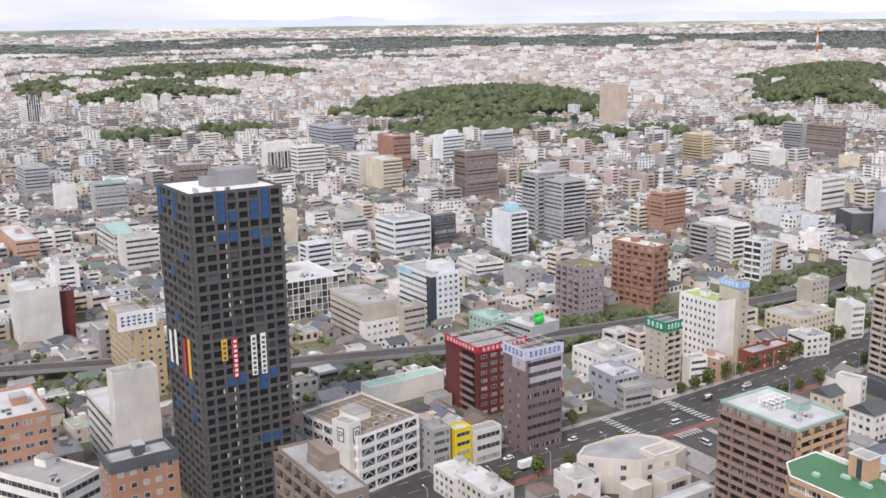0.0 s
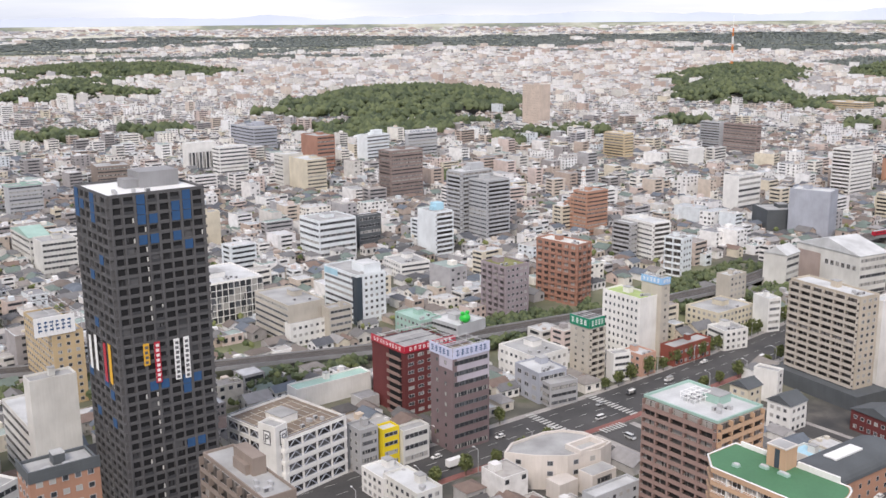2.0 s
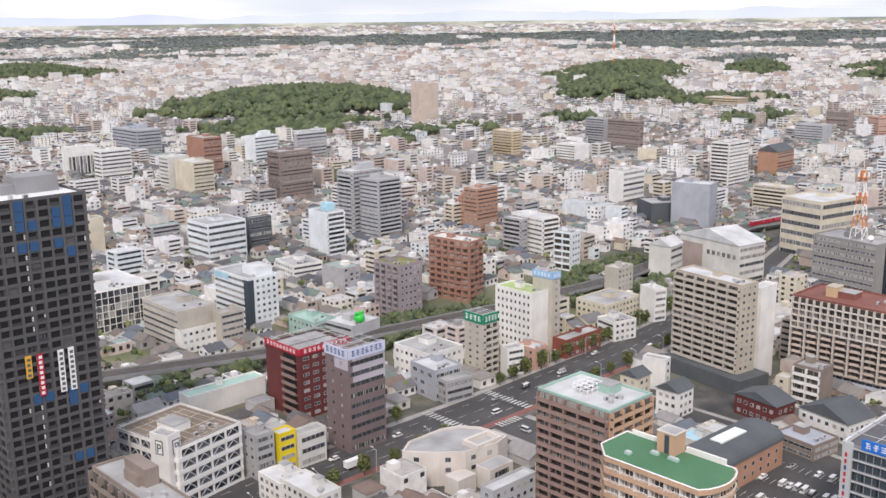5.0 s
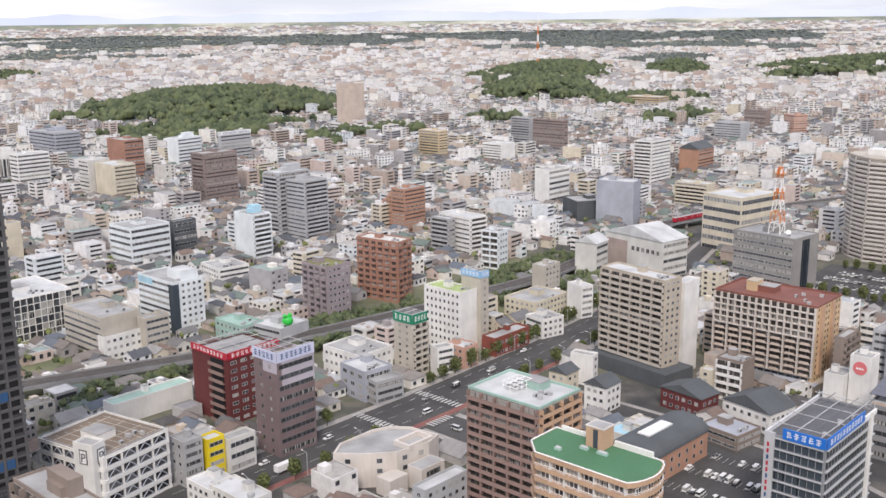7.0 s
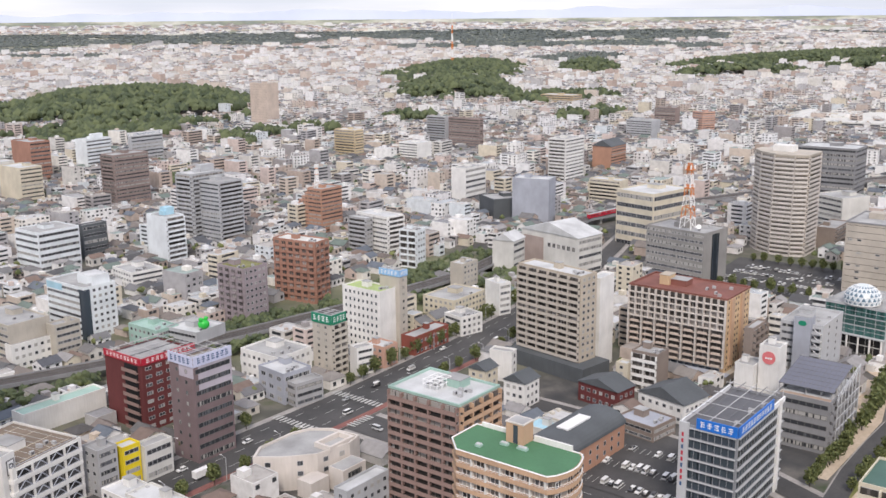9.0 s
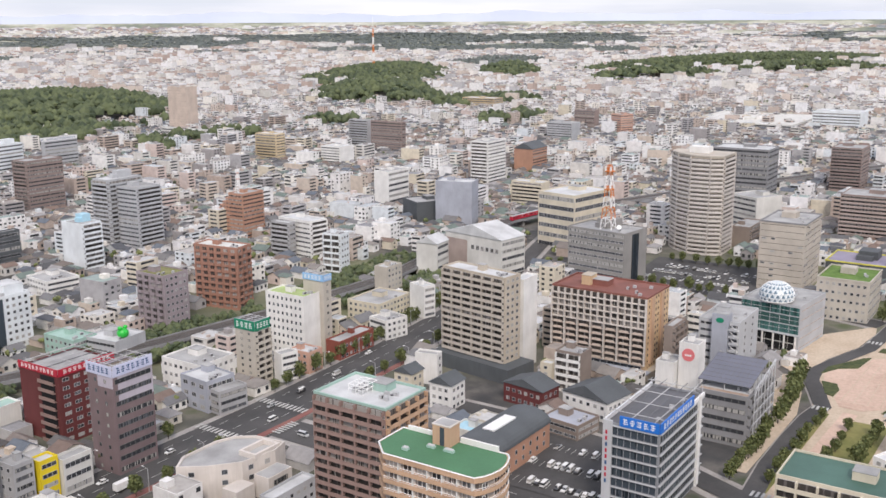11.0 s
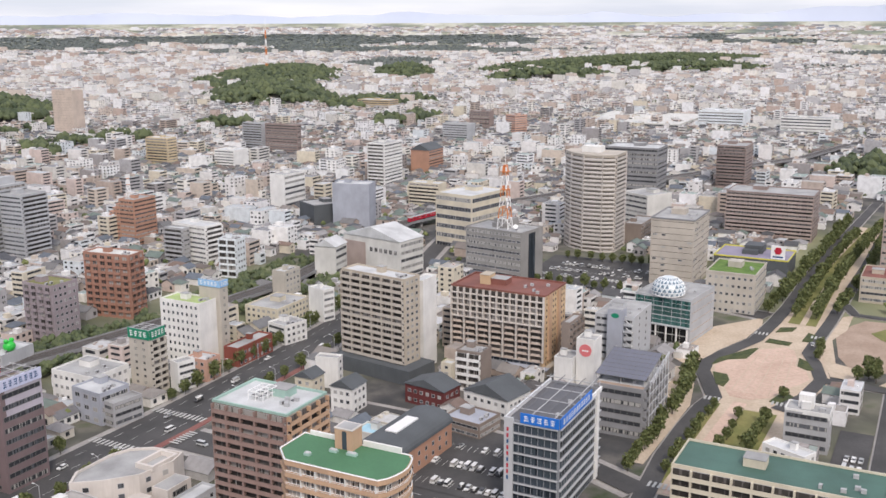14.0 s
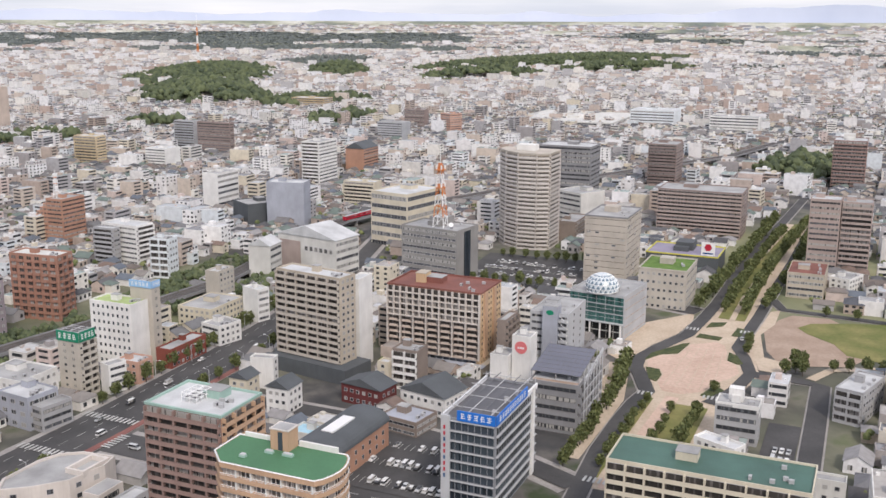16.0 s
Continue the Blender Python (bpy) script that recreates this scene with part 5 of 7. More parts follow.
part("blue_band", Shape().box(-0.12, 20, 24.5, -0.02, 34.5, 28.0, SKYBLUE), stair_office, None, "pale blue top band")

# stepped terraces falling away beside the terracotta apartments
for k in range(5):
    y0, top = 15.0 + 3.4 * k, 31.0 - 3.1 * k
    step = part("terrace_step", Shape().box(0.4, y0, 0, 22.6, y0 + 3.4, top, TERRACOTTA).box(0.6, y0, top, 22.4, y0 + 3.2, top + 0.1, SALMON), step_block, None, "stepped terracotta terrace")
    for f in range(int(top / 3.1)):
        part("window", window_mesh(2.2, 1.5, SHADE, TERRACOTTA, 0.1), step, pose(0.38, y0 + 1.7, 0.9 + 3.1 * f, 0, 0, -90))

# brown side bays and clerestory of the gabled hall by the tracks
part("side_bay", Shape().box(-0.25, 30, 0, -0.02, 48, 21, ROSEGREY), rail_hall, None, "rose brown side bay")
for i in range(6):
    part("window", window_mesh(2.6, 3.0, SHADE, ALU, 0.15, 1), rail_hall, pose(-0.05, 4 + 4.2 * i, 15.5, 0, 0, -90))

# dark glazed strip and roof dish of the concrete office
part("glass_strip", Shape().box(9, -0.2, 2, 17, -0.02, 32.5, GLASSBLUE), mast_office, None, "dark glazed stair strip")
dish = [(1.6 * math.cos(a), 1.6 * math.sin(a)) for a in [i * 0.5236 for i in range(12)]]
part("roof_dish", Shape().prism(dish, 0, 0.5, SIGN_WHITE), mast_office, pose(6, 8, 36.5, 50, 0, -60), "white satellite dish")
part("dish_post", Shape().box(5.8, 7.8, 33.6, 6.2, 8.2, 36.6, FRAME), mast_office)

# lift shaft, sign and outer stairs of the clinic
part("lift_shaft", Shape().box(-3.0, 4.6, 0, 3.0, 12.2, 31.5, BLUEGREY).box(-2.7, 4.9, 31.5, 2.7, 11.9, 31.8, ROOF), clinic_tower, None, "blue grey lift shaft")
part("emblem", Shape().prism(ellipse(0, 0, 1.9, 1.2, 0, 20), 0, 0.15, SIGN_GREEN), clinic_tower, pose(-3.02, 8.4, 28.6, 90, 0, -90), "small green emblem")
for f in range(8):
    part("stair_flight", Shape().box(-2.2, 0.2, 0, -0.05, 4.4, 0.25, PALE).box(-2.3, 0.2, 0, -2.2, 4.4, 1.1, ALU).beam((-1.6, 0.6, 0.2), (-1.6, 4.2, 3.0), 0.16, ALU), clinic_tower, pose(0, 0, 0.4 + 3.35 * f))

# sloping solar array on a steel frame over the roof
def solar_height(x):
    return 23.6 + (x - 4.5) * 0.17


array = Shape()
lo, hi = solar_height(4.5), solar_height(29)
array.poly([(4.5, 0.5, lo), (29, 0.5, hi), (29, 21.8, hi), (4.5, 21.8, lo), (4.5, 0.5, lo + 0.15), (29, 0.5, hi + 0.15), (29, 21.8, hi + 0.15), (4.5, 21.8, lo + 0.15)], [(3, 2, 1, 0), (4, 5, 6, 7), (0, 1, 5, 4), (1, 2, 6, 5), (2, 3, 7, 6), (3, 0, 4, 7)], SOLAR)
part("solar_roof", array, solar_office, None, "dark blue grey sloping solar roof")
for i in range(12):
    part("panel_joint", cached(("panel_joint", 0), lambda: Shape().beam((4.5, 0, lo + 0.17), (29, 0, hi + 0.17), 0.05, FRAMEDARK)), solar_office, pose(0, 0.6 + i * 1.92, 0))
for i in range(8):
    x = 4.5 + i * 3.5
    part("panel_joint", Shape().beam((x, 0.5, solar_height(x) + 0.17), (x, 21.8, solar_height(x) + 0.17), 0.05, FRAMEDARK), solar_office)
for i in range(6):
    x = 5.0 + i * 5.2
    for y in (0.9, 11.0, 21.4):
        part("post", Shape().box(-0.15, -0.15, 0, 0.15, 0.15, solar_height(x) - 20.75, FRAME), solar_office, pose(x, y, 20.7))
for i in range(7):
    x, z1 = 4.0 + i * 4.6, solar_height(4.0 + i * 4.6)
    part("frame_post", Shape().box(-0.16, -0.16, 0, 0.16, 0.16, z1, ALU), solar_office, pose(x, -1.5, 0))
    if i < 6:
        part("frame_brace", Shape().beam((x, -1.5, z1 - 3), (x + 4.6, -1.5, z1 + 0.7), 0.11, ALU).beam((x, -1.5, z1), (x + 4.6, -1.5, z1 + 0.87), 0.13, ALU), solar_office)
for k in range(4):
    part("frame_rail", Shape().beam((4.0, -1.5, 4.6 + 4.6 * k), (31.6, -1.5, 4.6 + 4.6 * k), 0.12, ALU), solar_office)
part("roof_garden", Shape().box(0.6, 0.6, 20.7, 4.2, 20.0, 21.0, EARTH), solar_office)

building('white low annex beside the emblem tower', 'commercial building', 412.5, 148.3, 12.0, 8.6, 15.0, floors=4, wall=WHITE, left='blank', right='blank')


def green_roof_block():
    """Apartment house with a bowed end, orange storey bands and a green roof."""
    h, floors, w, d = 63.6, 21, 15.5, 31.0
    ob = thing("apartment_building", "apartment house with green coated roof and orange storey bands", "apartment building", pose(178.9, 108.9, 0))
    FOOT.append((178.9, 108.9, w, d, 0))

    def ring(out):
        """Plan with bevelled far corner and an end that bows out, grown by some metres."""
        pts = [(-out, d - 5.0)]
        pts += [(-out, 0.5 - out)]
        pts += [(w * t, -out - 2.3 * math.sin(math.pi * t)) for t in (0.12, 0.28, 0.44, 0.6, 0.76, 0.9)]
        return pts + [(w + out, 0.5 - out), (w + out, d + out), (5.0, d + out)]

    fh = h / floors
    # glazing set back, with recess shade in its colour
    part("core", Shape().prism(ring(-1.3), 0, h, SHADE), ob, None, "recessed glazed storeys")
    for f in range(floors + 1):
        z = f * fh
        part("storey_band", Shape().prism(ring(0.0), z - 0.3, z + (0.75 if f < floors else 0.95), APRICOT), ob, pose(0, 0, 0), "orange painted storey band")
        if f == floors:
            continue
        if f > 10:
            rail = Shape()
            edge = ring(-0.12)
            for a, b in zip(edge[:8], edge[1:9]):
                rail.beam((*a, z + 1.35), (*b, z + 1.35), 0.05, SIGN_WHITE)
                rail.beam((*a, z + 0.95), (*b, z + 0.95), 0.03, SIGN_WHITE)
            part("balcony_rail", rail, ob, None, "thin white balcony rail")
            for i in range(6):
                y = 1.2 + i * 4.1
                part("partition", cached(("green_partition", 0), lambda: Shape().box(-0.05, -0.12, 0, 1.3, 0.12, 2.2, WHITE)), ob, pose(0.1, y, z + 0.46))
                part("window", window_mesh(2.6, 1.9, GLASS if (i + f) % 3 else SHADE, WHITE, 0.12, 1), ob, pose(1.28, y + 2.0, z + 0.5, 0, 0, -90))
            for i in range(3):
                part("window", window_mesh(2.4, 1.8, GLASS, WHITE, 0.12, 1), ob, pose(3.0 + 4.6 * i, -0.55 - 0.4 * (i == 1), z + 0.5))
    part("roof", Shape().prism(ring(-0.55), h + 0.96, h + 1.10, GREENROOF), ob, None, "green coated flat roof")
    rim = Shape()
    edge = ring(-0.1)
    for a, b in zip(edge, edge[1:] + edge[:1]):
        rim.beam((*a, h + 1.05), (*b, h + 1.05), 0.14, SIGN_WHITE)
    part("roof_rim", rim, ob, None, "white roof edge")
    part("back_parapet", Shape().box(w - 0.6, 3.0, h + 0.95, w, 13.5, h + 2.5, WHITE).box(w - 0.6, 19.5, h + 0.95, w, d - 2, h + 2.2, WHITE), ob)
    hut = part("lift_hut", Shape().box(w - 4.6, 14.0, h + 1.0, w - 0.2, 19.0, h + 6.2, APRICOT).box(w - 4.75, 13.85, h + 6.2, w, 19.15, h + 6.45, PINKWHITE).box(w - 4.3, 14.3, h + 6.45, w - 0.5, 18.7, h + 6.5, ROOF), ob, None, "apricot lift house")
    part("glass_strip", Shape().box(w - 4.66, 15.6, h + 1.2, w - 4.6, 16.9, h + 5.8, GLASSBLUE), hut)
    for x, y, a, b in ((4.5, 22.5, 0.6, 0.8), (8.8, 18.0, 0.5, 1.1), (9.0, 13.0, 0.5, 1.4)):
        part("roof_vent", Shape().box(-a, -b, 0, a, b, 0.55, MINT).box(-a * 0.8, -b * 0.8, 0.55, a * 0.8, b * 0.8, 0.8, ROOFPALE), ob, pose(x, y, h + 1.1))


green_roof_block()

# open steel frames, vents and a pale deck on the mint-rimmed roof
frames = Shape()
for i in range(4):
    for j in range(3):
        x, y = 6.5 + 2.6 * i, 14.0 + 3.0 * j
        frames.beam((x, y, 44.2), (x, y, 47.2), 0.09, SIGN_WHITE)
        if i < 3:
            frames.beam((x, y, 47.2), (x + 2.6, y, 47.2), 0.09, SIGN_WHITE).beam((x, y, 45.7), (x + 2.6, y, 45.7), 0.07, SIGN_WHITE)
        if j < 2:
            frames.beam((x, y, 47.2), (x, y + 3.0, 47.2), 0.09, SIGN_WHITE).beam((x, y, 45.7), (x, y + 3.0, 45.7), 0.07, SIGN_WHITE)
part("plant_frame", frames, mint_block, None, "white open steel plant frame")
for i in range(6):
    part("roof_unit", cached(("chiller", 0), lambda: Shape().box(-0.9, -0.6, 0, 0.9, 0.6, 1.4, ROOFPALE).box(-0.7, -0.45, 1.4, 0.7, 0.45, 1.5, DARKMETAL)), mint_block, pose(7.8 + 2.6 * (i % 3), 15.5 + 3.0 * (i // 3), 44.2))
part("roof_vent", Shape().box(-1.6, -0.5, 0, 1.6, 0.5, 0.4, DARKMETAL), mint_block, pose(13, 6, 44.15))

# penthouse and roof hut of the orange apartments
part("roof_hut", Shape().box(9, 33, 38.4, 16, 38, 43.0, OCHRE).box(8.8, 32.8, 43.0, 16.2, 38.2, 43.3, BEIGE), orange_block)
part("end_bay", Shape().box(4, -0.9, 6, 7.5, 0, 38.3, APRICOT).box(16, -0.9, 6, 19.5, 0, 38.3, APRICOT), orange_block, None, "apricot stair bays on the end wall")
part("podium", Shape().box(-5, -3, 0, 26, 50, 3.4, BEIGE).box(-5.2, -3.2, 3.4, -0.1, 50.2, 3.8, BLUEGREY), orange_block, None, "low podium with blue grey edge")

# painted bays and rail on the garage deck
deck = Shape()
for i in range(8):
    deck.box(2.0 + 3.5 * i, 3.0, 22.13, 2.2 + 3.5 * i, 31.0, 22.16, MARK)
for j in range(4):
    deck.box(1.5, 4 + 8 * j, 22.17, 27.5, 4.25 + 8 * j, 22.2, CREAM)
part("deck_lines", deck, garage, None, "painted parking bays")
for a, b in (((0.2, 33.3), (29.1, 33.3)), ((0.2, 0.2), (0.2, 33.3)), ((0.2, 0.2), (29.1, 0.2))):
    part("deck_rail", Shape().beam((*a, 23.5), (*b, 23.5), 0.10, STEEL), garage, None, "blue grey steel rail")


def glass_dome(x, y, z, r):
    ob = thing("glass_dome", "pale blue faceted glass dome with white struts", "dome", pose(x, y, z))
    rings, k = 6, 20
    glazed, dark = paint("dome_glass", (0.16, 0.24, 0.31), 0.2, 0.2), paint("dome_panel", (0.62, 0.68, 0.72), 0.4, 0.1)
    sh = Shape()

    def spot(j, i):
        a = radians(-20 + 110 * j / rings)
        b = 2 * math.pi * (i + 0.5 * (j % 2)) / k
        return (r * math.cos(a) * math.cos(b), r * math.cos(a) * math.sin(b), r * math.sin(a))

    for j in range(rings):
        for i in range(k):
            p, q2, t, u = spot(j, i), spot(j, i + 1), spot(j + 1, i + j % 2), spot(j + 1, i + j % 2 - 1)
            sh.poly([p, q2, t], [(0, 1, 2)], glazed if j < rings - 1 else dark)
            sh.poly([p, t, u], [(0, 1, 2)], dark)
            if j < rings - 1:
                sh.beam(p, t, 0.11, SIGN_WHITE).beam(p, q2, 0.11, SIGN_WHITE)
    me = sh.mesh("shell")
    ob.location.z = z + r * 0.28
    ob.scale.z = 0.8
    part("shell", me, ob)
    part("ring_base", Shape().prism(ellipse(0, 0, r * 0.98, r * 0.98, 0, 32), -r * 0.35, -r * 0.28, WHITE), ob)


glass_dome(512.0, 131.5, 24.3, 8.8)


def barrel_hall():
    """Brick hall with an arched metal roof."""
    l, w, h = 44.0, 19.0, 10.5
    ob = thing("hall", "orange brick hall with dark arched metal roof", "hall", pose(290, 171, 0, 0, 0, -2))
    FOOT.append((290, 171, l, w, 0))
    part("wall", Shape().box(0, 0, 0, l, w, h, TERRACOTTA), ob)
    k = 14
    arc = [(w / 2 - (w / 2 + 0.4) * math.cos(math.pi * i / k), h + 5.0 * math.sin(math.pi * i / k)) for i in range(k + 1)]
    sh = Shape()
    sh.poly([(-0.5, y, z) for y, z in arc] + [(l + 0.5, y, z) for y, z in arc], [(i, i + 1, k + 2 + i, k + 1 + i) for i in range(k)] + [tuple(range(k, -1, -1)), tuple(range(k + 1, 2 * k + 2))], SLATE)
    part("arched_roof", sh, ob, None, "dark grey arched metal roof")
    part("skylight", Shape().box(14, w / 2 - 2.5, h + 4.2, 30, w / 2 + 2.5, h + 5.4, SIGN_WHITE), ob, None, "white roof skylight")
    for i in range(8):
        for z in (2.5, 6.4):
            part("window", window_mesh(1.5, 1.8, GLASSBLUE, FRAME), ob, pose(3 + i * 5.2, 0, z))


barrel_hall()


def corner_block():
    """Low white corner building with a bent front and a stepped roof."""
    ring = [(222.2, 258.0), (228.5, 249.5), (238.0, 241.5), (252.0, 238.7), (259.6, 240.8), (258.0, 253.7), (253.2, 260.5), (246.1, 263.0), (229.6, 262.8)]
    ob = thing("clinic", "low white corner building with bent front and roof terrace", "clinic", pose(0, 0, 0))
    FOOT.append((224, 236, 38, 30, 0))
    part("wall", Shape().prism(ring, 0, 12.2, PINKWHITE), ob)
    c = Vector((244, 250))
    rim = Shape()
    n = len(ring)
    inner = [tuple(c + (Vector(p) - c) * 0.95) for p in ring]
    pts = [(x, y, 12.2) for x, y in ring] + [(x, y, 13.2) for x, y in ring] + [(x, y, 13.2) for x, y in inner] + [(x, y, 12.2) for x, y in inner]
    fs = []
    for i in range(n):
        j = (i + 1) % n
        fs += [(i, j, n + j, n + i), (n + i, n + j, 2 * n + j, 2 * n + i), (2 * n + i, 2 * n + j, 3 * n + j, 3 * n + i)]
    part("parapet", rim.poly(pts, fs, PINKWHITE), ob)
    part("roof", Shape().prism(inner, 12.2, 12.32, ROOF), ob)
    part("roof_step", Shape().box(243, 240, 12.3, 256, 241, 14.2, PINKWHITE).box(243, 247, 12.3, 256, 248, 14.2, PINKWHITE).box(243, 241, 12.3, 244, 247, 14.2, PINKWHITE).box(255, 241, 12.3, 256, 247, 14.2, PINKWHITE), ob)
    part("stair_wing", Shape().box(229, 236, 0, 238, 243, 6.5, PINKWHITE).box(240, 231, 0, 252, 238, 8.6, PINKWHITE).box(240.4, 231.4, 8.6, 251.6, 237.6, 8.7, ROOF), ob, None, "lower wing with flat terrace")
    part("window", window_mesh(7.0, 2.0, GLASS, FRAMEDARK, 0.2, 3), ob, pose(246, 230.98, 5.0))
    for a, b in ((ring[0], ring[1]), (ring[1], ring[2]), (ring[2], ring[3])):
        a, b = Vector(a), Vector(b)
        k = max(1, int((b - a).length / 7.0))
        for f in range(1, 3):
            for i in range(k):
                p = a + (b - a) * (i + 0.5) / k
                part("window", window_mesh(2.2, 1.9, GLASS, FRAME), ob, pose(p.x, p.y, 1.4 + 3.9 * f, 0, 0, math.degrees(math.atan2((b - a).y, (b - a).x))))


corner_block()


# round green roof ornament
orn = thing("roof_ornament", "glossy bright green round roof ornament", "ornament", pose(ornament_shop.location.x + 8, ornament_shop.location.y + 4, 11.1))
ball = Shape()
for dx, r, z in ((0, 3.0, 2.6), (-1.6, 1.2, 5.4), (1.6, 1.2, 5.4)):
    rings = [(r * math.sin(math.pi * (j + 0.02) / 8), z - r * 0.85 * math.cos(math.pi * (j + 0.02) / 8)) for j in range(9)]
    pts = [(dx + q2 * math.cos(i * 0.5236), q2 * math.sin(i * 0.5236), zz) for q2, zz in rings for i in range(12)]
    ball.poly(pts, [(12 * j + i, 12 * j + (i + 1) % 12, 12 * j + 12 + (i + 1) % 12, 12 * j + 12 + i) for j in range(8) for i in range(12)], paint("green_gloss", (0.03, 0.50, 0.06), 0.3, 0.05))
part("ball", ball, orn)


def train():
    a, b = Vector((690, 394.5)), Vector((760, 385))
    ang = math.degrees(math.atan2((b - a).y, (b - a).x))
    ob = thing("train", "red commuter train on the viaduct", "train", pose(700, 393.5, 6.15, 0, 0, ang))
    for k in range(3):
        car = part("carriage", Shape().box(k * 19.5, -1.4, 0.6, k * 19.5 + 19, 1.4, 3.6, SIGN_RED).box(k * 19.5 + 0.2, -1.2, 3.6, k * 19.5 + 18.8, 1.2, 3.9, FRAME).box(k * 19.5 + 2, -1.1, 0, k * 19.5 + 17, 1.1, 0.6, DARKMETAL), ob)
        for i in range(5):
            part("window", window_mesh(2.6, 1.0, GLASS, SIGN_RED), car, pose(k * 19.5 + 2.4 + i * 3.6, -1.42, 2.0))


train()


def lamp_model():
    ob = thing("street_lamp", "thin grey street lamp with curved arm", "street lamp", pose(168, 272.5, 0.1), "street lamps along the avenue")
    part("pole", Shape().prism(ellipse(0, 0, 0.14, 0.14, 0, 8), 0, 9.0, FRAME), ob)
    part("arm", Shape().beam((0, 0, 8.9), (0, 2.4, 9.5), 0.07, FRAME), ob)
    part("lamp_head", Shape().box(-0.18, 2.2, 9.35, 0.18, 3.2, 9.55, SIGN_WHITE), ob)
    return ob


lamp = lamp_model()
for i in range(1, 12):
    if not 268 < 168 + 27 * i < 312:
        copy_thing(lamp, pose(168 + 27 * i, 272.5 + max(0, i - 8) * 3.0, 0.1))
        copy_thing(lamp, pose(168 + 27 * i, 303 + max(0, i - 8) * 3.0, 0.1, 0, 0, 180))


def truck(x, y, heading):
    ob = thing("truck", "white box truck driving on the avenue", "truck", pose(x, y, 0.34, 0, 0, heading))
    part("cargo_box", Shape().box(-5.0, -1.2, 0.9, 1.8, 1.2, 3.5, SIGN_WHITE), ob)
    part("cab", Shape().box(2.0, -1.1, 0.5, 3.8, 1.1, 2.6, SIGN_WHITE).box(3.1, -1.12, 1.5, 3.85, 1.12, 2.3, GLASS), ob)
    for x2 in (-3.6, 2.8):
        for y2 in (-1.05, 1.05):
            part("wheel", Shape().prism(ellipse(0, 0, 0.48, 0.48, 0, 12), -0.15, 0.15, TYRE), ob, pose(x2, y2, 0.48, 90))
    part("chassis", Shape().box(-4.9, -0.5, 0.5, 3.0, 0.5, 0.9, DARKMETAL), ob)


truck(219.3, 281.5, 0)

mast(566.0, 563.0, 34.0, 17.0, 1.6, "slim white antenna mast on terracotta apartments", SIGN_WHITE)

board = part("sign", Shape().box(-0.3, 3, 11, 0.3, 12, 20, SIGN_WHITE), store, pose(6, 0, 0), "white roof sign with a red emblem")
part("emblem", Shape().prism(ellipse(0, 0, 2.6, 2.6, 0, 6), 0, 0.2, SIGN_RED), board, pose(-0.32, 7.5, 16.6, 90, 0, -90))
part("sign_bar", Shape().box(-0.42, 4.2, 12, -0.31, 10.8, 13, NET_BLUE), board)

# pale end columns of the glass office
part("end_column", Shape().box(36.2, -0.9, 0, 38.6, 0.0, 34.5, WHITE), school_office, None, "white end column")
part("roof_edge", Shape().box(-0.5, 19.3, 32.9, 42.3, 19.9, 34.3, SIGN_WHITE).box(31.5, -0.5, 32.9, 42.3, 0.1, 34.3, SIGN_WHITE), school_office)
part("end_column", Shape().box(-0.9, 16.4, 0, 0.0, 19.6, 34.5, ALU), school_office, None, "pale end column with writing bars")
for k in range(9):
    part("banner_bar", Shape().box(-1.0, 17.9, 12 + 2.2 * k, -0.91, 18.6, 13.4 + 2.2 * k, SIGN_RED if k % 3 else NET_BLUE), school_office)


# ---------------------------------------------------------------- the small-house town
WOODS = [(1180, 1660, 215, 430, -40), (850, 1290, 110, 110, 0), (905, 1040, 26, 70, -40), (1850, 1385, 300, 125, 37), (2800, 1580, 240, 90, 30), (1760, 1060, 120, 90, 0), (3800, 1150, 800, 170, -20), (3350, 800, 250, 90, -40), (2750, 1080, 200, 90, -30), (1020, 1060, 60, 45, 0), (1330, 3400, 150, 260, 20), (930, 2885, 130, 110, 0), (548, 2700, 70, 160, 0), (800, 3300, 110, 130, 0), (1480, 830, 70, 45, 0), (577, 1480, 45, 60, 0), (1280, 1050, 40, 40, 0), (620, 830, 26, 18, 0), (1185, 78, 95, 50, 0), (1220, 3450, 260, 420, 25), (2500, 1850, 500, 160, 30), (440, 1500, 60, 40, 0), (700, 2300, 200, 90, 10)]
BELT = [(335, 402, 40, 12), (410, 392, 50, 12), (500, 392, 70, 18), (300, 384, 40, 9), (400, 364, 60, 7), (500, 352, 40, 8), (140, 452, 60, 14), (230, 402, 40, 10)]


def in_wood(x, y):
    for cx, cy, rx, ry, turn in WOODS:
        c, s = math.cos(radians(-turn)), math.sin(radians(-turn))
        u, v = c * (x - cx) - s * (y - cy), s * (x - cx) + c * (y - cy)
        if (u / rx) ** 2 + (v / ry) ** 2 < 1 + 0.9 * noise.noise((x / 130, y / 130, 0)) + 0.75 * noise.noise((x / 45, y / 45, 3)):
            return True
    return False


def near_path(x, y, path, wide):
    for (ax, ay), (bx, by) in zip(path[:-1], path[1:]):
        dx, dy = bx - ax, by - ay
        t = max(0, min(1, ((x - ax) * dx + (y - ay) * dy) / (dx * dx + dy * dy)))
        if (x - ax - t * dx) ** 2 + (y - ay - t * dy) ** 2 < wide * wide:
            return True
    return False


KEEP_OPEN = [(374, 210, 392, 262), (330, 52, 545, 106), (545, 44, 880, 92), (496, -60, 604, 60), (362, 19, 424, 36), (470, 12, 500, 50), (296, 126, 352, 186), (580, 160, 676, 258), (500, 85, 575, 128), (300, 395, 580, 425)]
GRID = {}


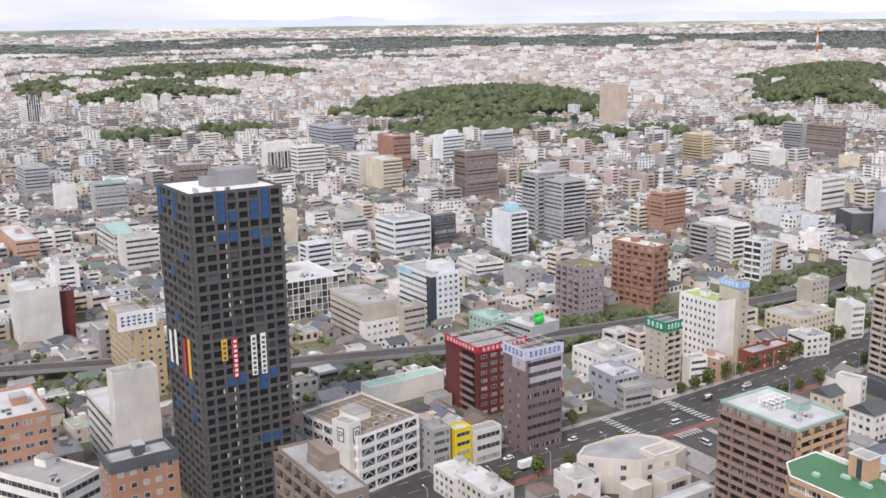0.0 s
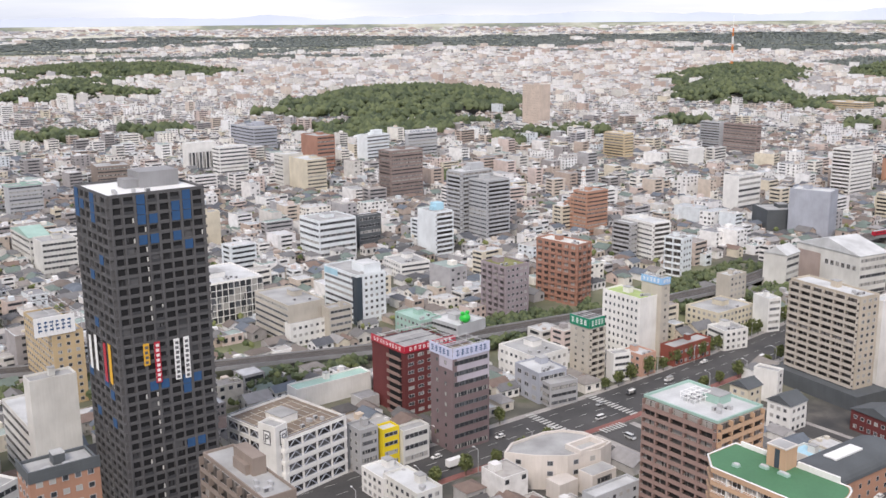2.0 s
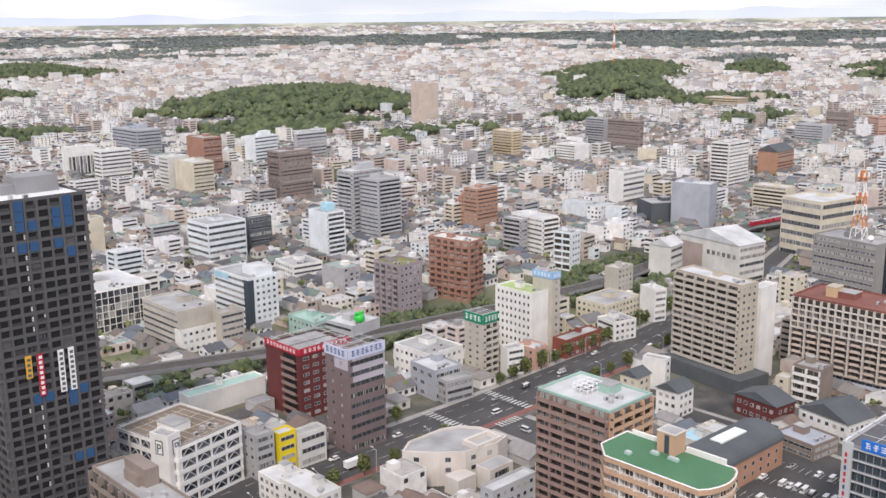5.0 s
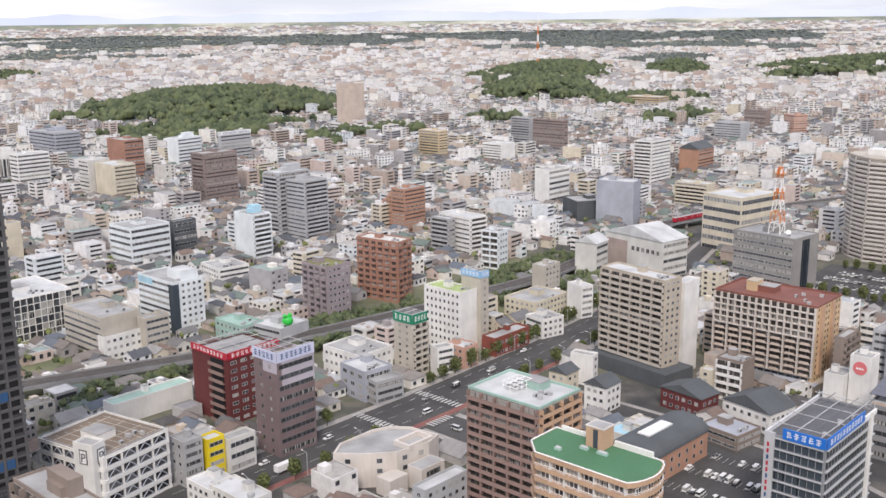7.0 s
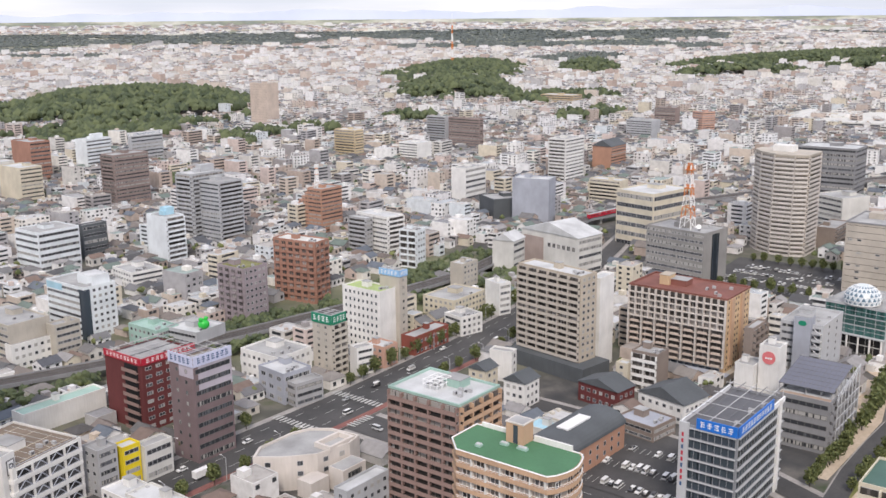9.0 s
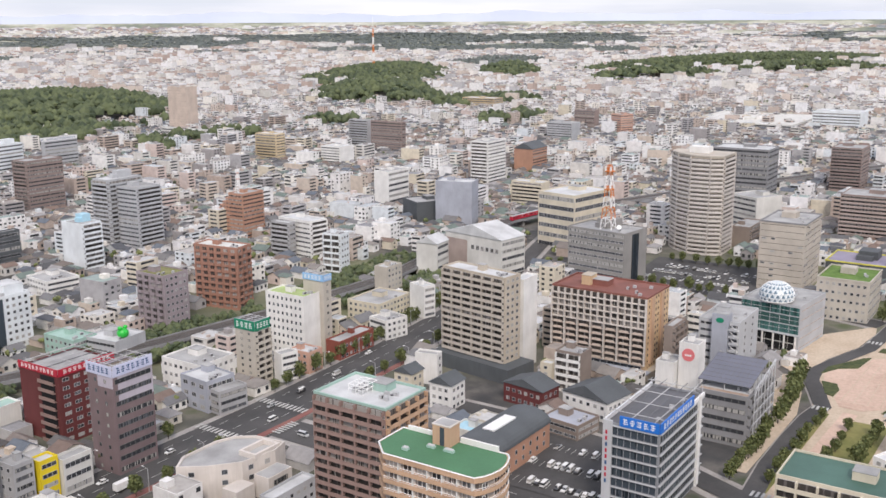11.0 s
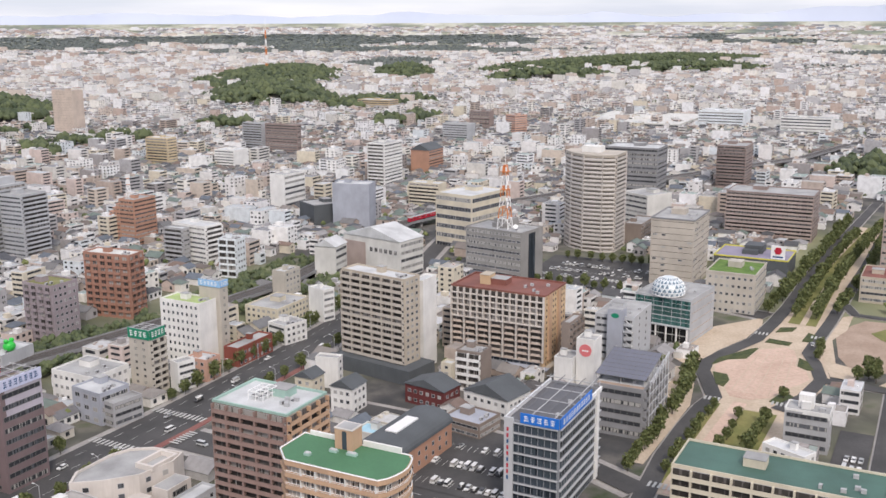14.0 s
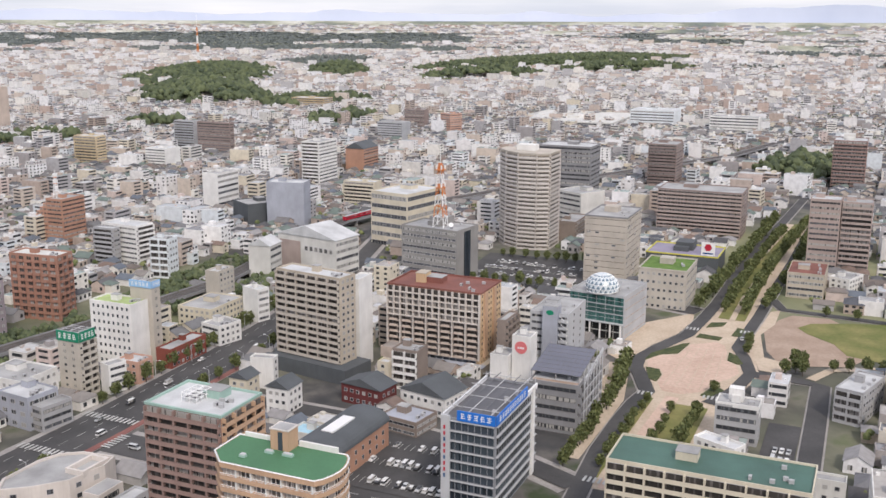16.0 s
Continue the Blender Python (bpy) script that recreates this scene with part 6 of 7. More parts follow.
def index_feet():
    for k, (x, y, w, d, turn) in enumerate(FOOT):
        r = math.hypot(w, d) + 12
        for i in range(int((x - r) // 60), int((x + r) // 60) + 1):
            for j in range(int((y - r) // 60), int((y + r) // 60) + 1):
                GRID.setdefault((i, j), []).append(k)


SIGHT = []


def index_sight():
    for x, y, w, d, turn in FOOT:
        c, s = math.cos(radians(turn)), math.sin(radians(turn))
        az = [math.atan2(y + s * u + c * v, x + c * u - s * v) for u, v in ((0, 0), (w, 0), (w, d), (0, d))]
        SIGHT.append((min(az) - 0.006, max(az) + 0.006, math.hypot(x, y)))


def before_tall(rr, a):
    """Low houses only stand in the open ground in front of the tall blocks."""
    return any(lo < a < hi and dist - 80 < rr < dist + 4 for lo, hi, dist in SIGHT)


def taken(x, y, r):
    for k in GRID.get((int(x // 60), int(y // 60)), ()):
        fx, fy, w, d, turn = FOOT[k]
        c, s = math.cos(radians(-turn)), math.sin(radians(-turn))
        u, v = c * (x - fx) - s * (y - fy), s * (x - fx) + c * (y - fy)
        if -r < u < w + r and -r < v < d + r:
            return True
    for x0, y0, x1, y1 in KEEP_OPEN:
        if x0 - r < x < x1 + r and y0 - r < y < y1 + r:
            return True
    if x < 1100:
        for path, wide in ROADS:
            if near_path(x, y, path, wide / 2 + r + 3):
                return True
    return x < 2100 and near_path(x, y, RAIL, 6 + r)


def house_shape(sh_wall, sh_roof, sh_glass, m, w, d, h, kind, wall, roof, glass, detail, flat=None):
    """Adds one small building in the pose m: walls, roof, and windows where it is near."""
    def put(sh, pts, faces, mat):
        sh.poly([tuple(m @ Vector(p)) for p in pts], faces, mat)
    x, y = w / 2, d / 2
    sides = [(0, 1, 5, 4), (1, 2, 6, 5), (2, 3, 7, 6), (3, 0, 4, 7)]
    base = [(-x, -y, 0), (x, -y, 0), (x, y, 0), (-x, y, 0), (-x, -y, h), (x, -y, h), (x, y, h), (-x, y, h)]
    if kind == "gable":
        rise = min(w, d) * 0.27
        put(sh_wall, base + [(-x, 0, h + rise), (x, 0, h + rise)], sides + [(4, 8, 7), (5, 6, 9)], wall)
        e = 0.5
        put(sh_roof, [(-x - e, -y - e, h - 0.15), (x + e, -y - e, h - 0.15), (x + e, 0, h + rise + 0.12), (-x - e, 0, h + rise + 0.12), (x + e, y + e, h - 0.15), (-x - e, y + e, h - 0.15)], [(0, 1, 2, 3), (3, 2, 4, 5)], roof)
    elif kind == "hip":
        rise, e = min(w, d) * 0.24, 0.5
        k = max(0.1, x - y * 0.9)
        put(sh_wall, base, sides, wall)
        put(sh_roof, [(-x - e, -y - e, h - 0.1), (x + e, -y - e, h - 0.1), (x + e, y + e, h - 0.1), (-x - e, y + e, h - 0.1), (-k, 0, h + rise), (k, 0, h + rise)], [(0, 1, 5, 4), (1, 2, 5), (2, 3, 4, 5), (3, 0, 4)], roof)
    else:
        put(sh_wall, base, sides, wall)
        e, i = 0.0, 0.35
        put(sh_wall, [(-x, -y, h), (x, -y, h), (x, y, h), (-x, y, h), (-x + i, -y + i, h + 0.01), (x - i, -y + i, h + 0.01), (x - i, y - i, h + 0.01), (-x + i, y - i, h + 0.01)], [(0, 1, 5, 4), (1, 2, 6, 5), (2, 3, 7, 6), (3, 0, 4, 7)], wall)
        put(sh_roof, [(-x + i, -y + i, h - 0.25), (x - i, -y + i, h - 0.25), (x - i, y - i, h - 0.25), (-x + i, y - i, h - 0.25)], [(0, 1, 2, 3)], flat or roof)
        for _ in range(rng.randint(0, 3) if detail else 0):
            a, b, s = x * (rng.random() * 1.5 - 0.75), y * (rng.random() * 1.5 - 0.75), 0.35 + 0.5 * rng.random()
            put(sh_wall, [(a - s, b - s, h - 0.25), (a + s, b - s, h - 0.25), (a + s, b + s, h - 0.25), (a - s, b + s, h - 0.25), (a - s, b - s, h + s), (a + s, b - s, h + s), (a + s, b + s, h + s), (a - s, b + s, h + s)], sides + [(4, 5, 6, 7)], wall)
        if w > 7 and rng.random() < 0.6:
            a, b, s = -x * 0.5 + rng.random() * x, -y * 0.5 + rng.random() * y, min(w, d) * 0.16
            put(sh_wall, [(a - s, b - s, h - 0.3), (a + s, b - s, h - 0.3), (a + s, b + s, h - 0.3), (a - s, b + s, h - 0.3), (a - s, b - s, h + 2.2), (a + s, b - s, h + 2.2), (a + s, b + s, h + 2.2), (a - s, b + s, h + 2.2)], sides + [(4, 5, 6, 7)], wall)
    if detail:
        n_f, band = max(1, int(h / 3)), rng.choice((0, 1, 2))
        fh = h / n_f
        for f in range(n_f):
            z = f * fh + fh * 0.3
            zz = z + fh * 0.42
            for side in range(2):
                wide = d if side == 0 else w
                if h > 7 and band:
                    # long window or balcony bands
                    s, o = wide * (0.44 if side == band % 2 else 0.3), 0.06
                    if side == 0:
                        put(sh_glass, [(-x - o, s, z), (-x - o, -s, z), (-x - o, -s, zz), (-x - o, s, zz)], [(0, 1, 2, 3)], glass)
                    else:
                        put(sh_glass, [(-s, -y - o, z), (s, -y - o, z), (s, -y - o, zz), (-s, -y - o, zz)], [(0, 1, 2, 3)], glass)
                    continue
                k = max(1, int(wide / (3.6 if detail > 1 else 4.4)))
                for i in range(k):
                    if rng.random() < 0.25:
                        continue
                    u = -wide / 2 + wide * (i + 0.5) / k
                    s = min(0.95, wide * 0.2)
                    o = 0.06
                    if side == 0:
                        put(sh_glass, [(-x - o, u + s, z), (-x - o, u - s, z), (-x - o, u - s, zz), (-x - o, u + s, zz), (-x + 0.02, u + s, zz + 0.1), (-x + 0.02, u - s, zz + 0.1)], [(0, 1, 2, 3), (3, 2, 5, 4)], glass)
                    else:
                        put(sh_glass, [(u - s, -y - o, z), (u + s, -y - o, z), (u + s, -y - o, zz), (u - s, -y - o, zz), (u - s, -y + 0.02, zz + 0.1), (u + s, -y + 0.02, zz + 0.1)], [(0, 1, 2, 3), (3, 2, 5, 4)], glass)


def trees_mesh(sh, x, y, z, r, h, mat, k, flat=1.0):
    """A ragged crown: several uneven clumps of leaves, as low faceted lumps."""
    for _ in range(k):
        a, q2 = rng.random() * 6.283, math.sqrt(rng.random()) * r * 0.62
        cx, cy, cz = x + q2 * math.cos(a), y + q2 * math.sin(a), z + h * (0.5 + 0.32 * rng.random())
        s = r * (0.34 + 0.3 * rng.random())
        sz = s * flat
        pts = [(cx, cy, cz + sz * (0.75 + 0.4 * rng.random()))]
        t0 = rng.random() * 2
        for ring, (zz, rad) in enumerate(((0.35, 0.8), (-0.4, 0.85))):
            for i in range(5):
                b = t0 + i * 1.2566 + ring * 0.6
                w2 = s * rad * (0.7 + 0.6 * rng.random())
                pts.append((cx + w2 * math.cos(b), cy + w2 * math.sin(b), cz + sz * zz * (0.7 + 0.6 * rng.random())))
        faces = [(0, 1 + i, 1 + (i + 1) % 5) for i in range(5)]
        for i in range(5):
            j = (i + 1) % 5
            faces += [(1 + i, 6 + i, 1 + j), (1 + j, 6 + i, 6 + j)]
        faces.append((6, 10, 9, 8, 7))
        sh.poly(pts, faces, mat)


def build_town():
    index_feet()
    index_sight()
    near_n, far_walls, far_roofs, far_glass, wood = 0, Shape(), Shape(), Shape(), Shape()
    garden = Shape()
    lo, hi = radians(-9), radians(88)
    r = 300.0
    while r < 26000:
        step = (10.0 + 1.4 * rng.random()) * max(1.0, (r / 1580) ** 0.75, (r / 3080) ** 1.75)
        n = int(r * (hi - lo) / step)
        for i in range(n):
            a = lo + (hi - lo) * (i + rng.random() * 0.8) / n
            rr = r + (rng.random() - 0.5) * step * 0.7
            x, y = rr * math.cos(a), rr * math.sin(a)
            # snap to lanes of a loose street grid
            if rr < 2600:
                gx, gy = x % 62, y % 46
                if gx < 5 or gy < 4.5:
                    continue
            if in_wood(x, y):
                continue
            px, py, pz, s = settle(x, y)
            field = noise.noise((x / 900 + 7, y / 900, 0.3)) + 0.5 * noise.noise((x / 300, y / 300, 2.0))
            open_land = max(0.0, (rr - 2800) / 4500)
            belt = 3800 < rr < 7000 and noise.noise((a * 2.6, math.log(rr) * 7, 4.0)) > 0.24 + 0.2 * noise.noise((a * 25, rr / 700, 1))
            # a broad wood belt before the farmland, thinner towards the east
            belt |= 7000 + 900 * noise.noise((a * 9, 1.0, 2.0)) < rr < 12500 + 2500 * noise.noise((a * 7, 5.0, 2.0)) and noise.noise((a * 16, rr / 1800, 6.0)) > (-0.35 if a > 0.42 else 0.1)
            if belt:
                q2 = step * s * 0.62
                tall = (9 + 5 * rng.random()) * s
                trees_mesh(wood, px, py, pz, q2, tall, LEAFHAZE, 1, min(1.0, 0.8 * tall / q2))
                continue
            if rr > 2400 and field > 0.66 - 0.75 * min(1, open_land):
                # copses and wood belts between the far suburbs
                if noise.noise((x / 1400, y / 600, 9.0)) > -0.05 and rr < 6500:
                    if rng.random() < 0.7:
                        q2 = step * s * 0.62
                        tall = (9 + 6 * rng.random()) * s
                        trees_mesh(wood, px, py, pz, q2, tall, LEAFHAZE, 1 if rr > 4000 else 2, min(1.0, 0.9 * tall / q2))
                continue
            big = rng.random()
            w, d, h = 7 + 6 * rng.random(), 6.5 + 4.5 * rng.random(), 3.6 + 3.0 * rng.random()
            kind = rng.choice(("gable", "hip", "hip", "gable", "hip", "gable", "gable", "flat"))
            if big < (0.085 if rr < 1300 else 0.035):
                w, d, h, kind = 12 + 12 * rng.random(), 9 + 6 * rng.random(), 11 + 12 * rng.random(), "flat"
            elif big < (0.42 if rr < 800 else 0.22):
                w, d, h, kind = 7 + 8 * rng.random(), 6.5 + 6 * rng.random(), 6.5 + 5.5 * rng.random(), "flat"
            if h > 7 and rr < 1500 and before_tall(rr, a):
                h, kind = 3.4 + 2.4 * rng.random(), rng.choice(("hip", "gable", "flat"))
                w, d = min(w, 12), min(d, 10)
            reach = step / 10.8
            if reach > 1:
                w, d = w * reach ** 0.8, d * reach ** 0.8
                h *= min(1.8, reach ** 0.3)
            if rr < 1400 and taken(x, y, max(w, d) / 2):
                continue
            if rr < 4000 and rng.random() < 0.2:
                trees_mesh(garden, px, py, pz, 3.5 * max(1, reach) * s, 6.5 * max(1, reach ** 0.4) * s, LEAF if rr < 900 else LEAFWOOD, 3 if rr < 900 else 2)
                if rng.random() < 0.6:
                    continue
            ang = 90 * rng.randint(0, 1) + (rng.random() - 0.5) * 6 + 14 * noise.noise((x / 400, y / 400, 5.0))
            m = pose(px, py, pz, 0, 0, ang) @ Matrix.Scale(s, 4)
            if near_n < 210 and rr < 620:
                near_n += 1
                top = big < 0.20
                ob = thing("house", ("flat-roofed pale town house of three storeys" if top else "small tiled-roof town house among close neighbours"), "house", pose(px, py, pz, 0, 0, ang), "houses of the old town quarter")
                wsh, rsh, gsh = Shape(), Shape(), Shape()
                house_shape(wsh, rsh, gsh, Matrix.Identity(4), w, d, h, kind, WALLS_HOUSE, ROOFS_HOUSE, GLASS, 2, FLATS_HOUSE)
                part("wall", wsh, ob)
                part("roof", rsh, ob)
                if gsh.v:
                    tagged(part("window", gsh, ob), kind="stuff")
            else:
                # beyond a ragged limit the palettes with painted haze take over
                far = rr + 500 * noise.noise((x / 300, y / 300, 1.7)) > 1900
                house_shape(far_walls, far_roofs, far_glass, m, w, d, h, kind, WALLS_HAZED if far else WALLS_TOWN, ROOFS_HAZED if far else ROOFS_TOWN, GLASS, 2 if rr < 850 else (1 if rr < 1250 or (h > 6.5 and rr < 2200) else 0), None if far else FLATS_TOWN)
        r += step
    for name, sh, label in (("town_house_walls", far_walls, "pale walls of a dense low town"), ("town_house_roofs", far_roofs, "grey and brown roofs of a dense low town"), ("town_house_windows", far_glass, "dark windows of a dense low town"), ("far_wood", wood, "grey-green copses between far suburbs, haze in their colour"), ("garden_trees", garden, "small green garden trees between houses")):
        ob = new(name, sh.mesh(name))
        tagged(ob, label, "town" if "town" in name else "trees", "", "stuff")


build_town()


def build_woods():
    sh = Shape()
    for cx, cy, rx, ry, turn in WOODS:
        big = max(rx, ry)
        gap = 11 if math.hypot(cx, cy) < 1500 else 15
        k = int(2 * big * 1.3 / gap)
        for i in range(k):
            for j in range(k):
                x = cx - big * 1.3 + (i + rng.random()) * gap
                y = cy - big * 1.3 + (j + rng.random()) * gap
                c, s = math.cos(radians(-turn)), math.sin(radians(-turn))
                u, v = c * (x - cx) - s * (y - cy), s * (x - cx) + c * (y - cy)
                q2 = (u / rx) ** 2 + (v / ry) ** 2
                if q2 < 1 + 0.9 * noise.noise((x / 130, y / 130, 0)) + 0.75 * noise.noise((x / 45, y / 45, 3)) and not taken(x, y, 4):
                    px, py, pz, sc = settle(x, y)
                    hill = (20 if big > 150 else 0) * max(0, 1 - q2)
                    trees_mesh(sh, px, py, pz + hill, gap * (0.7 + 0.5 * rng.random()) * sc, (7 + 13 * rng.random()) * sc, LEAFWOOD, 3)
    tagged(new("woods", sh.mesh("woods")), "dense dark green woods on low hills", "woods", "", "stuff")
    belt = Shape()
    for cx, cy, rx, ry in BELT:
        for _ in range(int(rx * ry / 5)):
            x, y = cx + (rng.random() * 2 - 1) * rx, cy + (rng.random() * 2 - 1) * ry
            if near_path(x, y, RAIL, 7) or any(-1 < x - f[0] < f[2] + 1 and -1 < y - f[1] < f[3] + 1 for f in FOOT):
                continue
            trees_mesh(belt, x, y, 0, 2.4 + 1.6 * rng.random(), 5 + 3.5 * rng.random(), LEAFWOOD, 6)
    tagged(new("railway_hedge", belt.mesh("railway_hedge")), "green bushes and small trees along the railway", "hedge", "", "stuff")


build_woods()


# ---------------------------------------------------------------- street trees
def tree_model(seed):
    r2 = random.Random(seed)
    ob = thing("tree", "green leafy street tree with short brown trunk", "tree", pose(0, 0, -500), "street trees")
    tr = Shape()
    lean = (r2.random() - 0.5) * 0.5
    for k in range(4):
        a, b = k * 0.8, (k + 1) * 0.8
        ra, rb = 0.20 - 0.03 * k, 0.17 - 0.03 * k
        ring0 = [(lean * a / 3 + ra * math.cos(i * 1.047), ra * math.sin(i * 1.047), a) for i in range(6)]
        ring1 = [(lean * b / 3 + rb * math.cos(i * 1.047), rb * math.sin(i * 1.047), b) for i in range(6)]
        tr.poly(ring0 + ring1, [(i, (i + 1) % 6, 6 + (i + 1) % 6, 6 + i) for i in range(6)], BARK)
    for k in range(6):
        a = k * 1.05 + r2.random()
        tr.beam((lean * 0.7, 0, 2.2 + 0.2 * k), (lean + 1.7 * math.cos(a), 1.7 * math.sin(a), 4.2 + 0.5 * k), 0.06, BARK)
    part("trunk", tr, ob)
    cr = Shape()
    for _ in range(420):
        a, b = r2.random() * 6.283, math.acos(2 * r2.random() - 1)
        q2 = 2.5 * (0.45 + 0.6 * r2.random()) * (1 + 0.35 * noise.noise((math.cos(a) * 1.6 + seed, math.sin(a) * 1.6, b)))
        cx, cy, cz = lean + q2 * math.sin(b) * math.cos(a), q2 * math.sin(b) * math.sin(a), 4.9 + 1.15 * q2 * math.cos(b)
        s = 0.28 + 0.3 * r2.random()
        m = Euler((r2.random() * 3, r2.random() * 3, r2.random() * 3)).to_matrix()
        cr.poly([tuple(Vector((cx, cy, cz)) + m @ Vector(p) * s) for p in ((-1, -0.6, 0), (0.2, -1, 0.3), (1, 0.3, 0), (-0.1, 1, 0.25))], [(0, 1, 2), (0, 2, 3)], LEAF)
    part("crown", cr, ob)
    return ob


TREES = [tree_model(k) for k in range(4)]
used = set()


def plant(x, y, s=1.0, z=0.0):
    k = rng.randrange(4)
    m = pose(x, y, z, 0, 0, rng.random() * 360)
    if k in used:
        ob = copy_thing(TREES[k], m)
    else:
        ob = TREES[k]
        ob.matrix_basis = m
        used.add(k)
    s *= 0.85 + 0.4 * rng.random()
    ob.scale = (s, s, s * (0.9 + 0.25 * rng.random()))


def along(path, off, step, s=1.0, skip=()):
    for a, b in zip(path[:-1], path[1:]):
        a, b = Vector(a), Vector(b)
        t = (b - a).normalized()
        nr = Vector((-t.y, t.x)) * off
        run = rng.random() * step
        while run < (b - a).length:
            p = a + t * run + nr
            if not any(x0 < p.x < x1 for x0, x1 in skip):
                plant(p.x + rng.random() - 0.5, p.y + rng.random() - 0.5, s)
            run += step * (0.8 + 0.4 * rng.random())


along(AVENUE[1:6], 14.6, 10, 1.0, ((268, 315),))
along(AVENUE[1:6], -15.5, 15, 0.9, ((268, 315),))
along([(340, 87.5), (428, 86)], 0, 11.5, 0.8)
along([(345, 74.5), (424, 73.5)], 0, 12.5, 0.75)
along([(345, 64), (415, 63)], 0, 9, 1.0)
along([(580, 76), (700, 74), (826, 67)], 0, 12, 1.15)
along([(580, 65), (720, 62), (877, 52)], 0, 9, 1.2)
along([(590, 56.5), (640, 51), (700, 48), (834, 46)], 0, 14, 1.2)
along([(575, 92), (616, 88), (865, 78)], 0, 13, 1.35)
along([(484, 25), (496, 32), (505, 25)], 0, 7, 0.95)
along([(498, 18), (500, -4), (502, -50)], 0, 8.5, 1.0)
along([(482, 30), (486, 38)], 0, 6, 0.9)
along([(596, 40), (590, -50)], 0, 19, 1.0)
along([(372, 99), (400, 101), (424, 100), (464, 105)], 0, 9, 1.2)
along([(440, 62), (450, 60)], 0, 6, 0.9)
along([(500, 53), (528, 56)], 0, 8, 0.8)
along([(340, 101), (366, 100)], 0, 7, 0.8)
along([(588, 168), (588, 250)], 0, 8, 0.9)
along([(662, 175), (660, 250)], 0, 8, 0.9)


# ---------------------------------------------------------------- cars
def car_model(kind):
    ob = thing("car", {"sedan": "small parked or driving passenger car", "van": "boxy white van on the road"}[kind], "car", pose(0, 0, -500), "cars in the streets")
    l, w, h = (4.2, 1.7, 1.45) if kind == "sedan" else (4.8, 1.8, 2.0)
    body = Shape()
    prof = [(-l / 2, 0.3), (l / 2, 0.3), (l / 2, 0.75), (l * 0.28, 0.9), (-l / 2, 0.95)] if kind == "sedan" else [(-l / 2, 0.3), (l / 2, 0.3), (l / 2, 0.95), (l * 0.40, 1.05), (-l / 2, 1.05)]
    k = len(prof)
    body.poly([(x, -w / 2, z) for x, z in prof] + [(x, w / 2, z) for x, z in prof], [tuple(range(k)), tuple(range(2 * k - 1, k - 1, -1))] + [(i, k + i, k + (i + 1) % k, (i + 1) % k) for i in range(k)], CARPAINT)
    for x in (-l * 0.31, l * 0.31):
        body.box(x - 0.3, -w / 2 - 0.02, 0.0, x + 0.3, w / 2 + 0.02, 0.6, TYRE)
    part("body", body, ob)
    cab = [(-l * 0.46, 0.93), (l * 0.26, 0.9), (l * 0.10, h - 0.06), (-l * 0.36, h - 0.06)] if kind == "sedan" else [(-l * 0.49, 1.04), (l * 0.40, 1.04), (l * 0.28, h - 0.06), (-l * 0.48, h - 0.06)]
    part("cabin_glass", Shape().poly([(x, -w * 0.45, z) for x, z in cab] + [(x, w * 0.45, z) for x, z in cab], [(0, 1, 2, 3), (7, 6, 5, 4)] + [(i, 4 + i, 4 + (i + 1) % 4, (i + 1) % 4) for i in range(4)], GLASS), ob)
    part("roof", Shape().box(cab[3][0], -w * 0.44, h - 0.06, cab[2][0], w * 0.44, h, CARPAINT), ob)
    return ob


CARS = [car_model("sedan"), car_model("van")]
cars_used = set()


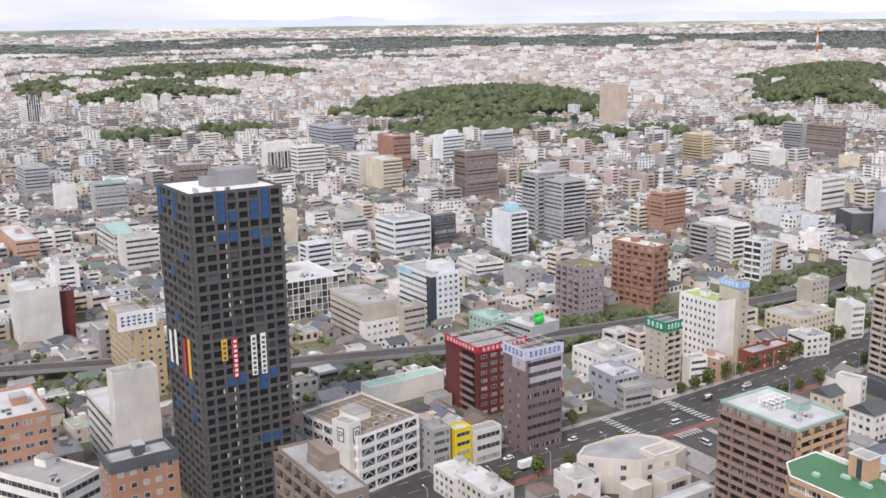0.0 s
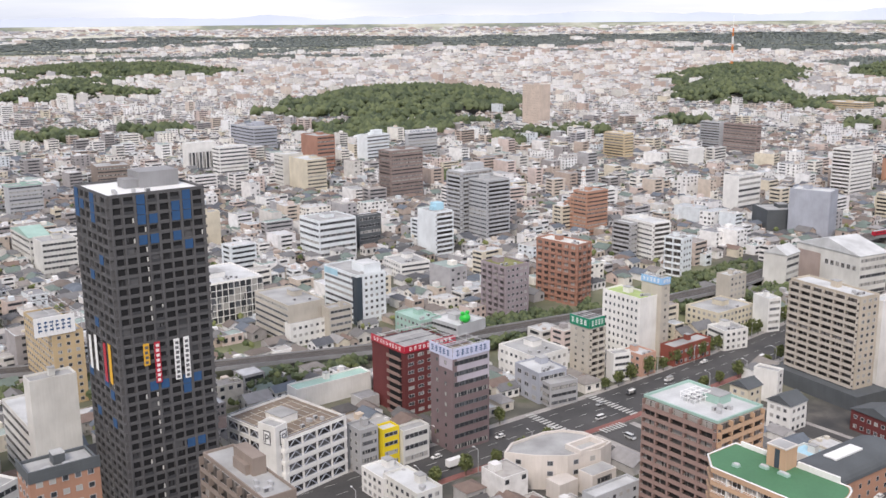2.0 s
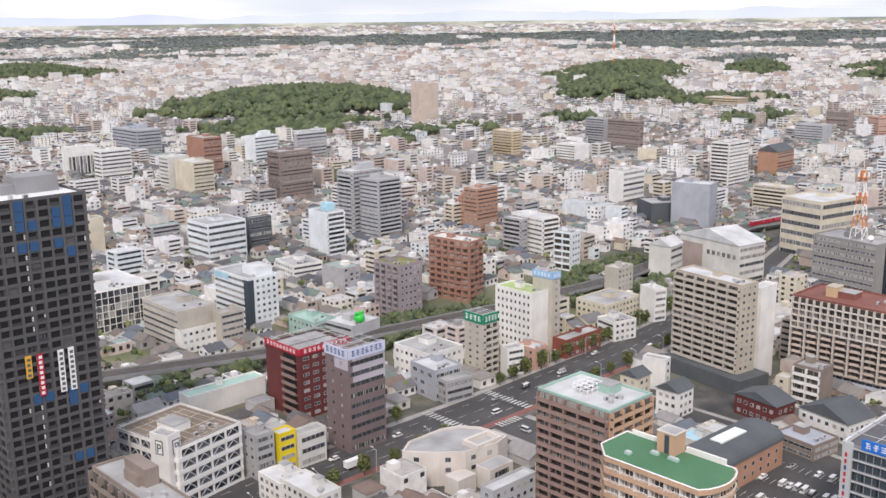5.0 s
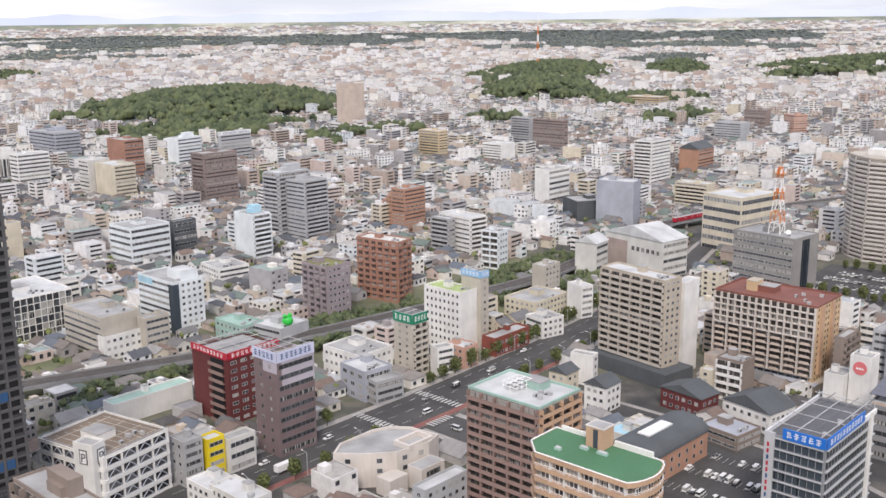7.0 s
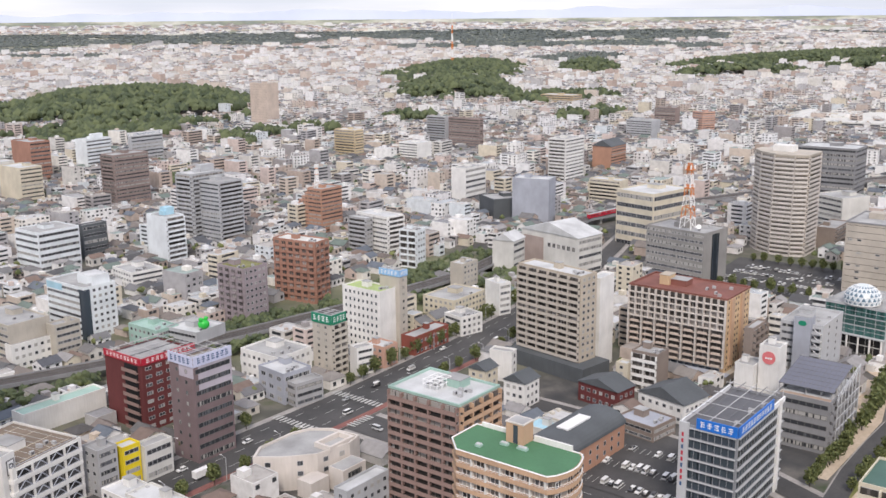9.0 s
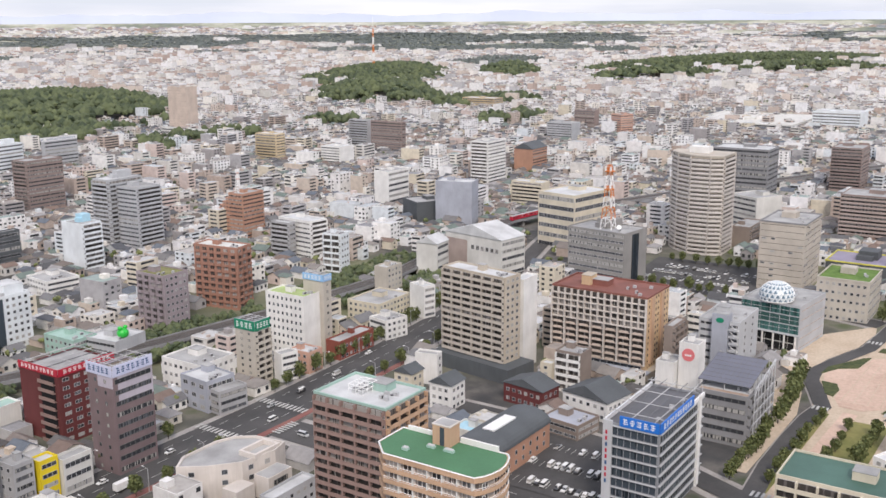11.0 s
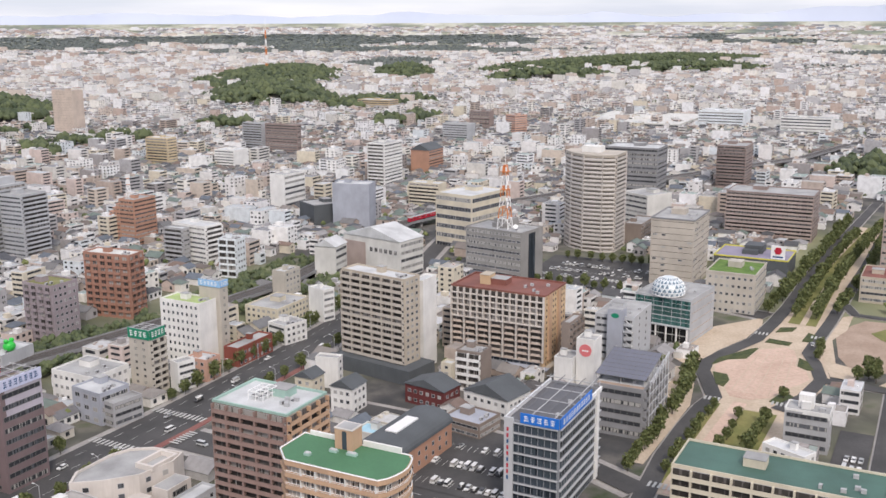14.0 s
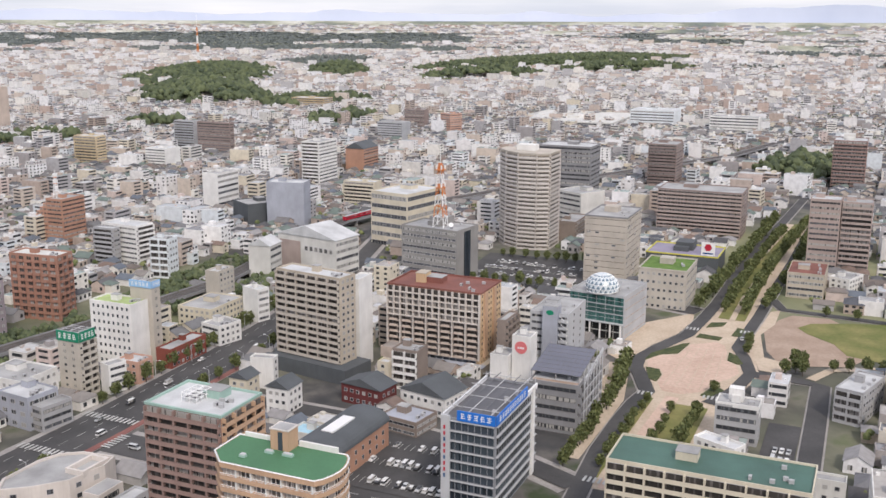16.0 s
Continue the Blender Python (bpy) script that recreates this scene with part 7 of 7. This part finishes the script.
def drive(x, y, heading, z, kind=None):
    k = kind if kind is not None else (1 if rng.random() < 0.3 else 0)
    m = pose(x, y, z, 0, 0, heading)
    if k in cars_used:
        copy_thing(CARS[k], m)
    else:
        CARS[k].matrix_basis = m
        cars_used.add(k)


for x0, y0, n, rows in ((302.5, 133.5, 18, 3), (594.5, 179.5, 24, 4)):
    for r in range(rows):
        for i in range(n):
            if rng.random() < 0.62:
                drive(x0 + r * 16, y0 + i * 2.7, 180 * rng.randint(0, 1) + rng.random() * 4, 0.41)
for i in range(3):
    for dx in (372, 381, 390):
        drive(dx, 23.5 + 2.6 * i, 178, 0.33)
drive(531, 60, 8, 0.52, 0)
for path, wide in ROADS[:2]:
    for a, b in zip(path[:-1], path[1:]):
        a, b = Vector(a), Vector(b)
        t = (b - a).normalized()
        run = 6 + rng.random() * 12
        head = math.degrees(math.atan2(t.y, t.x))
        while run < (b - a).length:
            lane = rng.choice((-1, 1)) * wide * rng.choice((0.12, 0.30))
            p = a + t * run + Vector((-t.y, t.x)) * lane
            if p.x < 700:
                drive(p.x, p.y, head + (180 if lane > 0 else 0), 0.34 if wide > 20 else 0.30)
            run += 13 + rng.random() * 30


# ---------------------------------------------------------------- far hills
def hills():
    # the haze over the hills is painted as a pale blue base colour
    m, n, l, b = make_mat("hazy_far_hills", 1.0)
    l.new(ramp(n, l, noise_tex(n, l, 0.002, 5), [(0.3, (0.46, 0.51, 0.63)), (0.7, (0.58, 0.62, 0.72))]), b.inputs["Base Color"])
    sh = Shape()
    k, r = 260, 4905.0
    pts, faces = [], []
    for i in range(k):
        a = radians(-20 + 130 * i / (k - 1))
        x, y = r * math.cos(a), r * math.sin(a)
        e = 0.30 + 0.8 * max(0, noise.noise((a * 5, 1.3, 0))) + 0.28 * noise.noise((a * 17, 4.0, 0)) + 0.07 * noise.noise((a * 60, 2.0, 0))
        pts += [(x * 0.995, y * 0.995, EYE - 30), (x, y, EYE + r * math.tan(radians(max(0.05, e))))]
    faces = [(2 * i, 2 * i + 1, 2 * i + 3, 2 * i + 2) for i in range(k - 1)]
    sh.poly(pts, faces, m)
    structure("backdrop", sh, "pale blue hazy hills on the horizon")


hills()
